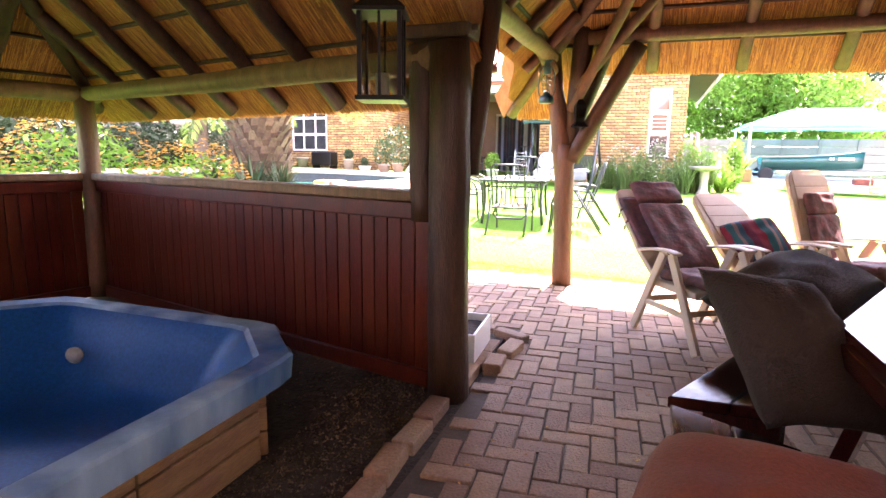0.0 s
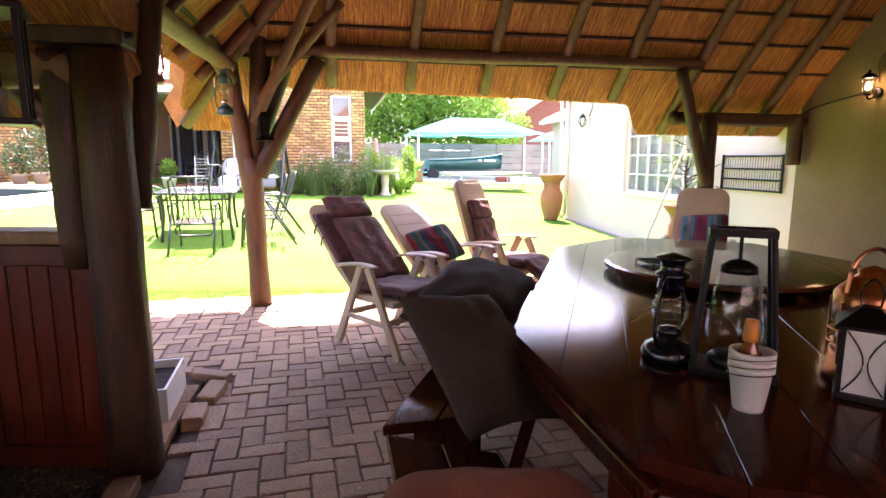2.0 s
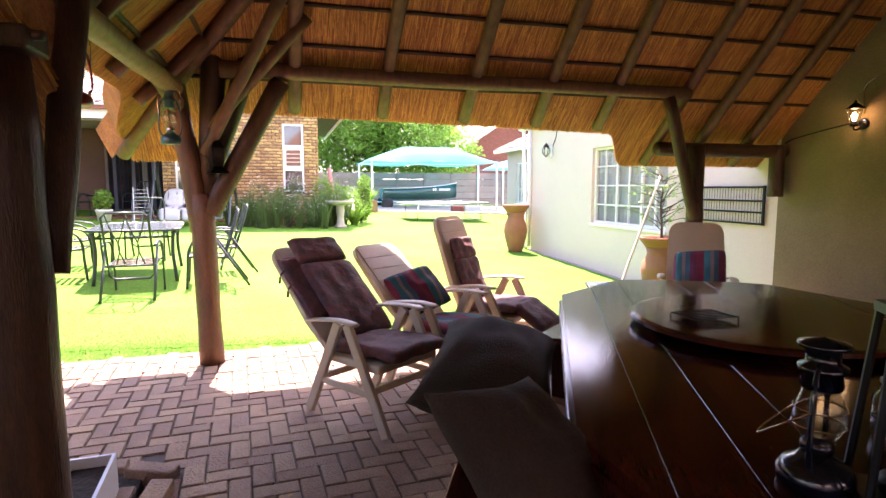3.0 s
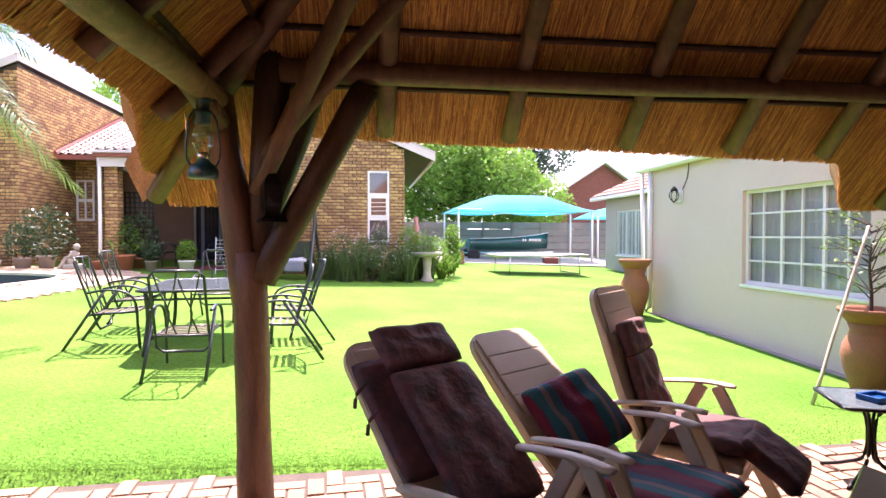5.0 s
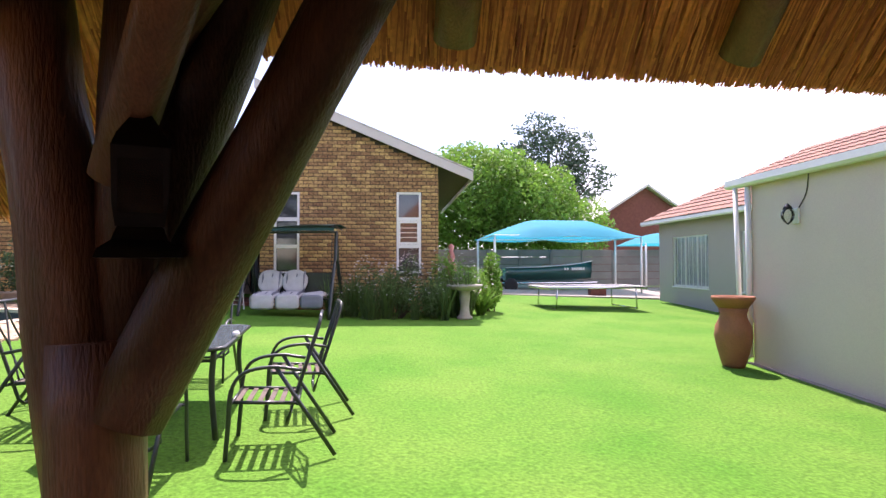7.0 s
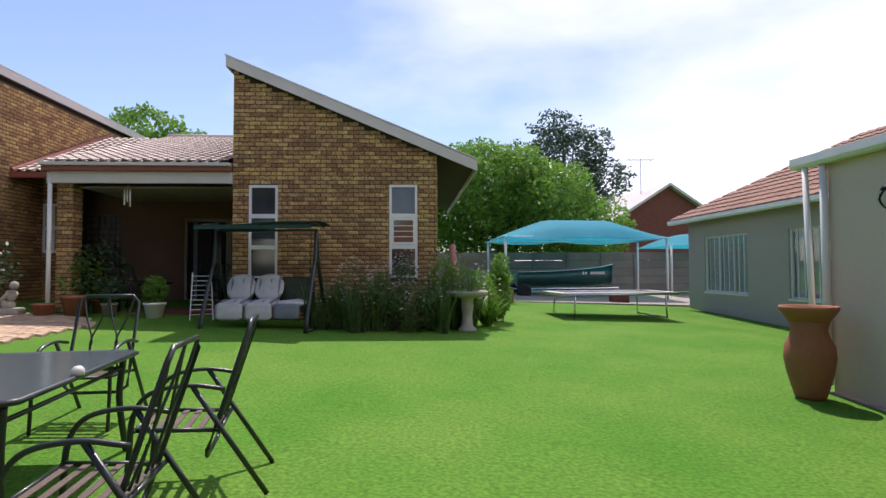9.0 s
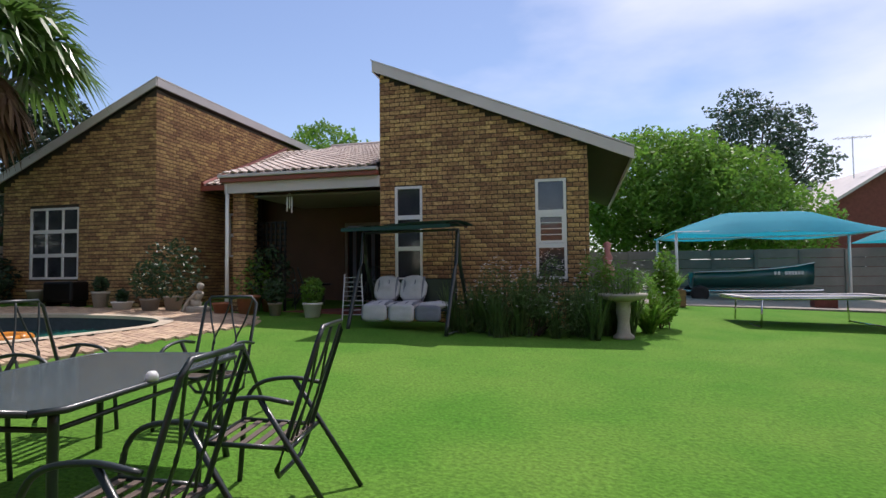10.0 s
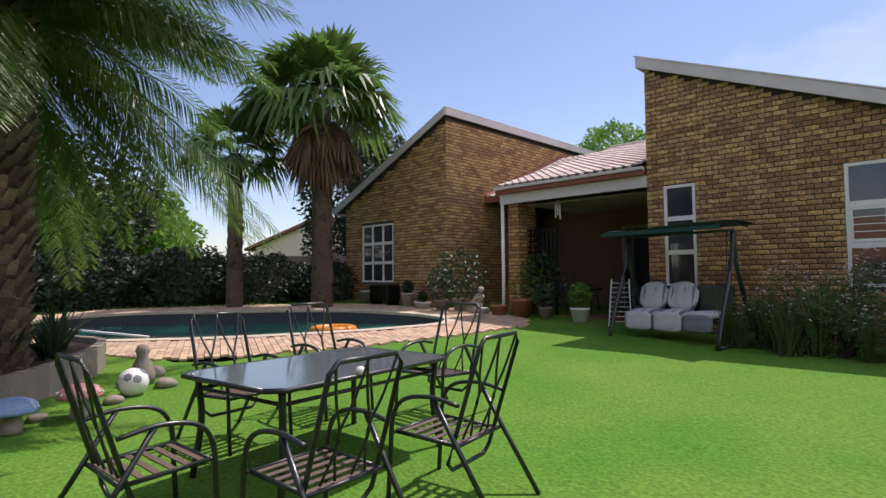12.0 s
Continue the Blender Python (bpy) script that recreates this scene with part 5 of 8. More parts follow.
resin_chair("beige resin recliner with a long dark floral cushion", (-0.09, 5.08), (0.56, -0.83), 0.89, 1.03, ("dark floral padded chair cushion with a head roll", "long"))
resin_chair("beige resin recliner with a bare back and striped cushion", (0.53, 5.46), (0.56, -0.83), 0.84, 0.99, ("wine-red and teal striped cushions on the chair", "low"))
resin_chair("upright beige resin chair with a dark floral cushion over its seat", (1.25, 5.68), (0.68, -0.73), 0.84, 1.21, ("dark floral padded cushion hanging over the seat front", "long"), "drop")
resin_chair("beige resin chair with a striped pillow beside the post", (3.76, 5.44), (-0.61, -0.79), 0.78, 1.12, ("wine-red and teal striped pillow and seat pad", "low"))


def pillow(label, m, w, h, t, material, pointed=True):
    bm = B(); pillow_mesh(bm, w, h, t, None, 23, 0.45, 0.022, pointed)
    ob = part("pillow", bm, material, None, "", True)
    ob.matrix_basis = m
    return tagged(ob, label, "pillow")


pillow("large creased brown pillow lying on the bench", pose(0.72, 3.10, 0.66, 8, -6, 63), 0.92, 0.58, 0.34, M["pillow"])
ax = Vector((0.37, 0.20, -0.06)).normalized(); ay = Vector((-0.27, 0.44, 0.42)).normalized(); az = ax.cross(ay).normalized(); ay = az.cross(ax)
pillow("large brown pillow leaning against the table edge", Matrix(((ax.x, ay.x, az.x, 0.505), (ax.y, ay.y, az.y, 2.17), (ax.z, ay.z, az.z, 0.66), (0, 0, 0, 1))), 0.50, 0.64, 0.25, M["pillow"])
pillow("rust-orange stuffed cushion on the short bench", pose(0.30, 1.22, 0.53, 0, -4, 80), 0.62, 0.58, 0.25, M["orange"], False)


# lanterns and small things on the table
def hurricane(name, label, m, h, body, hanging=False):
    """A paraffin storm lantern: tank, burner, glass globe, chimney, side tubes, bail."""
    s = h / 0.36
    t = thing(name, label, "lantern", m @ Matrix.Scale(s, 4))
    bm = B(); lathe(bm, [(0.075, 0.0), (0.082, 0.012), (0.082, 0.035), (0.07, 0.055), (0.045, 0.068), (0.03, 0.085)], 28); part("tank", bm, body, t, "", True)
    bm = B(); lathe(bm, [(0.034, 0.085), (0.036, 0.105), (0.022, 0.115)], 20); part("burner", bm, M["chrome"] if hanging else body, t, "", True)
    bm = B(); lathe(bm, [(0.032, 0.108), (0.05, 0.14), (0.056, 0.17), (0.048, 0.205), (0.036, 0.235)], 24); part("globe", bm, M["lens"], t, "clear glass globe", True)
    bm = B(); lathe(bm, [(0.04, 0.236), (0.046, 0.245), (0.04, 0.275), (0.052, 0.28), (0.052, 0.292), (0.036, 0.30), (0.038, 0.33), (0.055, 0.338), (0.055, 0.346), (0.0, 0.36)], 24); part("chimney", bm, body, t, "", True)
    for sg in (-1, 1):
        bm = B(); sweep(bm, smooth_path([(sg * 0.06, 0, 0.05), (sg * 0.088, 0, 0.10), (sg * 0.082, 0, 0.20), (sg * 0.07, 0, 0.26), (sg * 0.04, 0, 0.30)], 4), 0.0065, 8); part("side_tube", bm, body, t, "", True)
    for z, r in ((0.15, 0.056), (0.19, 0.056)):
        bm = B(); sweep(bm, [(r * math.cos(k * 0.5236), r * math.sin(k * 0.5236), z) for k in range(13)], 0.0018, 5); part("guard_wire", bm, M["chrome"], t)
    bm = B()
    top = 0.47 if hanging else 0.10
    if hanging:
        sweep(bm, smooth_path([(-0.086, 0, 0.2), (-0.085, 0, 0.34), (0, 0, 0.46), (0.085, 0, 0.34), (0.086, 0, 0.2)], 5), 0.0025, 6)
    else:
        sweep(bm, smooth_path([(-0.086, 0, 0.2), (-0.095, 0.06, 0.16), (-0.05, 0.115, 0.11), (0.05, 0.115, 0.11), (0.095, 0.06, 0.16), (0.086, 0, 0.2)], 5), 0.0025, 6)
    part("bail_wire", bm, M["chrome"], t)
    return t


hurricane("storm_lantern", "navy-black enamel storm lantern on the table", pose(1.06, 1.79, 0.75, 0, 0, 30), 0.37, M["navy"])

fl = thing("frame_lantern", "tall dark framed lantern with a large glass globe", "lantern", pose(1.20, 1.655, 0.75, 0, 0, -34))
bm = B(); box(bm, -0.125, -0.085, 0, 0.125, 0.085, 0.022, None, 0.006); part("base", bm, M["black"], fl)
for x in (-1, 1):
    for y in (-1, 1):
        bm = B(); sweep(bm, [(x * 0.115, y * 0.07, 0.022), (x * 0.082, y * 0.045, 0.445)], 0.0095, 6); part("post", bm, M["black"], fl)
bm = B()
for y in (-0.045, 0.045):
    box(bm, -0.092, y - 0.011, 0.44, 0.092, y + 0.011, 0.463)
for x in (-0.082, 0.082):
    box(bm, x - 0.011, -0.034, 0.44, x + 0.011, 0.034, 0.463)
part("top_frame", bm, M["black"], fl)
bm = B(); box(bm, -0.012, -0.034, 0.441, 0.012, 0.034, 0.46); sweep(bm, [(0, 0, 0.44), (0, 0, 0.36)], 0.006, 8); part("hanger", bm, M["black"], fl)
bm = B(); lathe(bm, [(0.0, 0.368), (0.03, 0.36), (0.052, 0.345), (0.054, 0.325)], 24); part("cap", bm, M["black"], fl, "", True)
bm = B(); lathe(bm, [(0.052, 0.325), (0.062, 0.29), (0.078, 0.20), (0.084, 0.13), (0.074, 0.085), (0.056, 0.062)], 28); part("globe", bm, M["lens"], fl, "clear bell-shaped glass globe", True)
bm = B(); lathe(bm, [(0.07, 0.022), (0.072, 0.05), (0.058, 0.062), (0.0, 0.064)], 24); part("burner", bm, M["black"], fl, "", True)
for a in (0, 90):
    bm = B(); sweep(bm, smooth_path([(0.092 * math.cos(radians(a + k * 24)), 0.092 * math.sin(radians(a + k * 24)), 0.14 + 0.09 * k / 5) for k in range(6)], 3), 0.0025, 6); part("guard_wire", bm, M["black"], fl)

bk_ = thing("bucket", "stack of small white plastic buckets holding a bottle", "bucket", pose(1.06, 1.405, 0.75) @ Matrix.Scale(0.86, 4))
for i in range(3):
    bm = B(); z = i * 0.024
    lathe(bm, [(0.0, z + 0.004), (0.043, z), (0.046, z + 0.01), (0.062, z + 0.13), (0.067, z + 0.132), (0.067, z + 0.145), (0.060, z + 0.146), (0.058, z + 0.13), (0.042, z + 0.016), (0.0, z + 0.014)], 28); part("body", bm, M["bucket"], bk_, "", True)
    bm = B(); sweep(bm, [(0.068 * math.cos(k * 0.3), 0.068 * math.sin(k * 0.3), z + 0.12 - 0.012 * math.sin(k * 0.3)) for k in range(22)], 0.0018, 5); part("handle", bm, M["chrome"], bk_, "thin wire handle")
bt = thing("spray_bottle", "amber lotion bottle with an orange cap", "bottle", pose(1.055, 1.41, 0.808) @ Matrix.Scale(0.9, 4))
bm = B(); lathe(bm, [(0.0, 0), (0.03, 0.002), (0.033, 0.02), (0.033, 0.11), (0.018, 0.14), (0.016, 0.15)], 20); part("body", bm, M["amber"], bt, "", True)
bm = B(); lathe(bm, [(0.021, 0.148), (0.022, 0.16), (0.020, 0.205), (0.017, 0.212), (0.0, 0.214)], 20); part("cap", bm, M["yellow_cap"], bt, "bright orange cap", True)

wl_t = thing("glass_lantern", "black metal lantern with white frosted panes and wire crosses", "lantern", pose(1.44, 1.42, 0.75, 0, 0, -46) @ Matrix.Diagonal((0.74, 0.74, 0.88, 1.0)))
for x in (-0.075, 0.075):
    for y in (-0.075, 0.075):
        bm = B(); box(bm, x - 0.008, y - 0.008, 0.02, x + 0.008, y + 0.008, 0.235); part("post", bm, M["black"], wl_t)
bm = B(); box(bm, -0.09, -0.09, 0, 0.09, 0.09, 0.02, None, 0.004); part("base", bm, M["black"], wl_t)
bm = B(); lathe(bm, [(0.15, 0.235), (0.15, 0.245), (0.04, 0.30), (0.0, 0.302)], 4, pose(0, 0, 0, 0, 0, 45)); part("roof", bm, M["black"], wl_t)
bm = B(); sweep(bm, smooth_path([(-0.03, 0, 0.30), (-0.035, 0, 0.35), (0, 0, 0.39), (0.035, 0, 0.35), (0.03, 0, 0.30)], 5), 0.008, 8, 0.5); part("handle", bm, M["black"], wl_t)
for k in range(4):
    r = Matrix.Rotation(k * math.pi / 2, 4, "Z")
    bm = B(); box(bm, -0.066, -0.072, 0.022, 0.066, -0.069, 0.233, r); part("pane", bm, M["bucket"], wl_t, "white frosted pane")
    for sg in (-1, 1):
        bm = B(); sweep(bm, [tuple(r @ Vector((sg * (0.062 - 0.055 * math.sin(math.pi * q / 8)), -0.08, 0.03 + 0.195 * q / 8))) for q in range(9)], 0.003, 6); part("wire_arc", bm, M["black"], wl_t)

cp = thing("ship_lantern", "polished copper ship lantern with brass rods", "lantern", pose(1.55, 1.52, 0.75))
bm = B(); lathe(bm, [(0.10, 0.0), (0.108, 0.01), (0.108, 0.04), (0.095, 0.055), (0.095, 0.085), (0.085, 0.095)], 32); part("base", bm, M["copper"], cp, "", True)
bm = B(); lathe(bm, [(0.078, 0.095), (0.082, 0.14), (0.078, 0.19)], 28); part("globe", bm, M["lens"], cp, "", True)
bm = B(); lathe(bm, [(0.088, 0.19), (0.095, 0.20), (0.095, 0.27), (0.085, 0.285), (0.05, 0.32), (0.04, 0.33), (0.04, 0.345), (0.0, 0.36)], 32); part("hood", bm, M["copper"], cp, "", True)
for k in range(6):
    a = k * math.pi / 3
    bm = B(); sweep(bm, [(0.1 * math.cos(a), 0.1 * math.sin(a), 0.06), (0.1 * math.cos(a), 0.1 * math.sin(a), 0.25)], 0.004, 8); part("rod", bm, M["copper"], cp)
for z in (0.12, 0.16):
    bm = B(); sweep(bm, [(0.1 * math.cos(k * 0.2618), 0.1 * math.sin(k * 0.2618), z) for k in range(25)], 0.003, 6); part("guard_ring", bm, M["copper"], cp)
bm = B(); sweep(bm, smooth_path([(-0.09, 0, 0.28), (-0.07, 0, 0.37), (0, 0, 0.41), (0.07, 0, 0.37), (0.09, 0, 0.28)], 5), 0.006, 8); part("handle", bm, M["copper"], cp)
jr = thing("glass_jar", "clear glass jar with a round stopper", "jar", pose(1.50, 1.92, 0.75))
bm = B(); lathe(bm, [(0.0, 0.004), (0.05, 0.0), (0.055, 0.02), (0.055, 0.12), (0.035, 0.15), (0.035, 0.165)], 24); part("body", bm, M["lens"], jr, "", True)
bm = B(); lathe(bm, [(0.04, 0.165), (0.04, 0.175), (0.015, 0.18), (0.02, 0.20), (0.0, 0.215)], 20); part("stopper", bm, M["stone"], jr, "", True)

# hanging lanterns
hl = thing("hanging_lantern", "dark square metal lantern hanging by the thick post", "lantern", pose(-1.13, 2.30, 1.53, 0, 0, 18))
bm = B(); box(bm, -0.105, -0.105, 0, 0.105, 0.105, 0.02, None, 0.005); part("base", bm, M["black"], hl)
for x in (-0.085, 0.085):
    for y in (-0.085, 0.085):
        bm = B(); box(bm, x - 0.009, y - 0.009, 0.02, x + 0.009, y + 0.009, 0.36); part("post", bm, M["black"], hl)
for k in range(4):
    r = Matrix.Rotation(k * math.pi / 2, 4, "Z")
    bm = B(); box(bm, -0.076, -0.084, 0.02, 0.076, -0.082, 0.36, r); part("pane", bm, M["lens"], hl)
    bm = B(); box(bm, -0.006, -0.092, 0.02, 0.006, -0.086, 0.36, r); part("glazing_bar", bm, M["black"], hl)
bm = B(); lathe(bm, [(0.155, 0.36), (0.155, 0.375), (0.05, 0.45), (0.0, 0.455)], 4, pose(0, 0, 0, 0, 0, 45)); part("roof", bm, M["black"], hl)
bm = B(); sweep(bm, [(0, 0, 0.45), (0, 0, 0.78)], 0.005, 6); part("chain", bm, M["black"], hl)
bm = B(); lathe(bm, [(0.0, 0.02), (0.03, 0.02), (0.03, 0.12), (0.0, 0.12)], 16); part("candle", bm, M["stone"], hl, "stub of a pale candle", True)
hurricane("storm_lantern", "red enamel storm lantern hanging in the side opening", pose(-1.055, 3.7, 1.84, 0, 0, 40), 0.32, M["red"], True)
hurricane("storm_lantern", "teal enamel storm lantern hanging beside the corner post", pose(-0.955, 5.38, 1.79, 0, 0, 20) @ Matrix.Diagonal((0.78, 0.78, 1.0, 1.0)), 0.40, M["green_enamel"], True)
bl = thing("bell_lantern", "dark metal lantern fixed in the fork of the corner post", "lantern", pose(-0.672, 5.62, 1.585, 0, 0, 22) @ Matrix.Scale(0.8, 4))
bm = B(); lathe(bm, [(0.125, 0.0), (0.115, 0.02), (0.08, 0.04), (0.065, 0.07)], 4, pose(0, 0, 0, 0, 0, 45)); part("base", bm, M["black"], bl)
bm = B(); lathe(bm, [(0.07, 0.07), (0.08, 0.12), (0.085, 0.25), (0.07, 0.28), (0.02, 0.34), (0.0, 0.345)], 4, pose(0, 0, 0, 0, 0, 45)); part("body", bm, M["black"], bl)
bm = B(); box(bm, -0.045, -0.066, 0.10, 0.045, -0.058, 0.22); part("pane", bm, M["lens"], bl)

# plastered wall: lamp, rack, door, cables
lm = thing("wall_lamp", "lit black coach lamp on the plastered wall", "lamp", pose(WX, 5.13, 2.10))
bm = B(); lathe(bm, [(0.0, 0.0), (0.05, 0.0), (0.055, 0.015), (0.03, 0.03), (0.0, 0.032)], 20, pose(0, 0, 0, 0, -90, 0)); part("wall_plate", bm, M["black"], lm, "", True)
bm = B(); sweep(bm, smooth_path([(-0.03, 0, 0.0), (-0.07, 0, -0.05), (-0.13, 0, -0.06), (-0.14, 0, -0.02)], 5), 0.01, 8); part("arm", bm, M["black"], lm, "", True)
bm = B(); lathe(bm, [(0.03, -0.03), (0.035, -0.015), (0.04, -0.01)], 6, pose(-0.14, 0, 0)); part("cup", bm, M["black"], lm)
bm = B(); lathe(bm, [(0.04, 0.0), (0.062, 0.14)], 6, pose(-0.14, 0, 0)); part("glass", bm, M["lens"], lm)
bm = B(); lathe(bm, [(0.085, 0.14), (0.08, 0.15), (0.04, 0.185), (0.015, 0.20), (0.018, 0.215), (0.0, 0.23)], 6, pose(-0.14, 0, 0)); part("hood", bm, M["black"], lm)
for k in range(6):
    a = k * math.pi / 3
    bm = B(); sweep(bm, [(-0.14 + 0.042 * math.cos(a), 0.042 * math.sin(a), -0.005), (-0.14 + 0.064 * math.cos(a), 0.064 * math.sin(a), 0.142)], 0.003, 5); part("rib", bm, M["black"], lm)
bm = B(); lathe(bm, [(0.0, 0.02), (0.016, 0.03), (0.026, 0.065), (0.016, 0.10), (0.0, 0.11)], 14, pose(-0.14, 0, 0)); part("bulb", bm, M["bulb"], lm, "glowing warm bulb", True)
lamp = new("coach_lamp_light", bpy.data.lights.new("coach_lamp_light", "POINT"))
lamp.data.energy, lamp.data.color, lamp.data.shadow_soft_size = 0.35, (1.0, 0.66, 0.32), 0.03
lamp.location = (WX - 0.14, 5.13, 2.23)
rk = thing("braai_rack", "black wire grid rack hanging on the plastered wall", "rack", pose(WX - 0.03, 0, 0))
for z in (1.02, 1.16, 1.30, 1.47):
    bm = B(); box(bm, -0.012, 6.25, z - 0.012, 0.012, 7.4, z + 0.012, None, 0.003); part("bar", bm, M["black"], rk)
for y in (6.27, 7.38):
    bm = B(); box(bm, -0.013, y - 0.013, 1.005, 0.013, y + 0.013, 1.49); part("upright", bm, M["black"], rk)
for i in range(22):
    y = 6.32 + i * 0.048
    bm = B(); sweep(bm, [(0.006, y, 1.03), (0.006, y, 1.46)], 0.003, 5); part("wire", bm, M["black"], rk)
dr = thing("door_1", "dark half-open doorway with a cream wooden frame", "door", (WX, 0, 0), "", "structure")
bm = B(); box(bm, -0.03, 4.55, 0, -0.002, 4.67, 2.2, None, 0.006); box(bm, -0.03, 3.6, 0, -0.002, 3.72, 2.2, None, 0.006); box(bm, -0.03, 3.72, 2.08, -0.002, 4.55, 2.2, None, 0.006)
part("door_frame", bm, M["resin"], dr)
bm = B(); box(bm, -0.02, 3.72, 0, -0.003, 4.55, 2.08); part("door_leaf", bm, M["table"], dr, "dark wooden door leaf")
bm = B(); lathe(bm, [(0.0, 0.06), (0.022, 0.055), (0.025, 0.04), (0.01, 0.03), (0.01, 0.0)], 16, pose(-0.02, 4.46, 1.02, 0, -90, 0)); part("door_handle", bm, M["chrome"], dr, "", True)
cb = thing("cable", "thin dark cable running along the plastered wall", "cable", None)
bm = B(); sweep(bm, smooth_path([(WX - 0.012, 5.13, 2.13), (WX - 0.012, 5.4, 2.1), (WX - 0.012, 5.9, 2.02), (WX - 0.03, 6.02, 1.97)], 6), 0.008, 6); part("run", bm, M["black"], cb)
bm = B(); sweep(bm, smooth_path([(WX - 0.012, 5.13, 2.2), (WX - 0.012, 5.11, 2.5), (WX - 0.012, 4.6, 2.58), (WX - 0.012, 3.8, 2.6)], 6), 0.006, 6); part("run", bm, M["log"], cb)

# side table with ashtray, tall pot with a bare tree and a leaning stick
sdt = thing("side_table", "small glass-topped side table with black curved legs", "table", pose(2.92, 5.55, 0, 0, 0, -22))
bm = B(); box(bm, -0.24, -0.24, 0.50, 0.24, 0.24, 0.508, None, 0.003); part("top", bm, M["table_glass"], sdt, "pale glass top")
bm = B(); sweep(bm, [(-0.24, -0.2, 0.5), (-0.2, -0.24, 0.5), (0.2, -0.24, 0.5), (0.24, -0.2, 0.5), (0.24, 0.2, 0.5), (0.2, 0.24, 0.5), (-0.2, 0.24, 0.5), (-0.24, 0.2, 0.5), (-0.24, -0.2, 0.5)], 0.012, 8); part("rim", bm, M["black"], sdt, "", True)
for k in range(4):
    a = math.pi / 4 + k * math.pi / 2
    bm = B(); sweep(bm, smooth_path([(0.2 * math.cos(a), 0.2 * math.sin(a), 0.49), (0.04 * math.cos(a), 0.04 * math.sin(a), 0.42), (0.03 * math.cos(a), 0.03 * math.sin(a), 0.16), (0.14 * math.cos(a), 0.14 * math.sin(a), 0.07), (0.28 * math.cos(a), 0.28 * math.sin(a), 0.01)], 5), 0.011, 8); part("leg", bm, M["black"], sdt, "", True)
ash = thing("ashtray", "square blue glass ashtray on the side table", "ashtray", pose(2.93, 5.52, 0.509, 0, 0, 10))
bm = B(); box(bm, -0.09, -0.07, 0, 0.09, 0.07, 0.012, None, 0.003); part("base", bm, M["tub"], ash)
for a in ((-0.09, -0.07, -0.075, 0.07), (0.075, -0.07, 0.09, 0.07), (-0.075, -0.07, 0.075, -0.055), (-0.075, 0.055, 0.075, 0.07)):
    bm = B(); box(bm, a[0], a[1], 0.0125, a[2], a[3], 0.035, None, 0.003); part("wall", bm, M["tub"], ash)


def urn(label, m, prof_):
    t = thing("terracotta_urn", label, "pot", m)
    bm = B(); lathe(bm, prof_[:9], 36); part("body", bm, M["terracotta"], t, "", True)
    bm = B(); lathe(bm, prof_[8:], 36); part("rim", bm, M["terracotta"], t, "flared terracotta rim", True)
    return t


URN = [(0.0, 0.0), (0.17, 0.0), (0.19, 0.05), (0.27, 0.30), (0.305, 0.48), (0.29, 0.62), (0.225, 0.74), (0.21, 0.80), (0.24, 0.90), (0.335, 1.02), (0.35, 1.05), (0.345, 1.075), (0.32, 1.075), (0.30, 1.04), (0.18, 0.86), (0.17, 0.78), (0.0, 0.76)]
urn("tall terracotta urn with a flared rim at the wall corner", pose(4.93, 12.66, lawn_z(4.93, 12.66) - 0.01) @ Matrix.Diagonal((0.88, 0.88, 1.0, 1.0)), URN)
urn("tall terracotta urn holding a bare little tree", pose(5.08, 7.72, lawn_z(5.08, 7.72) - 0.01) @ Matrix.Scale(0.85, 4), URN)
tr = thing("potted_tree", "thin half-bare shrub growing in the urn", "tree", (5.08, 7.72, 0.48))
rg = random.Random(8)
bm = B(); sweep(bm, smooth_path([(0, 0, 0), (0.03, 0.02, 0.4), (-0.02, 0.0, 0.7), (0.02, 0.02, 0.95)], 4), [0.022 - 0.0012 * i for i in range(13)], 8); part("trunk", bm, M["bark"], tr, "", True)
tw, lv, lf = B(), [], []
for i in range(38):
    z = rg.uniform(0.35, 1.15); a = rg.uniform(0, 6.28); L = rg.uniform(0.25, 0.6)
    e = Vector((math.cos(a) * L, math.sin(a) * L, z + rg.uniform(0.02, 0.4)))
    sweep(tw, [(0, 0, z), tuple(e * 0.5 + Vector((0, 0, z * 0.5 + 0.03))), tuple(e)], [0.007, 0.005, 0.003], 5)
    for q in range(16):
        c = Vector((0, 0, z)).lerp(e, rg.uniform(0.4, 1.05)) + Vector((rg.uniform(-.05, .05), rg.uniform(-.05, .05), rg.uniform(-.04, .05)))
        s = rg.uniform(0.012, 0.028); d1 = Vector((rg.uniform(-1, 1), rg.uniform(-1, 1), rg.uniform(-1, 1))).normalized() * s; d2 = d1.orthogonal().normalized() * s * 0.5
        k = len(lv); lv += [c - d1, c + d2, c + d1, c - d2]; lf.append((k, k + 1, k + 2, k + 3))
part("branches", tw, M["bark"], tr)
raw("leaves", lv, lf, M["leaf"], tr)
bm = B(); log_between(bm, (4.12, 7.38, lawn_z(4.1, 7.4)), (5.0, 7.68, 1.62), 0.018, 0.015, 8, 0.01)
tagged(part("wooden_stick", bm, M["resin"], None, "", True), "pale wooden stick leaning in the urn", "stick")


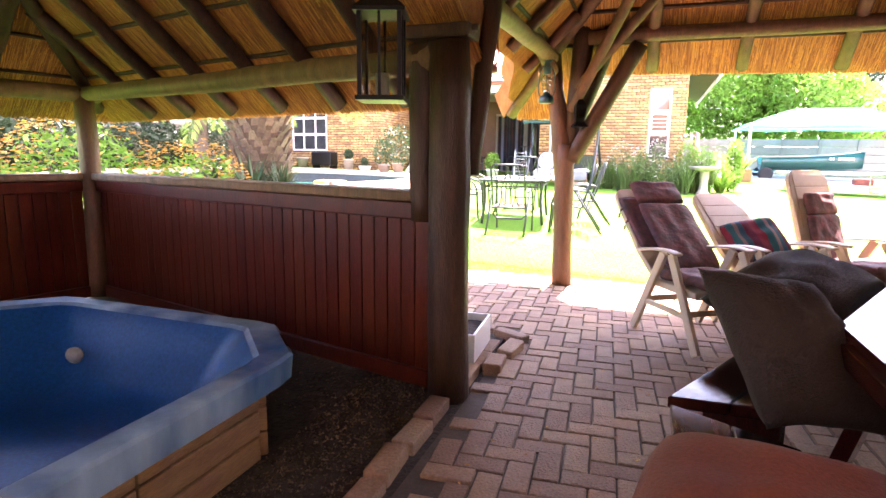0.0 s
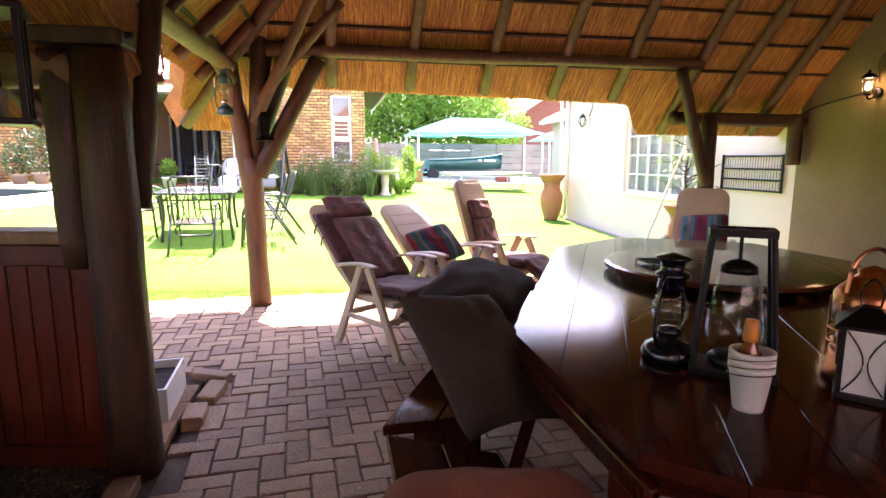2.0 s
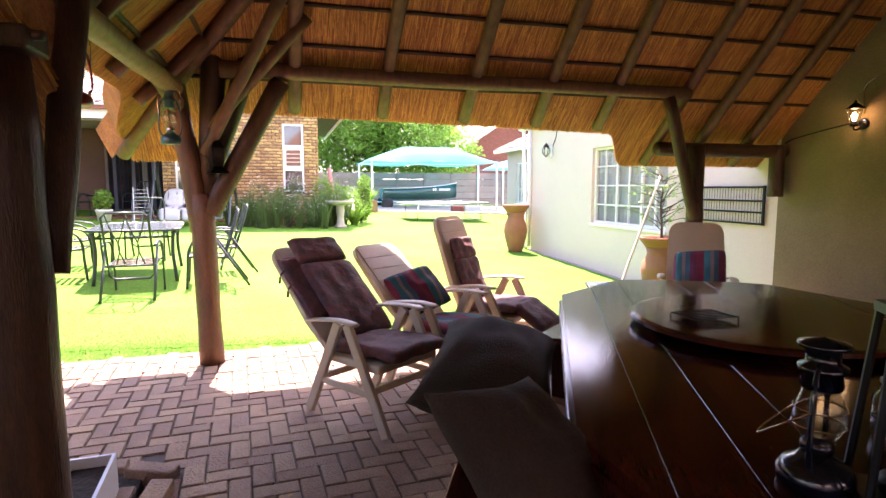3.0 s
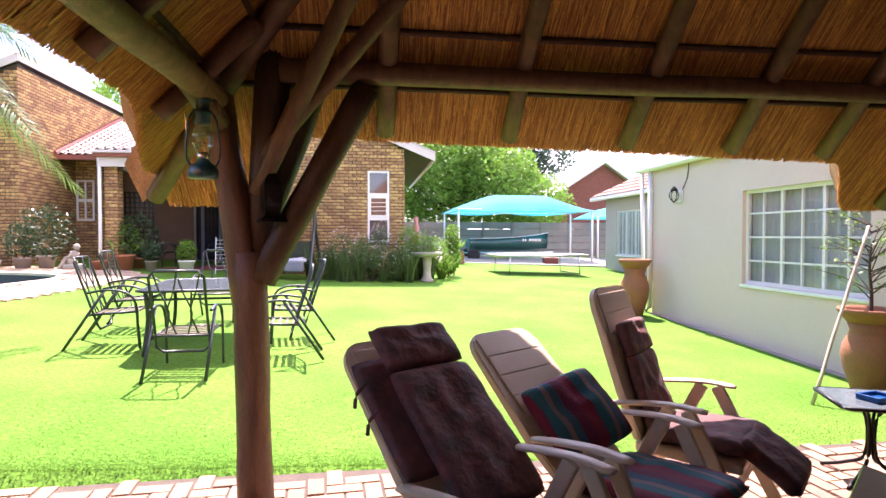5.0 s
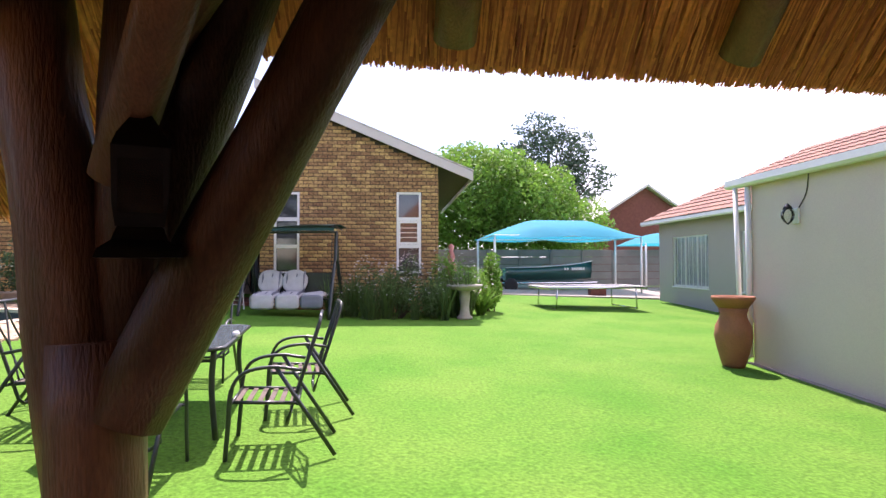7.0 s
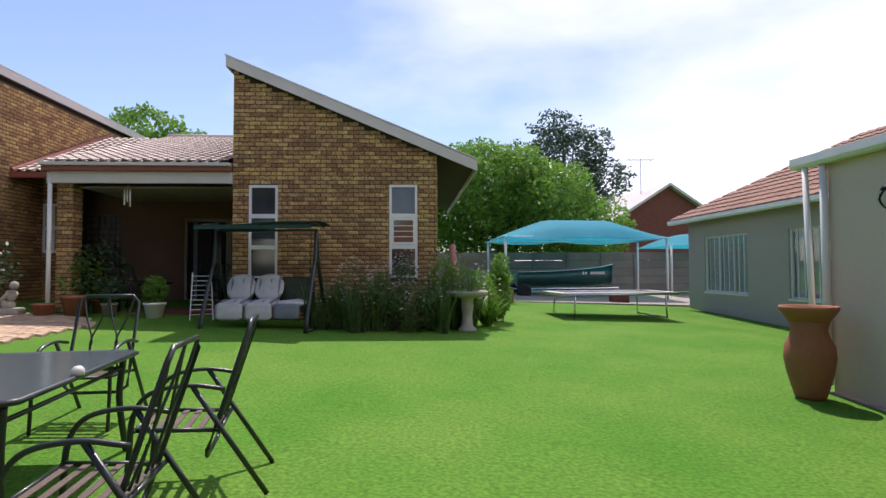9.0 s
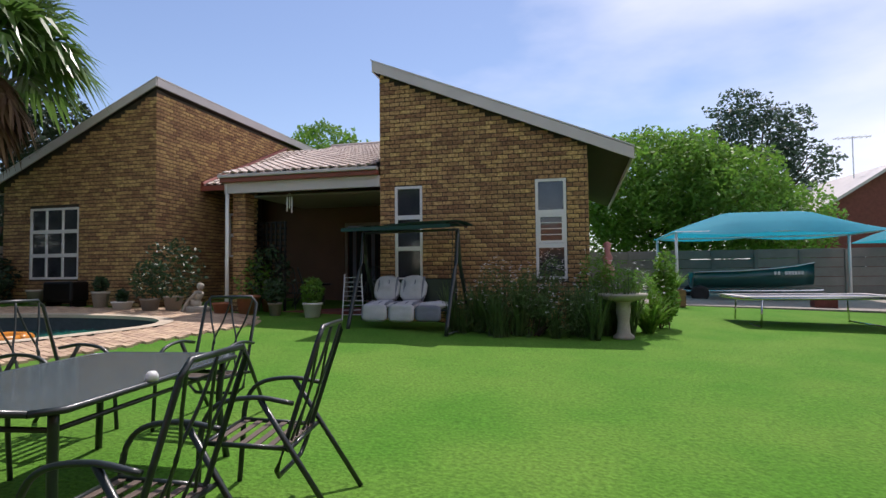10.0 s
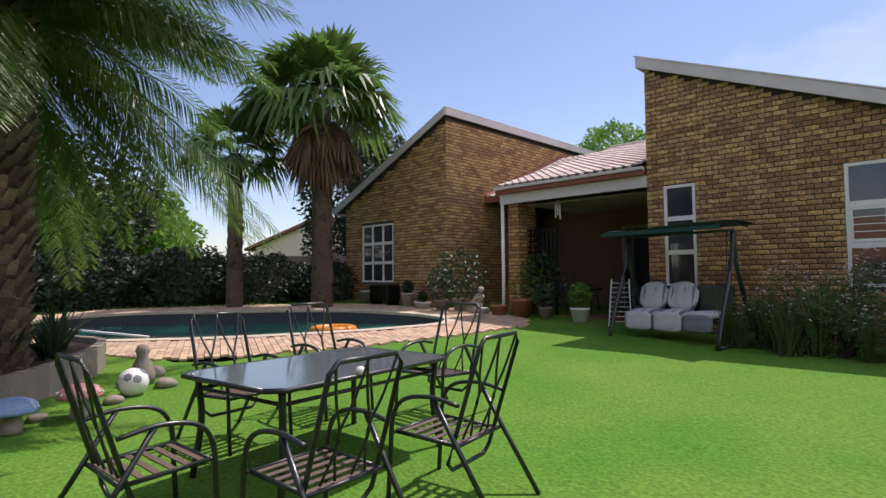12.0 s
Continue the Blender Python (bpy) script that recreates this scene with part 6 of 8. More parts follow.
# ==== garden ====
def leaf_cloud(rng, blobs, n, size, flat=0.5, gap=0.35, freq=0.9):
    """Small leaves scattered through overlapping ellipsoids, denser at the shell, with gaps."""
    vs, fs = [], []
    tot = sum(b[3] * b[4] * b[5] for b in blobs)
    for bx, by, bz, rx, ry, rz in blobs:
        for _ in range(int(n * rx * ry * rz / tot)):
            d = Vector((rng.gauss(0, 1), rng.gauss(0, 1), rng.gauss(0, 1))).normalized()
            r = 1 - abs(rng.gauss(0, 0.22))
            wob = 1 + 0.28 * noise.noise(Vector((d.x * 2.2 + bx, d.y * 2.2 + by, d.z * 2.2 + bz)))
            c = Vector((bx + d.x * rx * r * wob, by + d.y * ry * r * wob, bz + d.z * rz * r * wob))
            if noise.noise(c * freq + Vector((bx, by, 0))) < -gap:
                continue
            s = size * rng.uniform(0.6, 1.3)
            a = Vector((rng.uniform(-1, 1), rng.uniform(-1, 1), rng.uniform(-0.7, 0.7))).normalized()
            b = a.cross(Vector((rng.uniform(-1, 1), rng.uniform(-1, 1), rng.uniform(-1, 1)))).normalized()
            k = len(vs)
            vs += [c - a * s, c + b * s * flat, c + a * s, c - b * s * flat]
            fs.append((k, k + 1, k + 2, k + 3))
    return vs, fs


def tree(name, label, base, blobs, n, size, material, trunk=(0.22, 0.12), limbs=6, seed=1, gap=0.35):
    rng = random.Random(seed)
    t = thing(name, label, "tree", base)
    top = max(blobs, key=lambda b: b[5])
    bm = B()
    sweep(bm, smooth_path([(0, 0, -0.1), (0.05, 0.03, top[2] * 0.3), (0.0, 0.1, top[2] * 0.6), (top[0] * 0.5, top[1] * 0.5, top[2])], 4), [trunk[0] + (trunk[1] - trunk[0]) * i / 12 for i in range(13)], 9, wobble=0.2)
    part("trunk", bm, M["bark"], t, "", True)
    for i in range(limbs):
        b = blobs[i % len(blobs)]
        bm = B(); z0 = top[2] * rng.uniform(0.3, 0.6)
        e = Vector((b[0] + rng.uniform(-.5, .5) * b[3], b[1] + rng.uniform(-.5, .5) * b[4], b[2] + rng.uniform(0, 0.4) * b[5]))
        sweep(bm, smooth_path([(0, 0.05, z0), tuple(e * 0.45 + Vector((0, 0, z0 * 0.55))), tuple(e)], 4), [trunk[1] * (1 - 0.085 * q) for q in range(9)], 7)
        part("limb", bm, M["bark"], t, "", True)
    vs, fs = leaf_cloud(rng, blobs, n, size, 0.5, gap)
    c = raw("crown", vs, fs, material, t)
    return t


def bush(name, label, base, blobs, n, size, material, seed=1, flowers=None, nf=0, category="shrub", flat=0.4):
    rng = random.Random(seed)
    t = thing(name, label, category, base)
    vs, fs = leaf_cloud(rng, blobs, n, size, flat, 0.45, 2.0)
    raw("foliage", vs, fs, material, t)
    bm = B()
    for b in blobs:
        for q in range(4):
            sweep(bm, [(b[0] * 0.4 + rng.uniform(-.1, .1), b[1] * 0.4 + rng.uniform(-.1, .1), 0), (b[0] + rng.uniform(-.4, .4) * b[3], b[1] + rng.uniform(-.4, .4) * b[4], b[2] + rng.uniform(0, .7) * b[5])], [0.014, 0.006], 5)
    part("stems", bm, M["bark"], t)["kind"] = "stuff"
    if flowers:
        vs, fs = [], []
        for _ in range(nf):
            b = rng.choice(blobs)
            d = Vector((rng.gauss(0, 1), rng.gauss(0, 1), abs(rng.gauss(0, 1)))).normalized()
            c = Vector((b[0] + d.x * b[3] * 1.1, b[1] + d.y * b[4] * 1.1, b[2] + d.z * b[5] * 1.1 + rng.uniform(0, 0.14)))
            s = size * rng.uniform(0.45, 0.85)
            for q in range(4):
                a = q * math.pi / 2 + rng.uniform(0, 1)
                k = len(vs)
                u = Vector((math.cos(a), math.sin(a), rng.uniform(-.3, .5))) * s; w = Vector((-math.sin(a), math.cos(a), 0)) * s * 0.5
                vs += [c, c + u * 0.6 + w, c + u * 1.2, c + u * 0.6 - w]; fs.append((k, k + 1, k + 2, k + 3))
        raw("flowers", vs, fs, flowers, t)
    return t


def gz(x, y, dz=0.0):
    return (x, y, lawn_z(x, y) + dz)


# glass garden table and six slatted steel chairs
gt = thing("garden_table", "dark steel garden table with a frosted glass top", "table", pose(-2.2, 9.86, lawn_z(-2.2, 9.8), 0, 0, 7))
bm = B()
hw, hl_ = 0.56, 0.88
o = [(hw - 0.10, -hl_), (hw, -hl_ + 0.10), (hw, hl_ - 0.10), (hw - 0.1, hl_), (-hw + 0.1, hl_), (-hw, hl_ - 0.1), (-hw, -hl_ + 0.1), (-hw + 0.1, -hl_)]
prism(bm, [(x * 0.985, y * 0.985) for x, y in o], 0.727, 0.735); part("glass_top", bm, M["table_glass"], gt, "grey-green frosted glass top")
bm = B(); sweep(bm, [(x, y, 0.722) for x, y in o] + [(o[0][0], o[0][1], 0.722)], 0.017, 8); part("rim", bm, M["iron"], gt, "", True)
for sx in (-1, 1):
    for sy in (-1, 1):
        bm = B(); sweep(bm, smooth_path([(sx * 0.48, sy * 0.76, 0.71), (sx * 0.46, sy * 0.74, 0.4), (sx * 0.50, sy * 0.78, 0.0)], 4), 0.024, 8); part("leg", bm, M["iron"], gt, "", True)
for sy in (-1, 1):
    bm = B(); sweep(bm, [(-0.47, sy * 0.75, 0.62), (0.47, sy * 0.75, 0.62)], 0.014, 8); part("stretcher", bm, M["iron"], gt, "", True)
for sx in (-1, 1):
    bm = B(); sweep(bm, [(sx * 0.47, -0.75, 0.62), (sx * 0.47, 0.75, 0.62)], 0.014, 8); part("stretcher", bm, M["iron"], gt, "", True)
cv = thing("tap_cover", "small white cap lying on the glass table", "cap", pose(-1.62, 9.75, lawn_z(-2.2, 9.8) + 0.736))
bm = B(); lathe(bm, [(0.035, 0.0), (0.035, 0.03), (0.02, 0.05), (0.0, 0.052)], 14); part("body", bm, M["bucket"], cv, "", True)

gc = thing("garden_chair", "dark green-black steel garden armchair with slatted seat", "chair", pose(-1.98, 8.47, lawn_z(-2.06, 8.4), 0, 0, 182) @ Matrix.Scale(1.02, 4), "chairs round the glass table")
CW = 0.245
for s in (-1, 1):
    x = s * (CW + 0.035)
    bm = B(); sweep(bm, smooth_path([(x, 0.20, 0.63), (x, 0.0, 0.66), (x, -0.2, 0.625), (x, -0.29, 0.50), (x, -0.31, 0.25), (x, -0.33, 0.0)], 5), 0.017, 8, 0.8); part("arm", bm, M["iron"], gc, "", True)
    bm = B(); sweep(bm, [(x, 0.02, 0.655), (x, 0.22, 0.34), (x, 0.44, 0.0)], 0.016, 8); part("rear_leg", bm, M["iron"], gc, "", True)
    bm = B(); sweep(bm, [(s * CW, -0.29, 0.41), (s * CW, 0.17, 0.385)], 0.014, 8); part("seat_rail", bm, M["iron"], gc, "", True)
bm = B()
loop = [(-CW + 0.05, 0.335, 1.02), (CW - 0.05, 0.335, 1.02), (CW, 0.325, 0.965), (CW, 0.15, 0.42), (CW, 0.10, 0.27), (CW - 0.06, 0.09, 0.22), (-CW + 0.06, 0.09, 0.22), (-CW, 0.10, 0.27), (-CW, 0.15, 0.42), (-CW, 0.325, 0.965), (-CW + 0.05, 0.335, 1.02)]
sweep(bm, loop, 0.014, 8); part("back_frame", bm, M["iron"], gc, "", True)
for q, x in enumerate((-0.15, -0.055, 0.055, 0.15)):
    s = 1 if x > 0 else -1
    bow = 0.06 * s * (1 if abs(x) > 0.1 else -1)
    bm = B(); sweep(bm, smooth_path([(x + bow, 0.332, 1.015), (x + bow * 0.2, 0.28, 0.82), (x - bow * 0.9, 0.22, 0.62), (x, 0.145, 0.40)], 5), 0.008, 6); part("back_slat", bm, M["iron"], gc, "", True)
for i in range(6):
    y = -0.26 + i * 0.078
    bm = B(); box(bm, -CW, y - 0.019, 0.402 - 0.004 * i, CW, y + 0.019, 0.410 - 0.004 * i, None, 0.002); part("seat_slat", bm, M["seat_brown"], gc)
for y, z in ((-0.29, 0.41), (0.17, 0.385)):
    bm = B(); sweep(bm, [(-CW - 0.03, y, z), (CW + 0.03, y, z)], 0.012, 8); part("cross_bar", bm, M["iron"], gc, "", True)
for x, y, r, lb in ((-1.13, 9.13, -84, ""), (-1.08, 10.12, -80, ""), (-3.14, 9.62, 97, ""), (-3.32, 10.65, 94, ""), (-2.42, 11.35, 4, "")):
    copy_thing(gc, pose(x, y, lawn_z(x, y), 0, 0, r) @ Matrix.Scale(1.01, 4))

# pool: coping, tiled band, water, float ring, pole
POOL = [(-9.9, 10.2), (-8.7, 11.7), (-7.8, 13.3), (-7.2, 14.8), (-7.0, 16.0), (-7.6, 16.7), (-9.0, 16.7), (-10.8, 16.0), (-12.6, 14.2), (-14.2, 11.9), (-14.0, 10.0), (-12.2, 9.3)]
POOL = [(p.x, p.y) for p in smooth_path([(x, y, 0) for x, y in POOL + POOL[:1]], 5)][:-1]


def inside(x, y, poly):
    c = False
    for (xa, ya), (xb, yb) in zip(poly, poly[1:] + poly[:1]):
        if (ya > y) != (yb > y) and x < (xb - xa) * (y - ya) / (yb - ya) + xa:
            c = not c
    return c


def ring_out(poly, d):
    out = []
    n = len(poly)
    for i in range(n):
        a, b = Vector(poly[i - 1]), Vector(poly[(i + 1) % n])
        t = (b - a).normalized()
        out.append((poly[i][0] + t.y * d, poly[i][1] - t.x * d))
    return out


for v in ground.data.vertices:
    if inside(v.co.x, v.co.y, ring_out(POOL, 0.15)):
        v.co.z = lawn_z(v.co.x, v.co.y) - 1.1
WZ = 0.40
rr = [[(x, y, lawn_z(x, y) + 0.045) for x, y in ring_out(POOL, 0.22)], [(x, y, lawn_z(x, y) + 0.045) for x, y in ring_out(POOL, -0.04)], [(x, y, lawn_z(x, y) - 0.02) for x, y in ring_out(POOL, -0.03)]]
n = len(POOL)
vs = [p for r in rr for p in r]
fs = [(k * n + i, k * n + (i + 1) % n, (k + 1) * n + (i + 1) % n, (k + 1) * n + i) for k in range(2) for i in range(n)]
tagged(raw("pool_coping", vs, fs, M["pool_edge"]), "pale coping round the swimming pool", "coping", "", "structure")
vs = [(x, y, lawn_z(x, y) + 0.0) for x, y in POOL] + [(x, y, -0.6) for x, y in POOL]
tagged(raw("pool_wall", vs, [(i, n + i, n + (i + 1) % n, (i + 1) % n) for i in range(n)], M["pool_dark"]), "dark tiled band above the pool water", "pool", "", "structure")
bm = B(); bm.faces.new([bm.verts.new((x, y, WZ)) for x, y in POOL])
structure("water", bm, M["water"], "still green-blue pool water", "water")
fr = thing("pool_float", "yellow inflatable ring floating on the pool", "float", pose(-8.9, 14.6, WZ + 0.03))
bm = B(); sweep(bm, [(0.42 * math.cos(k * 0.2618), 0.42 * math.sin(k * 0.2618), 0) for k in range(25)], 0.10, 12); part("ring", bm, M["yellow_cap"], fr, "", True)
pp = thing("pool_pole", "white pool brush pole lying across the pool edge", "pole", None)
bm = B(); sweep(bm, [(-11.6, 9.95, 0.66), (-9.35, 10.95, 0.55)], 0.025, 8); part("tube", bm, M["white"], pp, "", True)

# planter bed with strap-leaved plants, toadstools and garden figures
pw = thing("planter_wall", "low dark curved retaining wall of the flower bed", "wall", None, "", "structure")
arc = smooth_path([(-5.0, 7.0, 0), (-5.25, 7.8, 0), (-5.75, 8.5, 0), (-6.5, 9.2, 0), (-7.6, 9.75, 0), (-8.4, 9.5, 0)], 5)
for a, b in zip(arc, arc[1:]):
    d = b - a; z = lawn_z(a.x, a.y)
    bm = B(); box(bm, -0.01, -0.06, -0.2, d.length + 0.01, 0.06, 0.36, pose(a.x, a.y, z, 0, 0, math.degrees(math.atan2(d.y, d.x))), 0.01); part("block", bm, M["concrete"], pw)
bm = B(); bm.faces.new([bm.verts.new((p.x, p.y, lawn_z(p.x, p.y) + 0.28)) for p in arc] + [bm.verts.new((-8.6, 7.6, 0.6)), bm.verts.new((-7.5, 6.6, 0.5))])
structure("bed_soil", bm, M["soil"], "dark soil of the raised flower bed", "soil")


def strap_plant(label, base, n, L, seed, material="leaf_dark", spread=1.0, thin=1.0):
    rng = random.Random(seed)
    t = thing("agapanthus", label, "plant", base)
    vs, fs = [], []
    for i in range(n):
        a = rng.uniform(0, 6.28); ln = L * rng.uniform(0.6, 1.15); w = 0.017 * rng.uniform(0.7, 1.3) * L / 0.6 * thin
        out = rng.uniform(0.25, 0.8) * spread
        p = [Vector((rng.uniform(-.08, .08), rng.uniform(-.08, .08), 0))]
        for q in range(1, 6):
            s = q / 5
            p.append(p[0] + Vector((math.cos(a) * ln * out * s, math.sin(a) * ln * out * s, ln * (s * 1.05 - out * 0.75 * s * s))))
        side = Vector((-math.sin(a), math.cos(a), 0))
        k = len(vs)
        for q, pt_ in enumerate(p):
            ww = w * (1 - (q / 5) ** 2 * 0.95)
            vs += [pt_ - side * ww, pt_ + side * ww]
        fs += [(k + 2 * q, k + 2 * q + 1, k + 2 * q + 3, k + 2 * q + 2) for q in range(5)]
    raw("leaves", vs, fs, M[material], t)
    return t


for i, (x, y, L) in enumerate(((-5.7, 7.8, 0.8), (-6.2, 8.4, 0.8), (-6.9, 9.0, 0.75), (-7.5, 9.2, 0.8), (-6.8, 8.3, 0.9), (-6.0, 7.4, 0.9), (-7.6, 8.4, 0.9))):
    strap_plant("clump of dark green strap leaves in the flower bed", (x, y, lawn_z(x, y) + 0.26), 60, L, 20 + i)
strap_plant("low clump of strap leaves outside the hot tub window", (-5.9, 6.3, 0.1), 70, 0.95, 41, "leaf")
strap_plant("low clump of strap leaves outside the hot tub window", (-4.9, 6.9, 0.15), 60, 0.8, 42, "leaf")


def toadstool(label, x, y, cap, h=0.2, r=0.19):
    t = thing("toadstool", label, "ornament", gz(x, y), "garden toadstools")
    bm = B(); lathe(bm, [(0.09, 0.0), (0.085, 0.05), (0.07, h), (0.0, h)], 18); part("stem", bm, M["stone"], t, "", True)
    bm = B(); lathe(bm, [(0.05, h - 0.02), (r, h), (r * 0.99, h + 0.03), (r * 0.8, h + 0.085), (r * 0.45, h + 0.12), (0.0, h + 0.135)], 24); part("cap", bm, cap, t, "", True)
    rng = random.Random(int(r * 1000))
    for k in range(16):
        a, e = rng.uniform(0, 6.28), rng.uniform(0.15, 0.85)
        rr_ = r * (1 - e ** 2.2 * 0.9); zz = h + 0.03 + 0.098 * e
        bm = B(); lathe(bm, [(0.014, 0), (0.010, 0.008), (0.0, 0.011)], 8, pose(rr_ * math.cos(a) * 0.97, rr_ * math.sin(a) * 0.97, zz, 0, 60 * (1 - e), math.degrees(a))); part("spot", bm, M["white"], t)
    return t


toadstool("pale blue painted concrete toadstool on the lawn edge", -4.78, 8.32, M["blue_paint"], 0.18, 0.21)
toadstool("pink painted concrete toadstool with white spots", -4.85, 8.86, M["pink_paint"], 0.2, 0.2)
bl_ = thing("spotted_ball", "white round ornament with grey patches beside the bed", "ornament", gz(-5.42, 9.50, 0.14))
bm = B(); bmesh.ops.create_icosphere(bm, subdivisions=3, radius=0.16); part("body", bm, M["white"], bl_, "", True)
for a, e in ((0, 20), (60, 50), (140, 10), (200, 40), (270, -10), (320, 30), (100, 75)):
    bm = B(); lathe(bm, [(0.05, 0.150), (0.045, 0.158), (0.0, 0.1635)], 6, pose(0, 0, 0, 0, 90 - e, a)); part("patch", bm, M["stripe_dark"], bl_)
gn = thing("garden_figure", "small dark weathered garden ornament by the flower bed", "statue", gz(-5.9, 9.75, 0))
bm = B(); lathe(bm, [(0.13, 0.0), (0.14, 0.12), (0.10, 0.25), (0.06, 0.33), (0.08, 0.40), (0.06, 0.46), (0.0, 0.48)], 16); part("body", bm, M["concrete"], gn, "", True)
for x, y, s in ((-5.55, 9.9, 0.13), (-5.2, 9.25, 0.1), (-6.3, 10.0, 0.15), (-5.05, 8.55, 0.09)):
    bm = B(); bmesh.ops.create_icosphere(bm, subdivisions=2, radius=s)
    for v in bm.verts:
        v.co *= 1 + 0.3 * noise.noise(v.co * 9 + Vector((x, y, 0))); v.co.z *= 0.6
    rk_ = part("edging_rock", bm, M["concrete"], None, "", True); rk_.location = gz(x, y, s * 0.25)
    tagged(rk_, "rough brown rock edging the flower bed", "rock", "edging rocks")


# palms
def fan_palm(label, base, h, r_trunk, crown_r, n, seed, skirt=True, lean=(0, 0)):
    rng = random.Random(seed)
    t = thing("fan_palm", label, "palm", base)
    bm = B()
    prof_ = [(r_trunk * 1.35, -0.1)] + [(r_trunk * (1.12 - 0.2 * i / 22 + (0.08 if i % 2 else -0.03)), 0.1 + h * i / 22) for i in range(23)]
    lathe(bm, prof_, 14)
    part("trunk", bm, M["bark"], t, "", True)
    vs, fs = [], []
    for i in range(int(h * 26)):
        z = rng.uniform(0.1, h); a = rng.uniform(0, 6.28); w = 0.07
        c = Vector((math.cos(a), math.sin(a), 0)); sd = Vector((-math.sin(a), math.cos(a), 0))
        p = c * r_trunk * 1.0 + Vector((0, 0, z)); k = len(vs)
        vs += [p - sd * w, p + sd * w, p + c * 0.10 + Vector((0, 0, 0.17))]; fs.append((k, k + 1, k + 2))
    raw("leaf_bases", vs, fs, M["bark"], t)

    def fan(dv, L, stem, droop, store):
        vs, fs = store
        dv = dv.normalized()
        side = dv.cross(Vector((0, 0, 1))).normalized()
        nrm = side.cross(dv).normalized()
        o = Vector((0, 0, h)) + dv * stem
        k = len(vs)
        s0 = Vector((0, 0, h)) + dv * 0.1
        vs += [s0 - side * 0.02, s0 + side * 0.02, o + side * 0.012, o - side * 0.012]; fs.append((k, k + 1, k + 2, k + 3))
        m = 28
        for i in range(m):
            a = radians(-100 + 200 * i / (m - 1))
            d = dv * math.cos(a) + side * math.sin(a) + nrm * rng.uniform(-0.12, 0.12)
            ln = L * (0.72 + 0.28 * math.cos(a)) * rng.uniform(0.9, 1.1)
            w = d.cross(nrm).normalized() * ln * 0.05
            mid = o + d * ln * 0.6 - Vector((0, 0, droop * ln * 0.15)); tip = o + d * ln * 0.92 - Vector((0, 0, droop * ln * rng.uniform(0.35, 0.75)))
            k = len(vs)
            vs += [o, mid - w, mid + w, tip]; fs += [(k, k + 1, k + 2), (k + 1, k + 3, k + 2)]
    green, dead = ([], []), ([], [])
    for i in range(n):
        el = math.asin(rng.uniform(-0.12, 0.98)); a = i * 2.39996 + rng.uniform(-.2, .2)
        d = Vector((math.cos(a) * math.cos(el), math.sin(a) * math.cos(el), math.sin(el)))
        fan(d, crown_r * 0.62, crown_r * 0.5, 0.3 + 0.9 * (1 - math.sin(el)), green)
    raw("fronds", *green, M["palm"], t)
    if skirt:
        for i in range(int(n * 0.9)):
            el = radians(rng.uniform(-80, -42)); a = i * 2.39996
            d = Vector((math.cos(a) * math.cos(el), math.sin(a) * math.cos(el), math.sin(el)))
            fan(d, crown_r * 0.42, crown_r * rng.uniform(0.15, 0.45), 1.0, dead)
        sk = raw("dead_skirt", *dead, M["palm_dead"], t); sk["label"] = "hanging skirt of dry brown fronds"
    return t


fan_palm("tall fan palm with a skirt of dead fronds by the pool", gz(-11.84, 16.27), 5.5, 0.26, 2.5, 46, 3)
fan_palm("fan palm with a bare ringed trunk by the pool", gz(-13.71, 14.63), 4.25, 0.2, 1.7, 26, 4, False)

fp = thing("feather_palm", "huge feather palm with a thick trunk of cut leaf bases", "palm", (-6.38, 8.2, 1.05))
bm = B(); lathe(bm, [(0.52, -0.9), (0.46, 0.3), (0.42, 1.2), (0.42, 2.2), (0.46, 3.0), (0.40, 3.5), (0.1, 3.8)], 20); part("trunk", bm, M["bark"], fp, "", True)
vs, fs = [], []
for i in range(34):
    for j in range(13):
        a = 2 * math.pi * (j + 0.5 * (i % 2)) / 13 + i * 0.06; z = -0.7 + i * 0.125
        c = Vector((math.cos(a), math.sin(a), 0)); sd = Vector((-math.sin(a), math.cos(a), 0)); p = c * 0.42 + Vector((0, 0, z)); k = len(vs)
        tip = p + c * random.uniform(0.10, 0.17) + Vector((0, 0, random.uniform(0.16, 0.26)))
        vs += [p - sd * 0.085, p + sd * 0.085, tip + sd * 0.045, tip - sd * 0.045, p + Vector((0, 0, 0.2))]
        fs += [(k, k + 1, k + 2, k + 3), (k + 3, k + 2, k + 4), (k, k + 3, k + 4), (k + 1, k + 4, k + 2)]
raw("leaf_bases", vs, fs, M["palm_bases"], fp)
rng = random.Random(12)
lv, lf, sv = [], [], B()
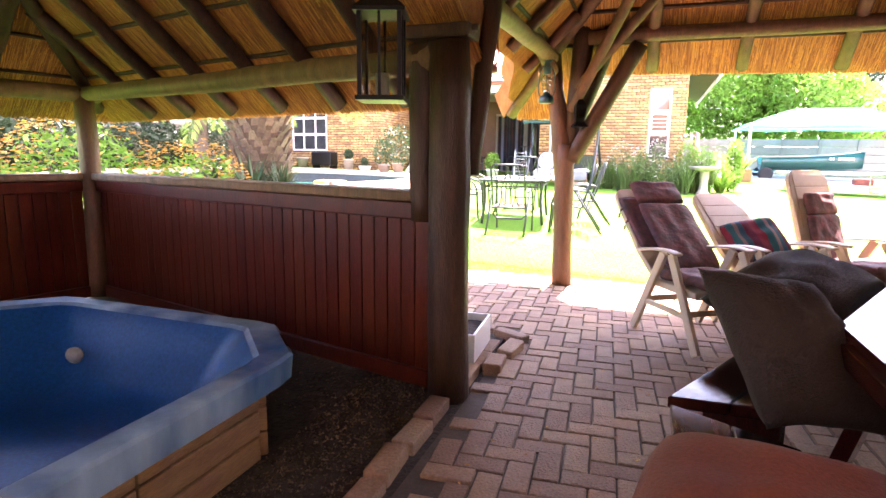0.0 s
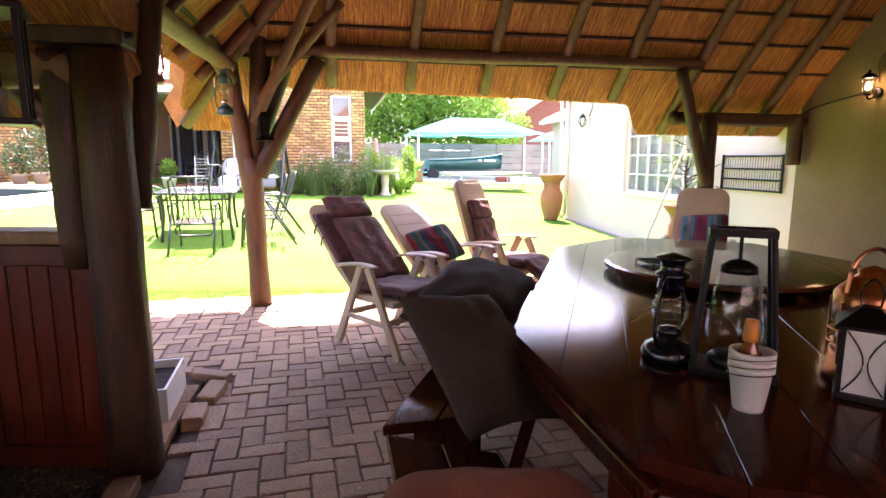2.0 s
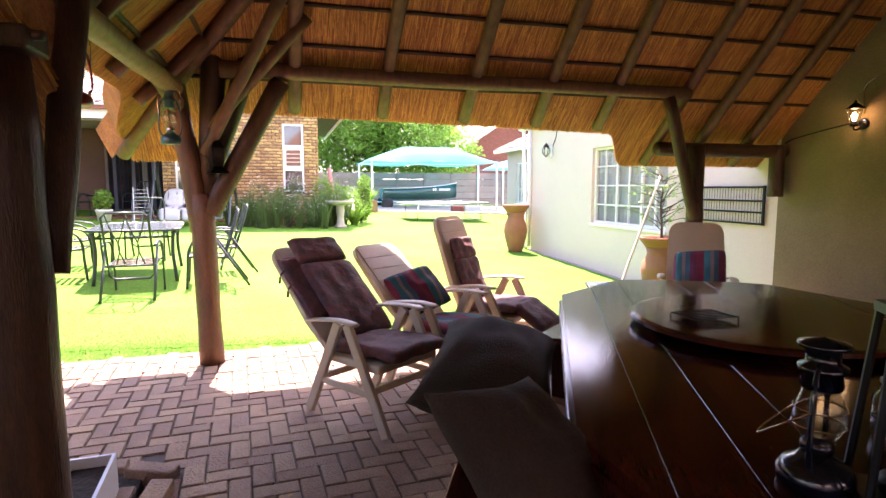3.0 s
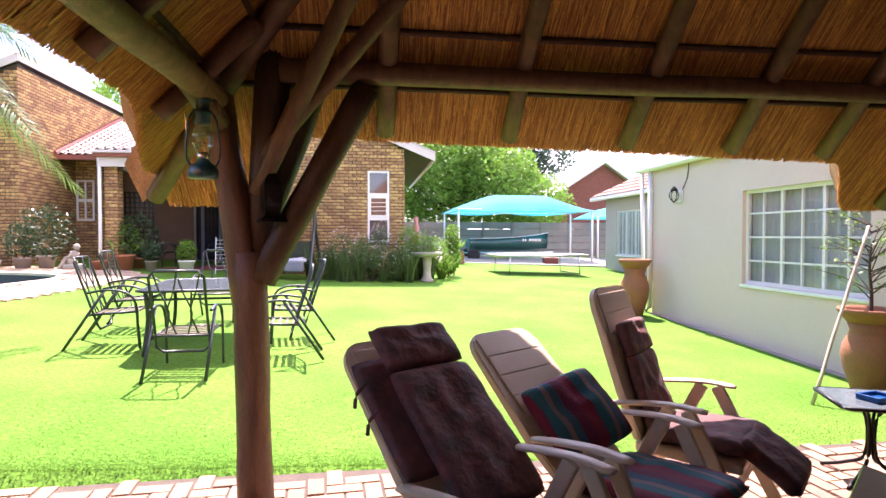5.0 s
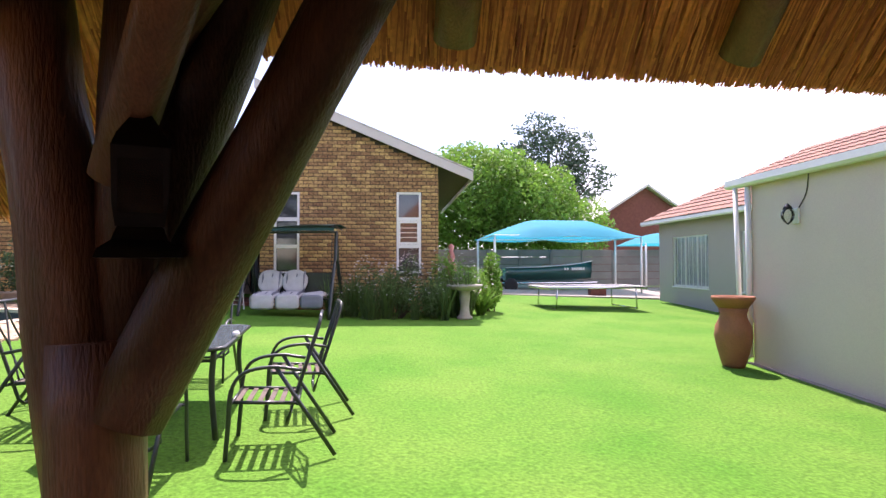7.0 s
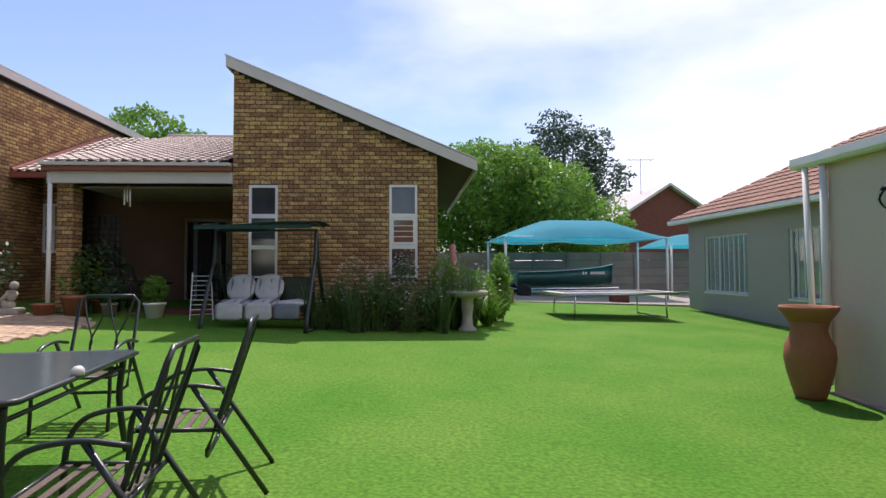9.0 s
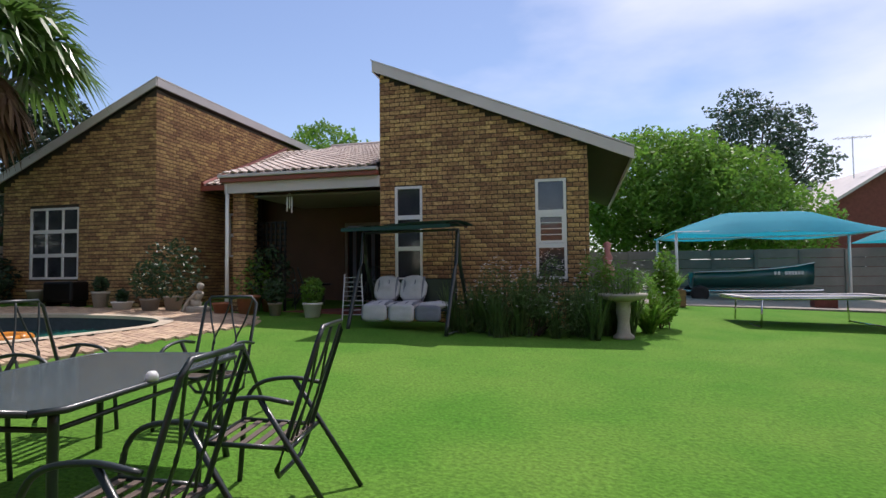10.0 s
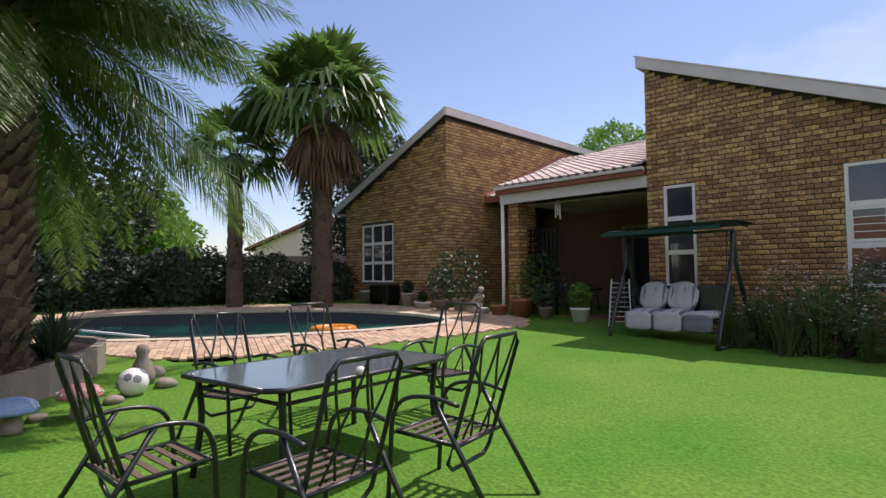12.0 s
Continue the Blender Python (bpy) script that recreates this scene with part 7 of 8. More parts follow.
for i in range(84):
    a = i * 2.39996; up = rng.uniform(-0.35, 1.2)
    L = rng.uniform(2.9, 3.9)
    d = Vector((math.cos(a), math.sin(a), 0))
    pts = []
    for q in range(13):
        s = q / 12
        pts.append(Vector((0, 0, 3.4)) + d * (L * s * (0.35 + 0.65 * math.cos(up * (1 - s)))) * 0.95 + Vector((0, 0, L * (math.sin(up) * s * 1.0 - 0.52 * s * s))))
    sweep(sv, [tuple(p) for p in pts[::2]], [0.022 - 0.003 * q for q in range(7)], 5)
    sd = d.cross(Vector((0, 0, 1)))
    for q in range(120):
        s = 0.14 + 0.86 * q / 119
        f = s * 12; i0 = min(11, int(f)); p = pts[i0].lerp(pts[i0 + 1], f - i0); tan = (pts[i0 + 1] - pts[i0]).normalized()
        for sg in (-1, 1):
            ln = 0.66 * math.sin(math.pi * (0.12 + 0.80 * s)) * rng.uniform(0.85, 1.1)
            dd = (sd * sg * 0.75 + tan * 0.62 + Vector((0, 0, 0.22 - 0.5 * rng.random()))).normalized()
            w = tan.cross(dd).cross(dd).normalized() * 0.0105
            e = p + dd * ln - Vector((0, 0, ln * ln * 0.75)); md = p + dd * ln * 0.5
            k = len(lv); lv += [p, md - w, md + w, e]; lf += [(k, k + 1, k + 2), (k + 1, k + 3, k + 2)]
part("frond_stems", sv, M["palm"], fp)["kind"] = "stuff"
raw("fronds", lv, lf, M["palm"], fp)


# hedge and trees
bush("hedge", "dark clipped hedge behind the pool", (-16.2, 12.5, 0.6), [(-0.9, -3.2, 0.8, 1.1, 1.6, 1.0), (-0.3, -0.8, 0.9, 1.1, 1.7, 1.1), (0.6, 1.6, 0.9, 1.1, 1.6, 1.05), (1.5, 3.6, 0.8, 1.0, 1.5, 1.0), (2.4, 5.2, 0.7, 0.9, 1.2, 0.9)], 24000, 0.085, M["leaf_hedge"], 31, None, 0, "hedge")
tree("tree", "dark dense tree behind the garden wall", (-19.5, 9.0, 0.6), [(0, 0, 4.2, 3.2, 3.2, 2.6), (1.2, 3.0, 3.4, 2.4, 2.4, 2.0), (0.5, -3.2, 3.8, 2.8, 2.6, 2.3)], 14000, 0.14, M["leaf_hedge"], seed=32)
tree("tree", "bushy green tree beyond the garden wall", (-23.0, 14.5, 0.6), [(0, 0, 2.7, 2.6, 2.8, 2.0)], 11000, 0.14, M["leaf"], seed=33)
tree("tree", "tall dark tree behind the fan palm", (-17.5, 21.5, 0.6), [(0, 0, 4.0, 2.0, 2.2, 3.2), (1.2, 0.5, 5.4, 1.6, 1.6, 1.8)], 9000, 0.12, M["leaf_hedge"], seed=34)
tree("tree", "wide bright green garden tree behind the canopy", (5.6, 36.0, 0.4), [(-1.5, 0, 4.8, 3.6, 3.0, 3.2), (1.6, -0.5, 4.2, 3.2, 3.0, 2.7), (4.2, 0, 3.2, 2.4, 2.4, 1.9), (0.0, 0.5, 5.6, 2.8, 2.6, 2.3), (-3.4, 0.3, 3.4, 2.2, 2.4, 2.6)], 46000, 0.115, M["leaf"], (0.3, 0.14), 10, 35, 0.6)
tree("tree", "tall airy blue-green tree in the distance", (12.6, 50.0, 0.4), [(0, 0, 10.0, 3.2, 2.6, 2.8), (-2.8, 0, 9.4, 2.4, 2.2, 2.0), (2.9, 0.2, 8.2, 2.6, 2.2, 2.0), (0.6, 0, 6.4, 3.4, 2.4, 2.0), (-0.6, 0, 12.2, 2.2, 1.6, 1.5), (2.2, 0, 11.2, 1.8, 1.6, 1.3)], 15000, 0.17, M["leaf_blue"], (0.3, 0.15), 9, 36, 0.12)
tree("tree", "rounded green tree rising behind the porch roof", (-16.0, 42.0, 0.4), [(0, 0, 9.2, 2.6, 2.4, 2.2), (-2.6, 0, 8.6, 1.6, 1.6, 1.6), (2.6, 0, 8.2, 2.0, 1.8, 1.6)], 10000, 0.15, M["leaf"], (0.3, 0.15), 8, 37, 0.15)
tree("tree", "green tree behind the brick wing", (-16.5, 27.0, 0.5), [(0, 0, 5.2, 2.4, 2.4, 2.4)], 7000, 0.14, M["leaf"], seed=38)
bush("flowering_shrub", "shrub full of orange and yellow flowers outside the hot tub", (-6.6, 5.0, 0.05), [(0, 0, 0.8, 0.9, 0.8, 0.75), (-1.2, -0.9, 0.8, 0.9, 0.8, 0.8), (0.8, 1.0, 0.65, 0.7, 0.7, 0.6), (-2.3, -1.8, 0.9, 0.9, 0.9, 0.8)], 6500, 0.055, M["leaf"], 39, M["flower_orange"], 1900)
bush("flowering_shrub", "loose grey-green shrub dotted with white flowers by the brick gable", gz(-0.35, 17.3), [(-0.75, 0.1, 0.42, 0.5, 0.45, 0.42), (0, 0, 0.5, 0.65, 0.5, 0.5), (0.75, 0.05, 0.42, 0.6, 0.5, 0.45), (0.3, 0.4, 0.75, 0.5, 0.4, 0.5), (-0.45, 0.2, 0.95, 0.3, 0.25, 0.35), (0.55, 0.3, 1.05, 0.25, 0.25, 0.4)], 6500, 0.042, M["leaf_olive"], 40, M["flower_white"], 420, flat=0.25)
rs = random.Random(61)
for i in range(16):
    x, y = -0.35 + rs.uniform(-1.35, 1.35), 17.25 + rs.uniform(-0.35, 0.5)
    strap_plant("wispy grey-green stalks of the shrub border by the gable", gz(x, y), 75, rs.uniform(0.75, 1.35) * (1.0 if y > 17.2 else 0.75), 70 + i, "leaf_olive", 0.55, 0.45)
for i in range(5):
    x, y = 1.15 + rs.uniform(-0.35, 0.5), 17.9 + rs.uniform(-0.2, 0.4)
    strap_plant("wispy green stalks beside the bird bath", gz(x, y), 60, rs.uniform(0.8, 1.3), 90 + i, "leaf_olive", 0.5, 0.45)
bush("flowering_shrub", "tall stalky shrub with pink-white flowers behind the bird bath", gz(1.35, 18.2), [(0, 0, 0.65, 0.5, 0.4, 0.7), (0.45, 0.1, 0.6, 0.4, 0.4, 0.6), (-0.35, 0.1, 0.8, 0.35, 0.35, 0.75)], 4800, 0.05, M["leaf"], 43, M["flower_white"], 90, flat=0.2)
bush("shrub", "bright yellow-green pointed shrub at the lawn edge", gz(2.35, 19.3), [(0, 0, 0.6, 0.3, 0.3, 0.55), (0.05, 0, 1.15, 0.22, 0.22, 0.45)], 1600, 0.06, M["leaf"], 44)
strap_plant("clump of arching grassy leaves beside the bird bath", gz(1.95, 18.4), 110, 0.95, 45, "leaf")
tub_ = thing("wooden_tub", "square wooden plant tub by the driveway", "planter", gz(3.35, 24.6))
for k in range(4):
    r = Matrix.Rotation(k * math.pi / 2, 4, "Z")
    for q in range(4):
        bm = B(); box(bm, -0.28 + q * 0.14 + 0.003, -0.30, 0, -0.28 + (q + 1) * 0.14 - 0.003, -0.27, 0.48, r, 0.004); part("slat", bm, M["plank"], tub_)
bm = B(); box(bm, -0.27, -0.27, 0.05, 0.27, 0.27, 0.42); part("soil", bm, M["soil"], tub_)
strap_plant("spiky green plant in the wooden tub", gz(3.35, 24.6, 0.42), 80, 0.85, 46, "leaf")

# bird bath
bb = thing("bird_bath", "weathered cast-stone bird bath on the lawn edge", "bird bath", gz(1.44, 17.55))
bm = B(); lathe(bm, [(0.0, 0), (0.19, 0.0), (0.18, 0.05), (0.12, 0.10), (0.10, 0.30), (0.13, 0.50), (0.12, 0.62), (0.16, 0.66)], 24); part("pedestal", bm, M["stone"], bb, "", True)
bm = B(); lathe(bm, [(0.16, 0.66), (0.34, 0.70), (0.42, 0.76), (0.42, 0.80), (0.38, 0.79), (0.2, 0.73), (0.0, 0.72)], 32); part("bowl", bm, M["stone"], bb, "", True)
fg = thing("garden_figure", "pinkish garden ornament on a stand beside the gable", "statue", gz(1.25, 18.75))
bm = B(); lathe(bm, [(0.10, 0), (0.05, 0.1), (0.04, 0.9), (0.12, 1.0), (0.14, 1.2), (0.06, 1.3), (0.10, 1.42), (0.05, 1.55), (0.08, 1.7), (0.0, 1.75)], 14); part("body", bm, M["pink_paint"], fg, "", True)

# garden swing with canopy
SWING = pose(-2.48, 17.4, lawn_z(-2.45, 17.4) - 0.04, 0, 0, -8) @ Matrix.Diagonal((1.13, 1.0, 1.0, 1.0))
sw = thing("garden_swing", "green-framed garden swing seat with a dark canvas canopy", "swing", SWING)
for s in (-1, 1):
    x = s * 0.88
    bm = B(); sweep(bm, smooth_path([(x, -0.62, 0.0), (x, -0.35, 0.7), (x, -0.08, 1.3), (x, 0.02, 1.9)], 4), 0.036, 8); part("frame_post", bm, M["iron"], sw, "", True)
    bm = B(); sweep(bm, smooth_path([(x, 0.70, 0.0), (x, 0.40, 0.7), (x, 0.12, 1.3), (x, 0.02, 1.9)], 4), 0.036, 8); part("frame_post", bm, M["iron"], sw, "", True)
    bm = B(); sweep(bm, [(x, -0.62, 0.02), (x, 0.70, 0.02)], 0.022, 8); part("foot_rail", bm, M["iron"], sw, "", True)
    bm = B(); sweep(bm, [(x, -0.55, 1.98), (x, 0.0, 2.03), (x, 0.55, 1.98)], 0.016, 8); part("canopy_rail", bm, M["iron"], sw, "", True)
    bm = B(); sweep(bm, [(s * 0.80, 0.0, 1.88), (s * 0.78, -0.05, 0.62)], 0.008, 6); part("hanger", bm, M["iron"], sw, "", True)
bm = B(); sweep(bm, [(-0.9, 0.02, 1.9), (0.9, 0.02, 1.9)], 0.025, 8); part("top_rail", bm, M["iron"], sw, "", True)
vs = [(x, y, 2.03 - 0.035 * (y / 0.62) ** 2 + 0.03 * x + 0.012 * math.sin(x * 3.5)) for x in frange(-0.98, 0.98, 12) for y in frange(-0.64, 0.64, 8)]
fs = [(i * 9 + j, i * 9 + j + 1, (i + 1) * 9 + j + 1, (i + 1) * 9 + j) for i in range(12) for j in range(8)]
raw("canopy", vs, fs, M["swing_canvas"], sw)["label"] = "dark green canvas canopy"
bm = B(); box(bm, -0.98, -0.65, 1.89, 0.98, -0.645, 1.955); part("valance", bm, M["swing_canvas"], sw)
bm = B(); box(bm, -0.78, -0.3, 0.40, 0.78, 0.25, 0.43, None, 0.01); part("seat_frame", bm, M["iron"], sw)
bm = B(); box(bm, -0.78, 0.25, 0.45, 0.78, 0.28, 0.98, None, 0.01); part("back_frame", bm, M["iron"], sw)
for i, x in enumerate((-0.5, 0.0)):
    cu = thing("swing_cushion", "grey and white striped quilted cushion on the swing", "cushion", SWING, "swing cushions")
    bm = B(); pillow_mesh(bm, 0.50, 0.58, 0.15, pose(x, -0.08, 0.50, 5), 13, 0.45, 0.03, False, 0.4); part("seat_pad", bm, M["stripe"], cu, "", True)
    bm = B(); pillow_mesh(bm, 0.52, 0.56, 0.20, pose(x, 0.20, 0.79, 72), 15, 0.45, 0.035, False, 0.75); part("back_pad", bm, M["stripe"], cu, "", True)
    bm = B(); pillow_mesh(bm, 0.48, 0.34, 0.05, pose(x, -0.36, 0.36, 88), 9, 0.3, 0.02); part("skirt", bm, M["stripe"], cu, "", True)
    for q in (-0.15, 0.05, 0.19):
        bm = B(); pillow_mesh(bm, 0.055, 0.57, 0.125, pose(x + q, -0.06, 0.512), 7, 0.5, 0.0); part("stripe", bm, M["stripe_dark"], cu, "grey stripe", True)
        bm = B(); pillow_mesh(bm, 0.055, 0.50, 0.135, pose(x + q, 0.188, 0.79, 76), 7, 0.5, 0.0); part("stripe", bm, M["stripe_dark"], cu, "grey stripe", True)
cu = thing("swing_cushion", "folded grey striped cushion on the end of the swing", "cushion", SWING, "swing cushions")
bm = B(); pillow_mesh(bm, 0.48, 0.58, 0.14, pose(0.5, -0.06, 0.5), 9, 0.3, 0.03); part("seat_pad", bm, M["stripe"], cu, "", True)
bm = B(); pillow_mesh(bm, 0.46, 0.3, 0.05, pose(0.48, -0.36, 0.36, 88), 9, 0.3, 0.02); part("skirt", bm, M["stripe_dark"], cu, "", True)

# trampoline
tm = thing("trampoline", "rectangular trampoline with a grey bed on steel legs", "trampoline", pose(5.58, 21.1, lawn_z(5.58, 21.1), 0, 0, 4))
bm = B(); sweep(bm, [(-1.55, -0.8, 0.62), (1.55, -0.8, 0.62), (1.55, 0.8, 0.62), (-1.55, 0.8, 0.62), (-1.55, -0.8, 0.62)], 0.03, 8); part("frame", bm, M["chrome"], tm, "", True)
bm = B(); box(bm, -1.36, -0.62, 0.63, 1.36, 0.62, 0.638); part("bed", bm, M["stripe_dark"], tm)
bm = B()
for a in ((-1.55, -0.82, 1.55, -0.62), (-1.55, 0.62, 1.55, 0.82), (-1.56, -0.62, -1.36, 0.62), (1.36, -0.62, 1.56, 0.62)):
    box(bm, a[0], a[1], 0.645, a[2], a[3], 0.665)
part("pad", bm, M["fascia"], tm, "pale padded edge")
for x in (-1.2, 1.2):
    for y in (-0.8, 0.8):
        bm = B(); sweep(bm, [(x, y, 0.61), (x * 1.03, y, 0.0)], 0.022, 8); part("leg", bm, M["chrome"], tm, "", True)
    bm = B(); sweep(bm, [(x * 1.03, -0.8, 0.02), (x * 1.03, 0.8, 0.02)], 0.02, 8); part("foot_rail", bm, M["chrome"], tm, "", True)

# shade-net carport and driveway
bm = B(); box(bm, 2.6, 24.9, -0.2, 16, 31.1, 0.0)
for v in bm.verts:
    v.co.z += lawn_z(v.co.x, v.co.y) + 0.02 if v.co.z > -0.1 else 0
structure("driveway", bm, M["concrete"], "pale concrete driveway under the canopy", "driveway")
ct = thing("carport", "turquoise shade-net carport on white steel poles", "carport", None)
cp_ = [(3.75, 26.35), (10.2, 27.4), (10.2, 30.2), (3.75, 30.8)]
for x, y in cp_:
    bm = B(); sweep(bm, [(x, y, lawn_z(x, y) - 0.05), (x, y, 2.72)], 0.045, 10); part("pole", bm, M["white"], ct, "", True)
vs, fs = [], []
nx, ny = 24, 14
for i in range(nx + 1):
    for j in range(ny + 1):
        u, v = i / nx, j / ny
        dome = min(1.0, 3.2 * u, 3.2 * (1 - u)) ** 0.85 * math.sin(math.pi * v) ** 0.75
        x = 3.62 + 6.74 * u; y = 26.2 + 4.8 * v + 0.9 * u * (1 - v)
        vs.append((x, y, 2.70 + 0.78 * dome - 0.10 * abs(math.sin(math.pi * 2 * u)) * (1 if v in (0, 1) else 0)))
fs = [(i * (ny + 1) + j, (i + 1) * (ny + 1) + j, (i + 1) * (ny + 1) + j + 1, i * (ny + 1) + j + 1) for i in range(nx) for j in range(ny)]
raw("shade_net", vs, fs, M["shade_net"], ct, True)["label"] = "taut turquoise shade net"
bm = B()
for a, b in zip(cp_, cp_[1:] + cp_[:1]):
    sweep(bm, [(*a, 2.70), (*b, 2.70)], 0.03, 8)
part("edge_rail", bm, M["white"], ct, "", True)
ct2 = thing("carport", "smaller shade-net roof beyond the first canopy", "carport", None)
vs = [(11.4 + 3.5 * i / 8, 29.6 + 4 * j / 6, 2.5 + 0.6 * math.sin(math.pi * i / 8) ** 0.7 * math.sin(math.pi * j / 6) ** 0.7) for i in range(9) for j in range(7)]
raw("shade_net", vs, [(i * 7 + j, (i + 1) * 7 + j, (i + 1) * 7 + j + 1, i * 7 + j + 1) for i in range(8) for j in range(6)], M["shade_net"], ct2, True)
bm = B(); sweep(bm, [(11.45, 29.65, lawn_z(12, 29.6)), (11.45, 29.65, 2.5)], 0.045, 8); part("pole", bm, M["white"], ct2, "", True)

# boat on its trailer
by = 28.3
bt_ = thing("boat", "dark green open boat with white lettering on a trailer", "boat", pose(6.4, by, 0.42))
bm = B()
rings = []
for i in range(13):
    s = i / 12; x = -1.9 + 3.8 * s
    w = 0.62 * min(1.0, (1.06 - s) * 2.2) ** 0.6 if s > 0.5 else 0.62 * (0.86 + 0.28 * s)
    sheer = 0.98 + 0.28 * s ** 2.2; keel = 0.42 + 0.16 * max(0, s - 0.7) ** 1.3 * 3
    rings.append([bm.verts.new((x, y, z)) for y, z in ((-w, sheer), (-w * 0.96, keel + 0.28), (-w * 0.6, keel + 0.06), (0, keel), (w * 0.6, keel + 0.06), (w * 0.96, keel + 0.28), (w, sheer), (w * 0.9, sheer - 0.02), (0, keel + 0.1), (-w * 0.9, sheer - 0.02))])
for a, b in zip(rings, rings[1:]):
    for k in range(10):
        bm.faces.new((a[k], a[(k + 1) % 10], b[(k + 1) % 10], b[k]))
bm.faces.new(rings[0]); bm.faces.new(list(reversed(rings[-1])))
part("hull", bm, M["boat"], bt_, "", True)
bm = B(); sweep(bm, [(-1.9, -0.55, 0.99), (-0.5, -0.62, 1.02), (0.6, -0.62, 1.09), (1.3, -0.5, 1.17), (1.9, -0.2, 1.27)], 0.02, 6); part("gunwale", bm, M["white"], bt_, "", True)
for i, w in enumerate((0.07, 0.07, 0, 0.08, 0.08, 0.08, 0.08, 0.08, 0.08)):
    if w:
        bm = B(); box(bm, 0.55 + i * 0.105, -0.66, 0.88, 0.55 + i * 0.105 + w, -0.652, 0.99, pose(0, 0.03 * max(0, i - 3), 0)); part("letter_bar", bm, M["white"], bt_)
tl = thing("boat_trailer", "low galvanised boat trailer with white-rimmed wheels", "trailer", pose(6.4, by, 0.40))
bm = B(); sweep(bm, [(-2.3, -0.5, 0.36), (1.2, -0.5, 0.36), (2.2, 0, 0.36)], 0.035, 6); sweep(bm, [(-2.3, 0.5, 0.36), (1.2, 0.5, 0.36), (2.2, 0, 0.36)], 0.035, 6); part("chassis", bm, M["chrome"], tl)
for y in (-0.72, 0.72):
    wh = part("wheel", lathe(B(), [(0.16, -0.07), (0.27, -0.075), (0.29, -0.04), (0.29, 0.04), (0.27, 0.075), (0.16, 0.07)], 24, pose(-1.75, y, 0.28, 90)), M["rubber"], tl, "", True)
    bm = B(); lathe(bm, [(0.0, -0.06), (0.05, -0.055), (0.14, -0.03), (0.165, -0.068)], 16, pose(-1.75, y, 0.28, 90)); part("rim", bm, M["white"], wh, "white steel rim", True)
dr_ = thing("flower_trough", "small dark trough standing on the driveway", "trough", gz(7.6, 25.6))
bm = B(); box(bm, -0.3, -0.2, 0, 0.3, 0.2, 0.3, None, 0.03); part("body", bm, M["red_brick"], dr_)

# wall light on the outbuilding
wl2 = thing("wall_light", "black bulkhead garden light on the plastered wall", "lamp", pose(WX, 11.95, 2.25))
bm = B(); box(bm, -0.03, -0.06, -0.12, 0, 0.06, 0.10, None, 0.008); part("bracket", bm, M["white"], wl2)
bm = B(); lathe(bm, [(0.0, -0.12), (0.05, -0.10), (0.085, -0.04), (0.09, 0.04), (0.06, 0.09), (0.03, 0.12), (0.03, 0.16), (0.0, 0.17)], 20, pose(-0.14, 0, 0)); part("globe", bm, M["lens"], wl2, "", True)
for k in range(4):
    a = k * math.pi / 2
    bm = B(); sweep(bm, [(-0.14 + 0.095 * math.cos(a) * math.sin(math.pi * q / 8), 0.095 * math.sin(a) * math.sin(math.pi * q / 8), -0.13 + 0.25 * q / 8) for q in range(9)], 0.009, 6); part("cage", bm, M["black"], wl2)
bm = B(); lathe(bm, [(0.07, 0.08), (0.05, 0.12), (0.0, 0.17)], 16, pose(-0.14, 0, 0)); part("cap", bm, M["black"], wl2, "", True)
bm = B(); sweep(bm, smooth_path([(WX - 0.01, 11.9, 2.35), (WX - 0.012, 11.75, 2.55), (WX - 0.01, 11.7, 2.84)], 5), 0.007, 6)
tagged(part("light_cable", bm, M["black"], None), "thin cable feeding the bulkhead light", "cable")

# porch furniture and pots
def pot(label, x, y, z, r, h, material, plant=0, seed=1, pl="leaf_dark"):
    t = thing("plant_pot", label, "pot", (x, y, z), "porch pots")
    bm = B(); lathe(bm, [(0.0, 0), (r * 0.7, 0), (r * 0.92, h * 0.85), (r, h * 0.86), (r, h), (r * 0.9, h), (r * 0.85, h * 0.8), (0, h * 0.8)], 18); part("body", bm, material, t, "", True)
    if plant:
        vs, fs = leaf_cloud(random.Random(seed), [(0, 0, h + plant * 0.5, plant * 0.5, plant * 0.5, plant * 0.6)], int(500 * plant + 150), 0.06, 0.4, 0.5, 2.0)
        raw("plant", vs, fs, M[pl], t)
    return t


pot("terracotta pot by the porch pillar", -6.52, 18.3, lawn_z(-6.5, 18.3), 0.27, 0.42, M["terracotta"])
pot("low terracotta pot in front of the porch pillar", -7.0, 18.05, lawn_z(-7.0, 18.05), 0.22, 0.26, M["terracotta"])
pot("dark pot with a trailing plant on the trellis", -6.75, 18.9, PF, 0.18, 0.3, M["concrete"], 0.9, 12, "leaf")
pot("dark pot with a leafy plant by the porch", -5.85, 18.3, lawn_z(-5.8, 18.3), 0.16, 0.28, M["concrete"], 0.5, 2)
pot("white pot with a green plant on the porch edge", -4.95, 18.3, lawn_z(-4.9, 18.3), 0.22, 0.32, M["white"], 0.5, 3, "leaf")
pot("large pot with a tall dark shrub beside the wing", -8.3, 18.1, lawn_z(-8.3, 18.1), 0.22, 0.35, M["concrete"], 1.2, 4)
pot("round pot with a bushy plant beside the wing", -8.75, 17.9, lawn_z(-8.7, 17.9), 0.22, 0.3, M["concrete"], 0.8, 5)
pot("white trough with small flowers by the brick wing", -9.5, 17.9, lawn_z(-9.5, 17.9), 0.24, 0.2, M["white"], 0.25, 6)
pot("stone pot by the brick wing", -10.2, 18.0, lawn_z(-10.2, 18.0), 0.2, 0.4, M["stone"], 0.3, 7)
pot("pale pot below the wing window", -12.2, 18.1, lawn_z(-12.2, 18.1), 0.22, 0.36, M["stone"], 0.0)
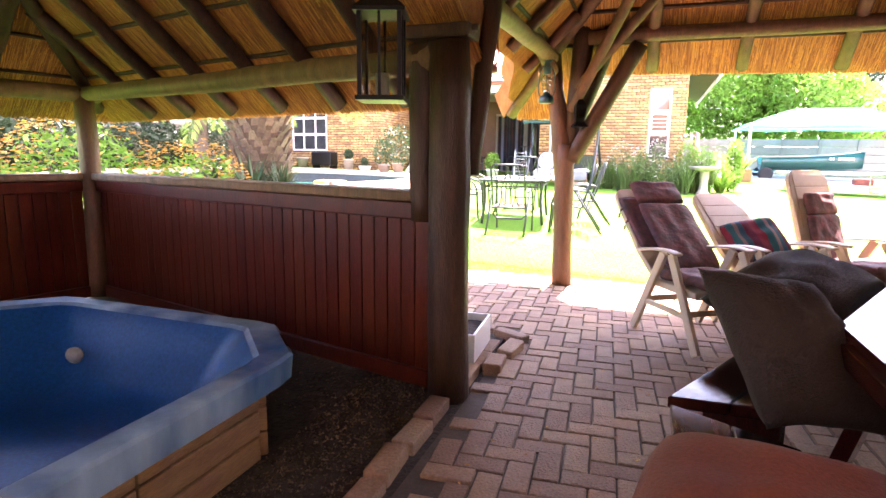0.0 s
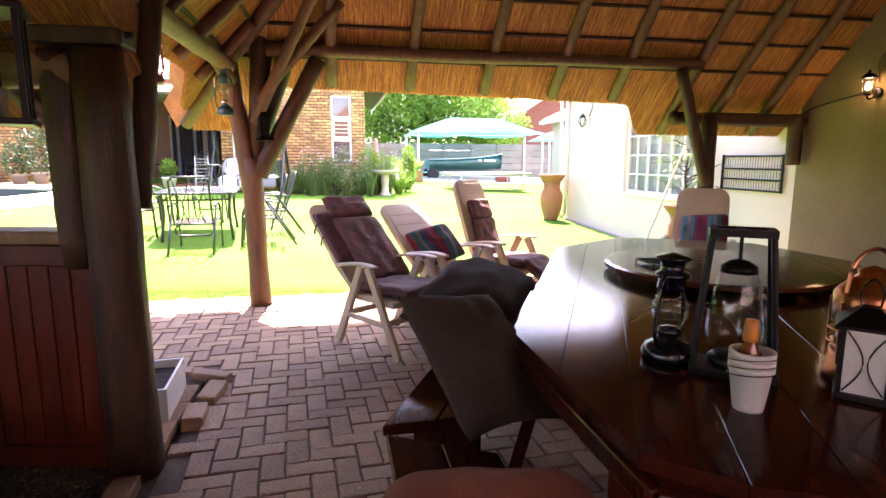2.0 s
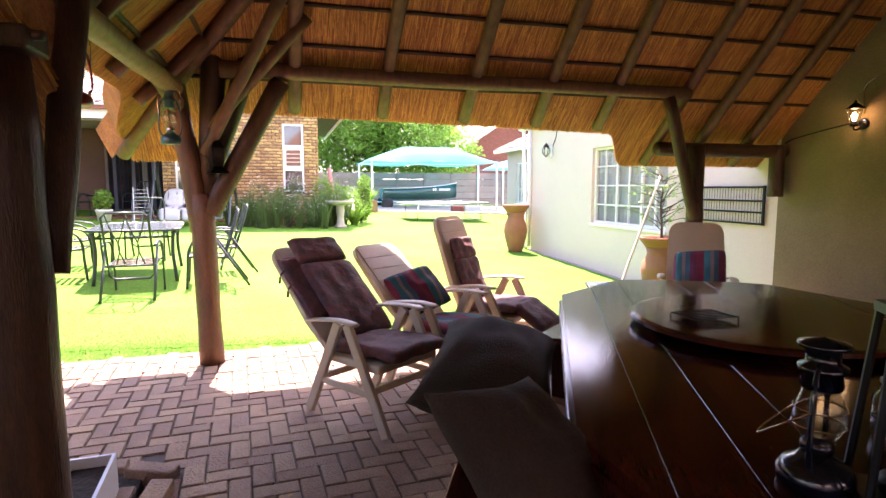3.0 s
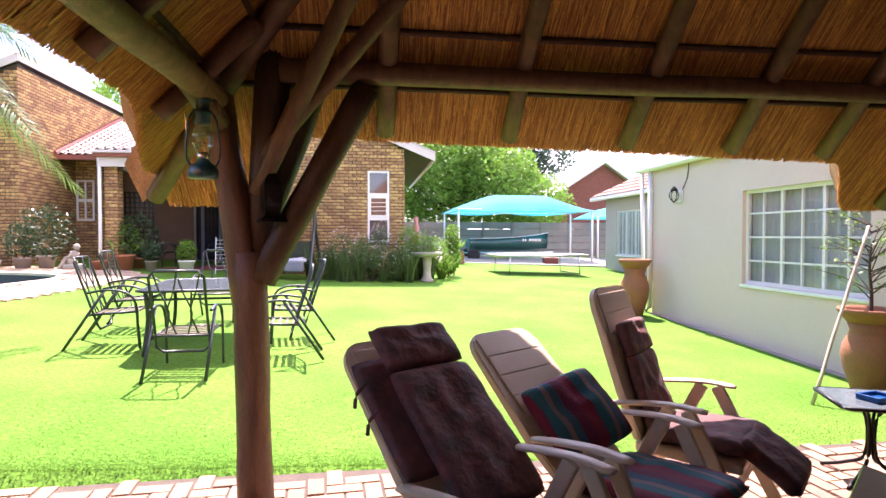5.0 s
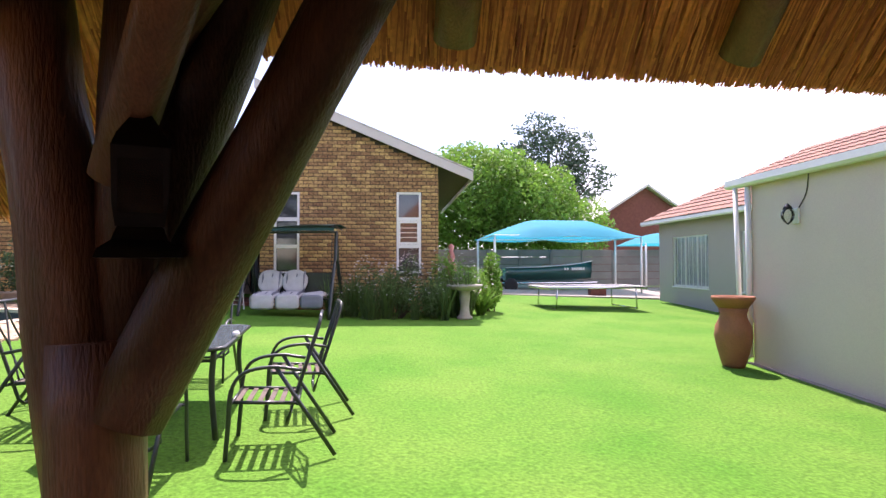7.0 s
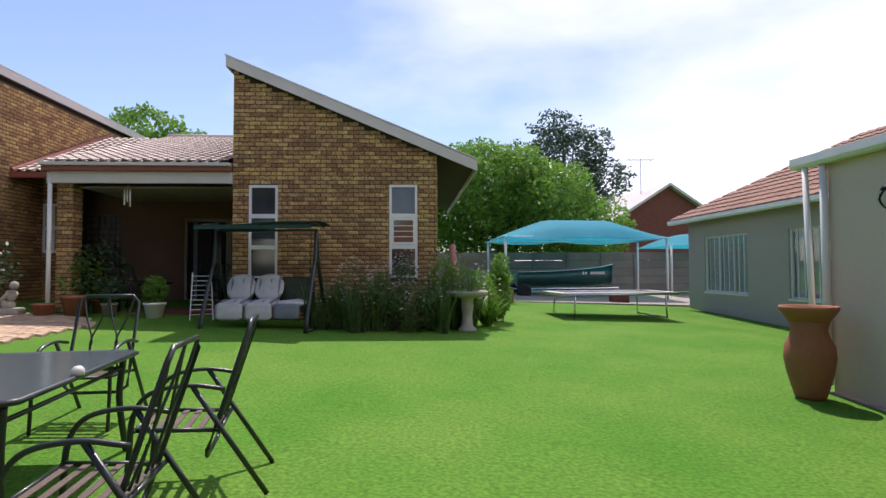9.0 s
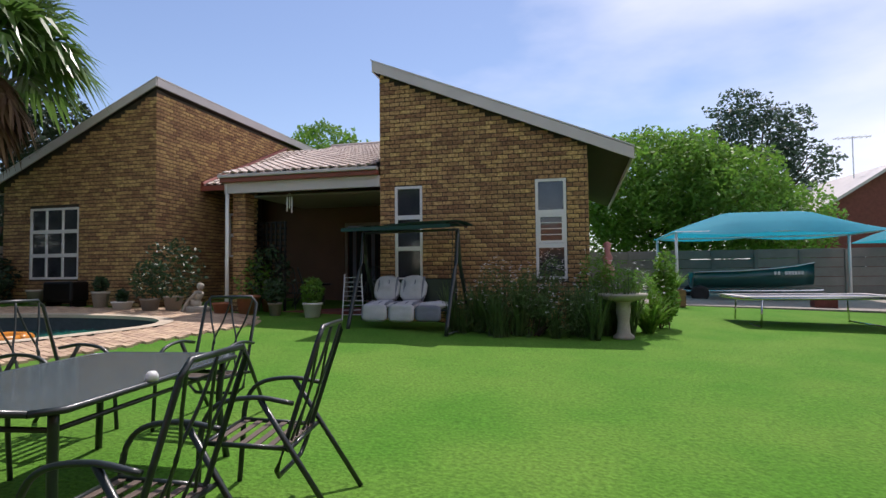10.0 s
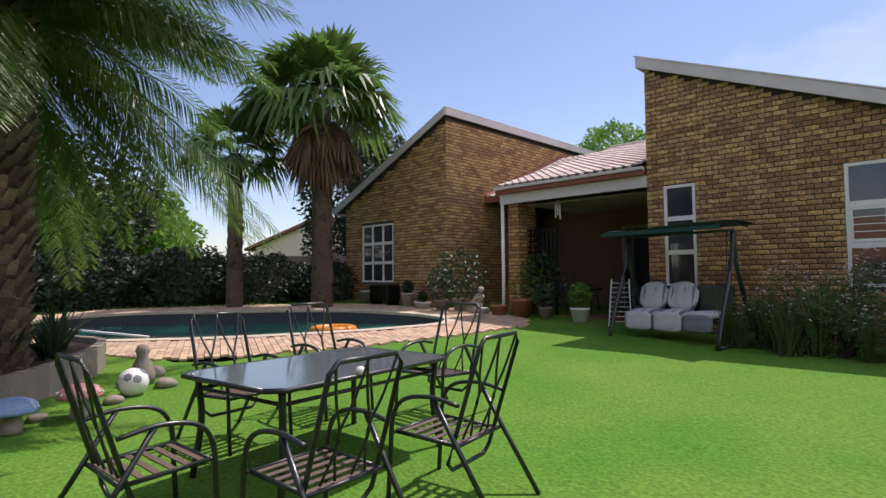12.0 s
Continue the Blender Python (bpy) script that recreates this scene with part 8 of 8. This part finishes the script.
pot("dark potted shrub on the porch corner", -6.4, 19.0, PF, 0.2, 0.3, M["terracotta"], 1.1, 8)
bx = thing("gas_braai", "black covered barbecue box below the wing window", "barbecue", (-11.2, 18.0, lawn_z(-11.2, 18.0)))
bm = B(); box(bm, -0.42, -0.25, 0.12, 0.42, 0.25, 0.6, None, 0.05); part("body", bm, M["black"], bx)
for x in (-0.36, 0.36):
    bm = B(); box(bm, x - 0.03, -0.2, 0, x + 0.03, 0.2, 0.119); part("foot", bm, M["black"], bx)
bm = B(); box(bm, -0.22, -0.14, 0, 0.22, 0.14, 0.16, None, 0.04)
sweep(bm, smooth_path([(-0.05, 0, 0.16), (-0.04, 0, 0.30), (0.02, 0, 0.44), (0.04, 0, 0.50)], 4), [0.11, 0.12, 0.12, 0.11, 0.10, 0.10, 0.10, 0.11, 0.11, 0.10, 0.08, 0.06, 0.045], 10)
bmesh.ops.create_icosphere(bm, subdivisions=2, radius=0.085, matrix=Matrix.Translation((0.06, 0, 0.60)))
for sy in (-0.07, 0.07):
    sweep(bm, smooth_path([(0.0, sy, 0.20), (-0.14, sy, 0.32), (-0.26, sy, 0.16), (-0.34, sy, 0.03)], 4), 0.05, 8)
    sweep(bm, smooth_path([(0.03, sy * 1.5, 0.46), (-0.06, sy * 1.9, 0.36), (-0.14, sy * 1.2, 0.33)], 4), 0.035, 8)
fgs = tagged(part("garden_statue", bm, M["stone"], None, "", True), "white seated stone figure beside the porch downpipe", "statue")
fgs.matrix_basis = pose(-7.62, 18.05, lawn_z(-7.6, 18.05))
tr_ = thing("trellis", "dark wooden lattice screen beside the porch pillar", "trellis", (0, 19.15, 0))
for i in range(9):
    bm = B(); box(bm, -7.08 + i * 0.122, -0.012, 1.3, -7.04 + i * 0.122, 0.012, 2.75); part("slat", bm, M["black"], tr_)
for j in range(11):
    bm = B(); box(bm, -7.09, 0.0125, 1.32 + j * 0.138, -6.05, 0.03, 1.36 + j * 0.138); part("slat", bm, M["black"], tr_)
for x in (-7.08, -6.12):
    bm = B(); box(bm, x, -0.02, PF, x + 0.06, 0.02, 1.3); part("post", bm, M["black"], tr_)
pc = copy_thing(gc, pose(-6.15, 19.75, PF, 0, 0, 70)); tagged(pc, "green-cushioned porch armchair in shade", "chair", "porch chairs")
pc = copy_thing(gc, pose(-4.6, 20.6, PF, 0, 0, -30)); tagged(pc, "dark porch armchair in shade", "chair", "porch chairs")
pc = copy_thing(gc, pose(-6.3, 20.9, PF, 0, 0, 120)); tagged(pc, "dark porch armchair near the sliding door", "chair", "porch chairs")
ptb = thing("porch_table", "small dark porch table in shade", "table", (-5.45, 19.65, PF))
bm = B(); lathe(bm, [(0.0, 0.60), (0.3, 0.60), (0.31, 0.62), (0.3, 0.64), (0, 0.64)], 20); part("top", bm, M["black"], ptb)
bm = B(); sweep(bm, [(0, 0, 0), (0, 0, 0.6)], 0.03, 8); part("leg", bm, M["black"], ptb)
dk = thing("drying_rack", "folding white drying rack leaning on the porch", "rack", pose(-3.95, 18.15, lawn_z(-3.9, 18.1), -8, 0, 20))
for x in (-0.22, 0.22):
    bm = B(); sweep(bm, [(x, 0, 0), (x * 0.8, 0.1, 1.0)], 0.014, 6); part("upright", bm, M["white"], dk)
for i in range(9):
    bm = B(); sweep(bm, [(-0.21 + 0.004 * i, 0.01 * i, 0.12 + i * 0.1), (0.21 - 0.004 * i, 0.01 * i, 0.12 + i * 0.1)], 0.007, 6); part("rung", bm, M["white"], dk)
lp = thing("wind_chime", "white tubular wind chime hanging under the porch beam", "wind chime", (-5.75, 18.75, 3.36))
for x, z0 in ((-0.06, -0.42), (0.0, -0.36), (0.06, -0.46)):
    bm = B(); sweep(bm, [(x * 0.4, 0, 0.0), (x, 0, -0.1)], 0.004, 5); sweep(bm, [(x, 0, -0.1), (x, 0, z0)], 0.017, 8); part("tube", bm, M["white"], lp, "", True)
stp = structure("porch_step", box(B(), -5.6, 18.72, 0.1, -3.7, 18.995, 0.52, None, 0.015), M["red_brick"], "low red brick step up to the porch", "step")

# white gate and far houses
ga = thing("garden_gate", "white picket gate beside the brick wing", "gate", (-14.1, 18.8, lawn_z(-14, 18.8)), "", "")
for i in range(8):
    bm = B(); box(bm, -0.6 + i * 0.14, -0.012, 0.05, -0.51 + i * 0.14, 0.012, 1.1, None, 0.004); part("picket", bm, M["white"], ga)
for z in (0.3, 0.85):
    bm = B(); box(bm, -0.62, 0.0125, z, 0.55, 0.035, z + 0.07); part("rail", bm, M["white"], ga)
bm = B(); box(bm, -16.4, 19.4, -0.2, -13.9, 19.55, 2.3)
structure("wall_white", bm, M["white"], "low whitewashed wall behind the picket gate", "wall")


def far_house(label, x, y, w, d, h, rise, wallm, roofm, rot=0):
    t = thing("house", label, "house", pose(x, y, 0.2, 0, 0, rot))
    bm = B(); box(bm, -w / 2, -d / 2, -0.4, w / 2, d / 2, h); part("wall", bm, wallm, t)
    bm = B(); prism(bm, [(-w / 2, h), (w / 2, h), (0, h + rise)], -d / 2, -d / 2 + 0.2, Matrix(((1, 0, 0, 0), (0, 0, 1, 0), (0, 1, 0, 0), (0, 0, 0, 1)))); part("gable", bm, wallm, t)
    for s in (-1, 1):
        k_ = Vector((s * w / 2, 0, -rise)).normalized()
        a = Vector((0, 0, h + rise + 0.05)); b = a + k_ * (Vector((w / 2, 0, rise)).length + 0.5)
        bm = B(); vs_ = [bm.verts.new(p) for p in ((a.x, -d / 2 - 0.35, a.z), (b.x, -d / 2 - 0.35, b.z), (b.x, d / 2, b.z), (a.x, d / 2, a.z), (a.x, -d / 2 - 0.35, a.z + 0.16), (b.x, -d / 2 - 0.35, b.z + 0.16), (b.x, d / 2, b.z + 0.16), (a.x, d / 2, a.z + 0.16))]
        for f in ((0, 1, 2, 3), (7, 6, 5, 4), (0, 4, 5, 1), (1, 5, 6, 2), (3, 2, 6, 7)):
            bm.faces.new([vs_[q] for q in f])
        part("roof", bm, roofm, t)
    for xx in (-w / 4, w / 4):
        wn_ = part("window", box(B(), xx - 0.5, -d / 2 - 0.05, 1.0, xx + 0.5, -d / 2 - 0.003, 2.2), M["white"], t)
        bm = B(); box(bm, xx - 0.42, -d / 2 - 0.06, 1.08, xx + 0.42, -d / 2 - 0.051, 2.12); part("pane", bm, M["pane_dark"], wn_)
    return t


far_house("red-brown face-brick neighbour house with a pale roof edge", 15.6, 43.5, 7.4, 8, 4.0, 2.3, M["red_brick"], M["fascia"], 6)
far_house("distant pale house with a red roof beyond the palms", -30.0, 30.0, 9, 8, 3.2, 1.9, M["plaster"], M["tile"], 40)
far_house("distant pale house with a red roof beyond the palms", -42.0, 20.0, 9, 8, 3.0, 1.8, M["plaster"], M["tile"], 60)
an = thing("tv_antenna", "thin television antenna on the neighbour roof", "antenna", (15.2, 41.5, 6.2))
bm = B(); sweep(bm, [(0, 0, 0), (0, 0, 2.4)], 0.03, 6); part("mast", bm, M["chrome"], an)
bm = B(); sweep(bm, [(-0.9, 0, 2.3), (0.9, 0, 2.35)], 0.02, 6); part("boom", bm, M["chrome"], an)
for i in range(7):
    bm = B(); sweep(bm, [(-0.8 + i * 0.26, -0.35, 2.33), (-0.8 + i * 0.26, 0.35, 2.33)], 0.012, 5); part("element", bm, M["chrome"], an)
bm = B()
for i in range(60):
    a = 2 * math.pi * i / 60
    x, y = 260 * math.cos(a), 260 * math.sin(a)
    box(bm, -14.5, -2, -2, 14.5, 2, 4.5 + 3.0 * noise.noise(Vector((x * 0.02, y * 0.02, 0))), pose(x, y, 0, 0, 0, math.degrees(a) + 90))
structure("backdrop", bm, M["leaf_dark"], "distant dark tree line on the horizon", "backdrop")


# ==== pieces of walls and floors ====
def box_faces(k):
    return [(k + a, k + b, k + c, k + d) for a, b, c, d in ((4, 5, 6, 7), (0, 1, 5, 4), (1, 2, 6, 5), (2, 3, 7, 6), (3, 0, 4, 7))]


# face bricks: the nearest stretch of the gable as parts, the rest joined
rb = random.Random(77)
brick_meshes = []
for q in range(6):
    bm = B(); box(bm, 0, -0.012 - 0.004 * q / 5, 0, BL - JT, 0.004, BH, None, 0.004)
    me = mesh_of(bm, M["brick"]); brick_meshes.append(me)
near_count = 0
for wall_ob, o, along, outw, length, z0, topf, holes, nearest in brick_jobs:
    vs, fs = [], []
    for r in range(int((6.2 - z0) / COURSE)):
        z = z0 + r * COURSE
        u = -BL / 2 if r % 2 else 0.0
        while u < length - 0.01:
            a, b = max(0.0, u), min(length, u + BL - JT)
            u += BL
            if b - a < 0.03 or z + BH > min(topf(a), topf(b)):
                continue
            cut = [(a, b)]
            for h in holes:
                if z + BH > h[2] and z < h[3]:
                    nxt = []
                    for c, d in cut:
                        if d <= h[0] or c >= h[1]:
                            nxt.append((c, d))
                        else:
                            if h[0] - c > 0.03:
                                nxt.append((c, h[0] - 0.006))
                            if d - h[1] > 0.03:
                                nxt.append((h[1] + 0.006, d))
                    cut = nxt
            for c, d in cut:
                full = abs((d - c) - (BL - JT)) < 1e-4
                if nearest and full and near_count < 290 and 1.2 < z < 2.8:
                    ob = new("brick", brick_meshes[rb.randrange(6)])
                    ob.location = o + along * c + Vector((0, 0, z))
                    ob.parent = wall_ob
                    near_count += 1
                    continue
                pr = 0.010 + rb.uniform(0, 0.007); k = len(vs)
                for pp_ in (-0.002, pr):
                    for uu, dz in ((c, 0), (d, 0), (d, BH), (c, BH)):
                        vs.append(o + along * uu + outw * pp_ + Vector((0, 0, z + dz)))
                fs += box_faces(k)
    if vs:
        jb = raw("brick_courses", vs, fs, M["brick_joined"], wall_ob)
        jb["kind"], jb["label"] = "stuff", "courses of rough yellow-brown face bricks"

# herringbone clay pavers
W = 0.112
paver_meshes = []
for q in range(5):
    bm = B(); box(bm, -W + 0.004, -W / 2 + 0.004, -0.03, W - 0.004, W / 2 - 0.004, -0.001 + 0.0015 * q, None, 0.006); paver_meshes.append(mesh_of(bm, M["paver"]))
vs, fs = [], []
npart = 0
ang0 = radians(4)
for i in range(-40, 66):
    for j in range(-50, 70):
        m4 = (i - j) % 4
        if m4 == 0:
            cx, cy, rot = (i + 1) * W, (j + 0.5) * W, 0
        elif m4 == 3:
            cx, cy, rot = (i + 0.5) * W, (j + 1) * W, 90
        else:
            continue
        x, y = cx * math.cos(ang0) - cy * math.sin(ang0), cx * math.sin(ang0) + cy * math.cos(ang0)
        ok = (-0.80 < x < 5.36 and -0.6 < y < 6.08) or (-2.5 < x <= -0.80 and 4.02 < y < 6.1)
        if not ok:
            continue
        m = Matrix.Translation((x, y, rb.uniform(-0.003, 0.003))) @ Euler((rb.uniform(-.012, .012), rb.uniform(-.012, .012), ang0 + radians(rot) + rb.uniform(-.02, .02))).to_matrix().to_4x4()
        if npart < 295 and -0.8 < x < 0.75 and 1.9 < y < 5.3:
            ob = new("paver", paver_meshes[rb.randrange(5)]); ob.matrix_basis = m; ob.parent = floor; npart += 1
            continue
        k = len(vs); t = -0.001 + rb.uniform(0, 0.004)
        for sx, sz in ((1.0, -0.03), (0.96, t)):
            for px, py in ((-1, -1), (1, -1), (1, 1), (-1, 1)):
                vs.append(m @ Vector((px * (W - 0.004 - (0.005 if sz > -0.02 else 0)), py * (W / 2 - 0.004 - (0.005 if sz > -0.02 else 0)), sz)))
        fs += box_faces(k)
pj = raw("pavers", vs, fs, M["paver_joined"], floor); pj["kind"], pj["label"] = "stuff", "worn brown clay pavers laid in herringbone"

# paved pool surround
DECK = [(-5.45, 16.9), (-5.6, 15.2), (-5.95, 13.2), (-6.6, 11.4), (-7.3, 10.3), (-8.6, 9.75), (-12.2, 8.2), (-15.2, 9.5), (-15.6, 12.0), (-14.0, 15.0), (-12.0, 17.4), (-9.0, 18.4), (-7.2, 18.3), (-6.0, 17.8)]
inner = ring_out(POOL, 0.2)
vs, fs = [], []
pa = radians(-24)
for r in range(-130, 130):
    for c in range(-70, 70):
        u, v = (c + (0.5 if r % 2 else 0)) * 0.225, r * 0.113
        x, y = -9.5 + u * math.cos(pa) - v * math.sin(pa), 13.0 + u * math.sin(pa) + v * math.cos(pa)
        if not inside(x, y, DECK) or inside(x, y, inner):
            continue
        k = len(vs); t = rb.uniform(0, 0.006)
        for sx, dz in ((0.108, 0.0), (0.104, 0.03 + t)):
            for px, py in ((-1, -1), (1, -1), (1, 1), (-1, 1)):
                uu, vv = px * sx, py * sx * 0.485
                xx, yy = x + uu * math.cos(pa) - vv * math.sin(pa), y + uu * math.sin(pa) + vv * math.cos(pa)
                vs.append((xx, yy, lawn_z(xx, yy) + dz))
        fs += box_faces(k)
dj = tagged(raw("pool_pavers", vs, fs, M["pool_paver"]), "pale pink-brown brick paving round the pool", "paving", "", "structure")

# loose grass blades along the edge of the paving
gr = np.random.RandomState(3)


def grass(n, name):
    u = gr.uniform(0, 1, n)
    y = 6.17 + 1.6 * u ** 2.6
    half = 5.4 + 0.35 * (y - 6.17)
    x = np.clip(0.05 + gr.uniform(-1, 1, n) * half, -9.0, 10.4)
    keep = ~((x < -4.9) & (y < 9.9 - 0.2 * (x + 5))) & ~((x > 5.36) & (y < 13.0)) & ~((x > 9.5) & (y < 24.6)) & (np.abs(x) < 10.3)
    keep &= ~((x > -2.55) & (x < 5.4) & (y < 6.19)) & ~((y > 18.4) & (x < 0.95)) & (y < 24.9)
    for i in np.nonzero(keep & (x < -5.3))[0]:
        keep[i] = not inside(x[i], y[i], DECK)
    x, y = x[keep], y[keep]; n = len(x)
    z = -0.2 + 0.031 * y - 0.037 * x
    far = 1.0 + (y - 6.17) * 0.075
    a = gr.uniform(0, 2 * np.pi, n); hh = 0.0085 * far * gr.uniform(0.5, 1.25, n); ln = gr.uniform(0.1, 0.8, n) * hh; b = gr.uniform(0, 2 * np.pi, n)
    dx, dy = np.cos(a) * 0.0042 * far, np.sin(a) * 0.0042 * far
    v = np.empty((n, 3, 3), np.float32)
    v[:, 0] = np.stack((x - dx, y - dy, z - 0.003), 1); v[:, 1] = np.stack((x + dx, y + dy, z - 0.003), 1)
    v[:, 2] = np.stack((x + np.cos(b) * ln, y + np.sin(b) * ln, z + hh), 1)
    me = bpy.data.meshes.new(name)
    me.vertices.add(3 * n); me.vertices.foreach_set("co", v.ravel())
    me.loops.add(3 * n); me.loops.foreach_set("vertex_index", np.arange(3 * n, dtype=np.int32))
    me.polygons.add(n); me.polygons.foreach_set("loop_start", np.arange(0, 3 * n, 3, dtype=np.int32))
    me.update(); me.validate()
    me.materials.append(M["blade"])
    return tagged(new(name, me), "loose grass blades along the paving edge", "grass", "", "stuff")


grass(60000, "grass")
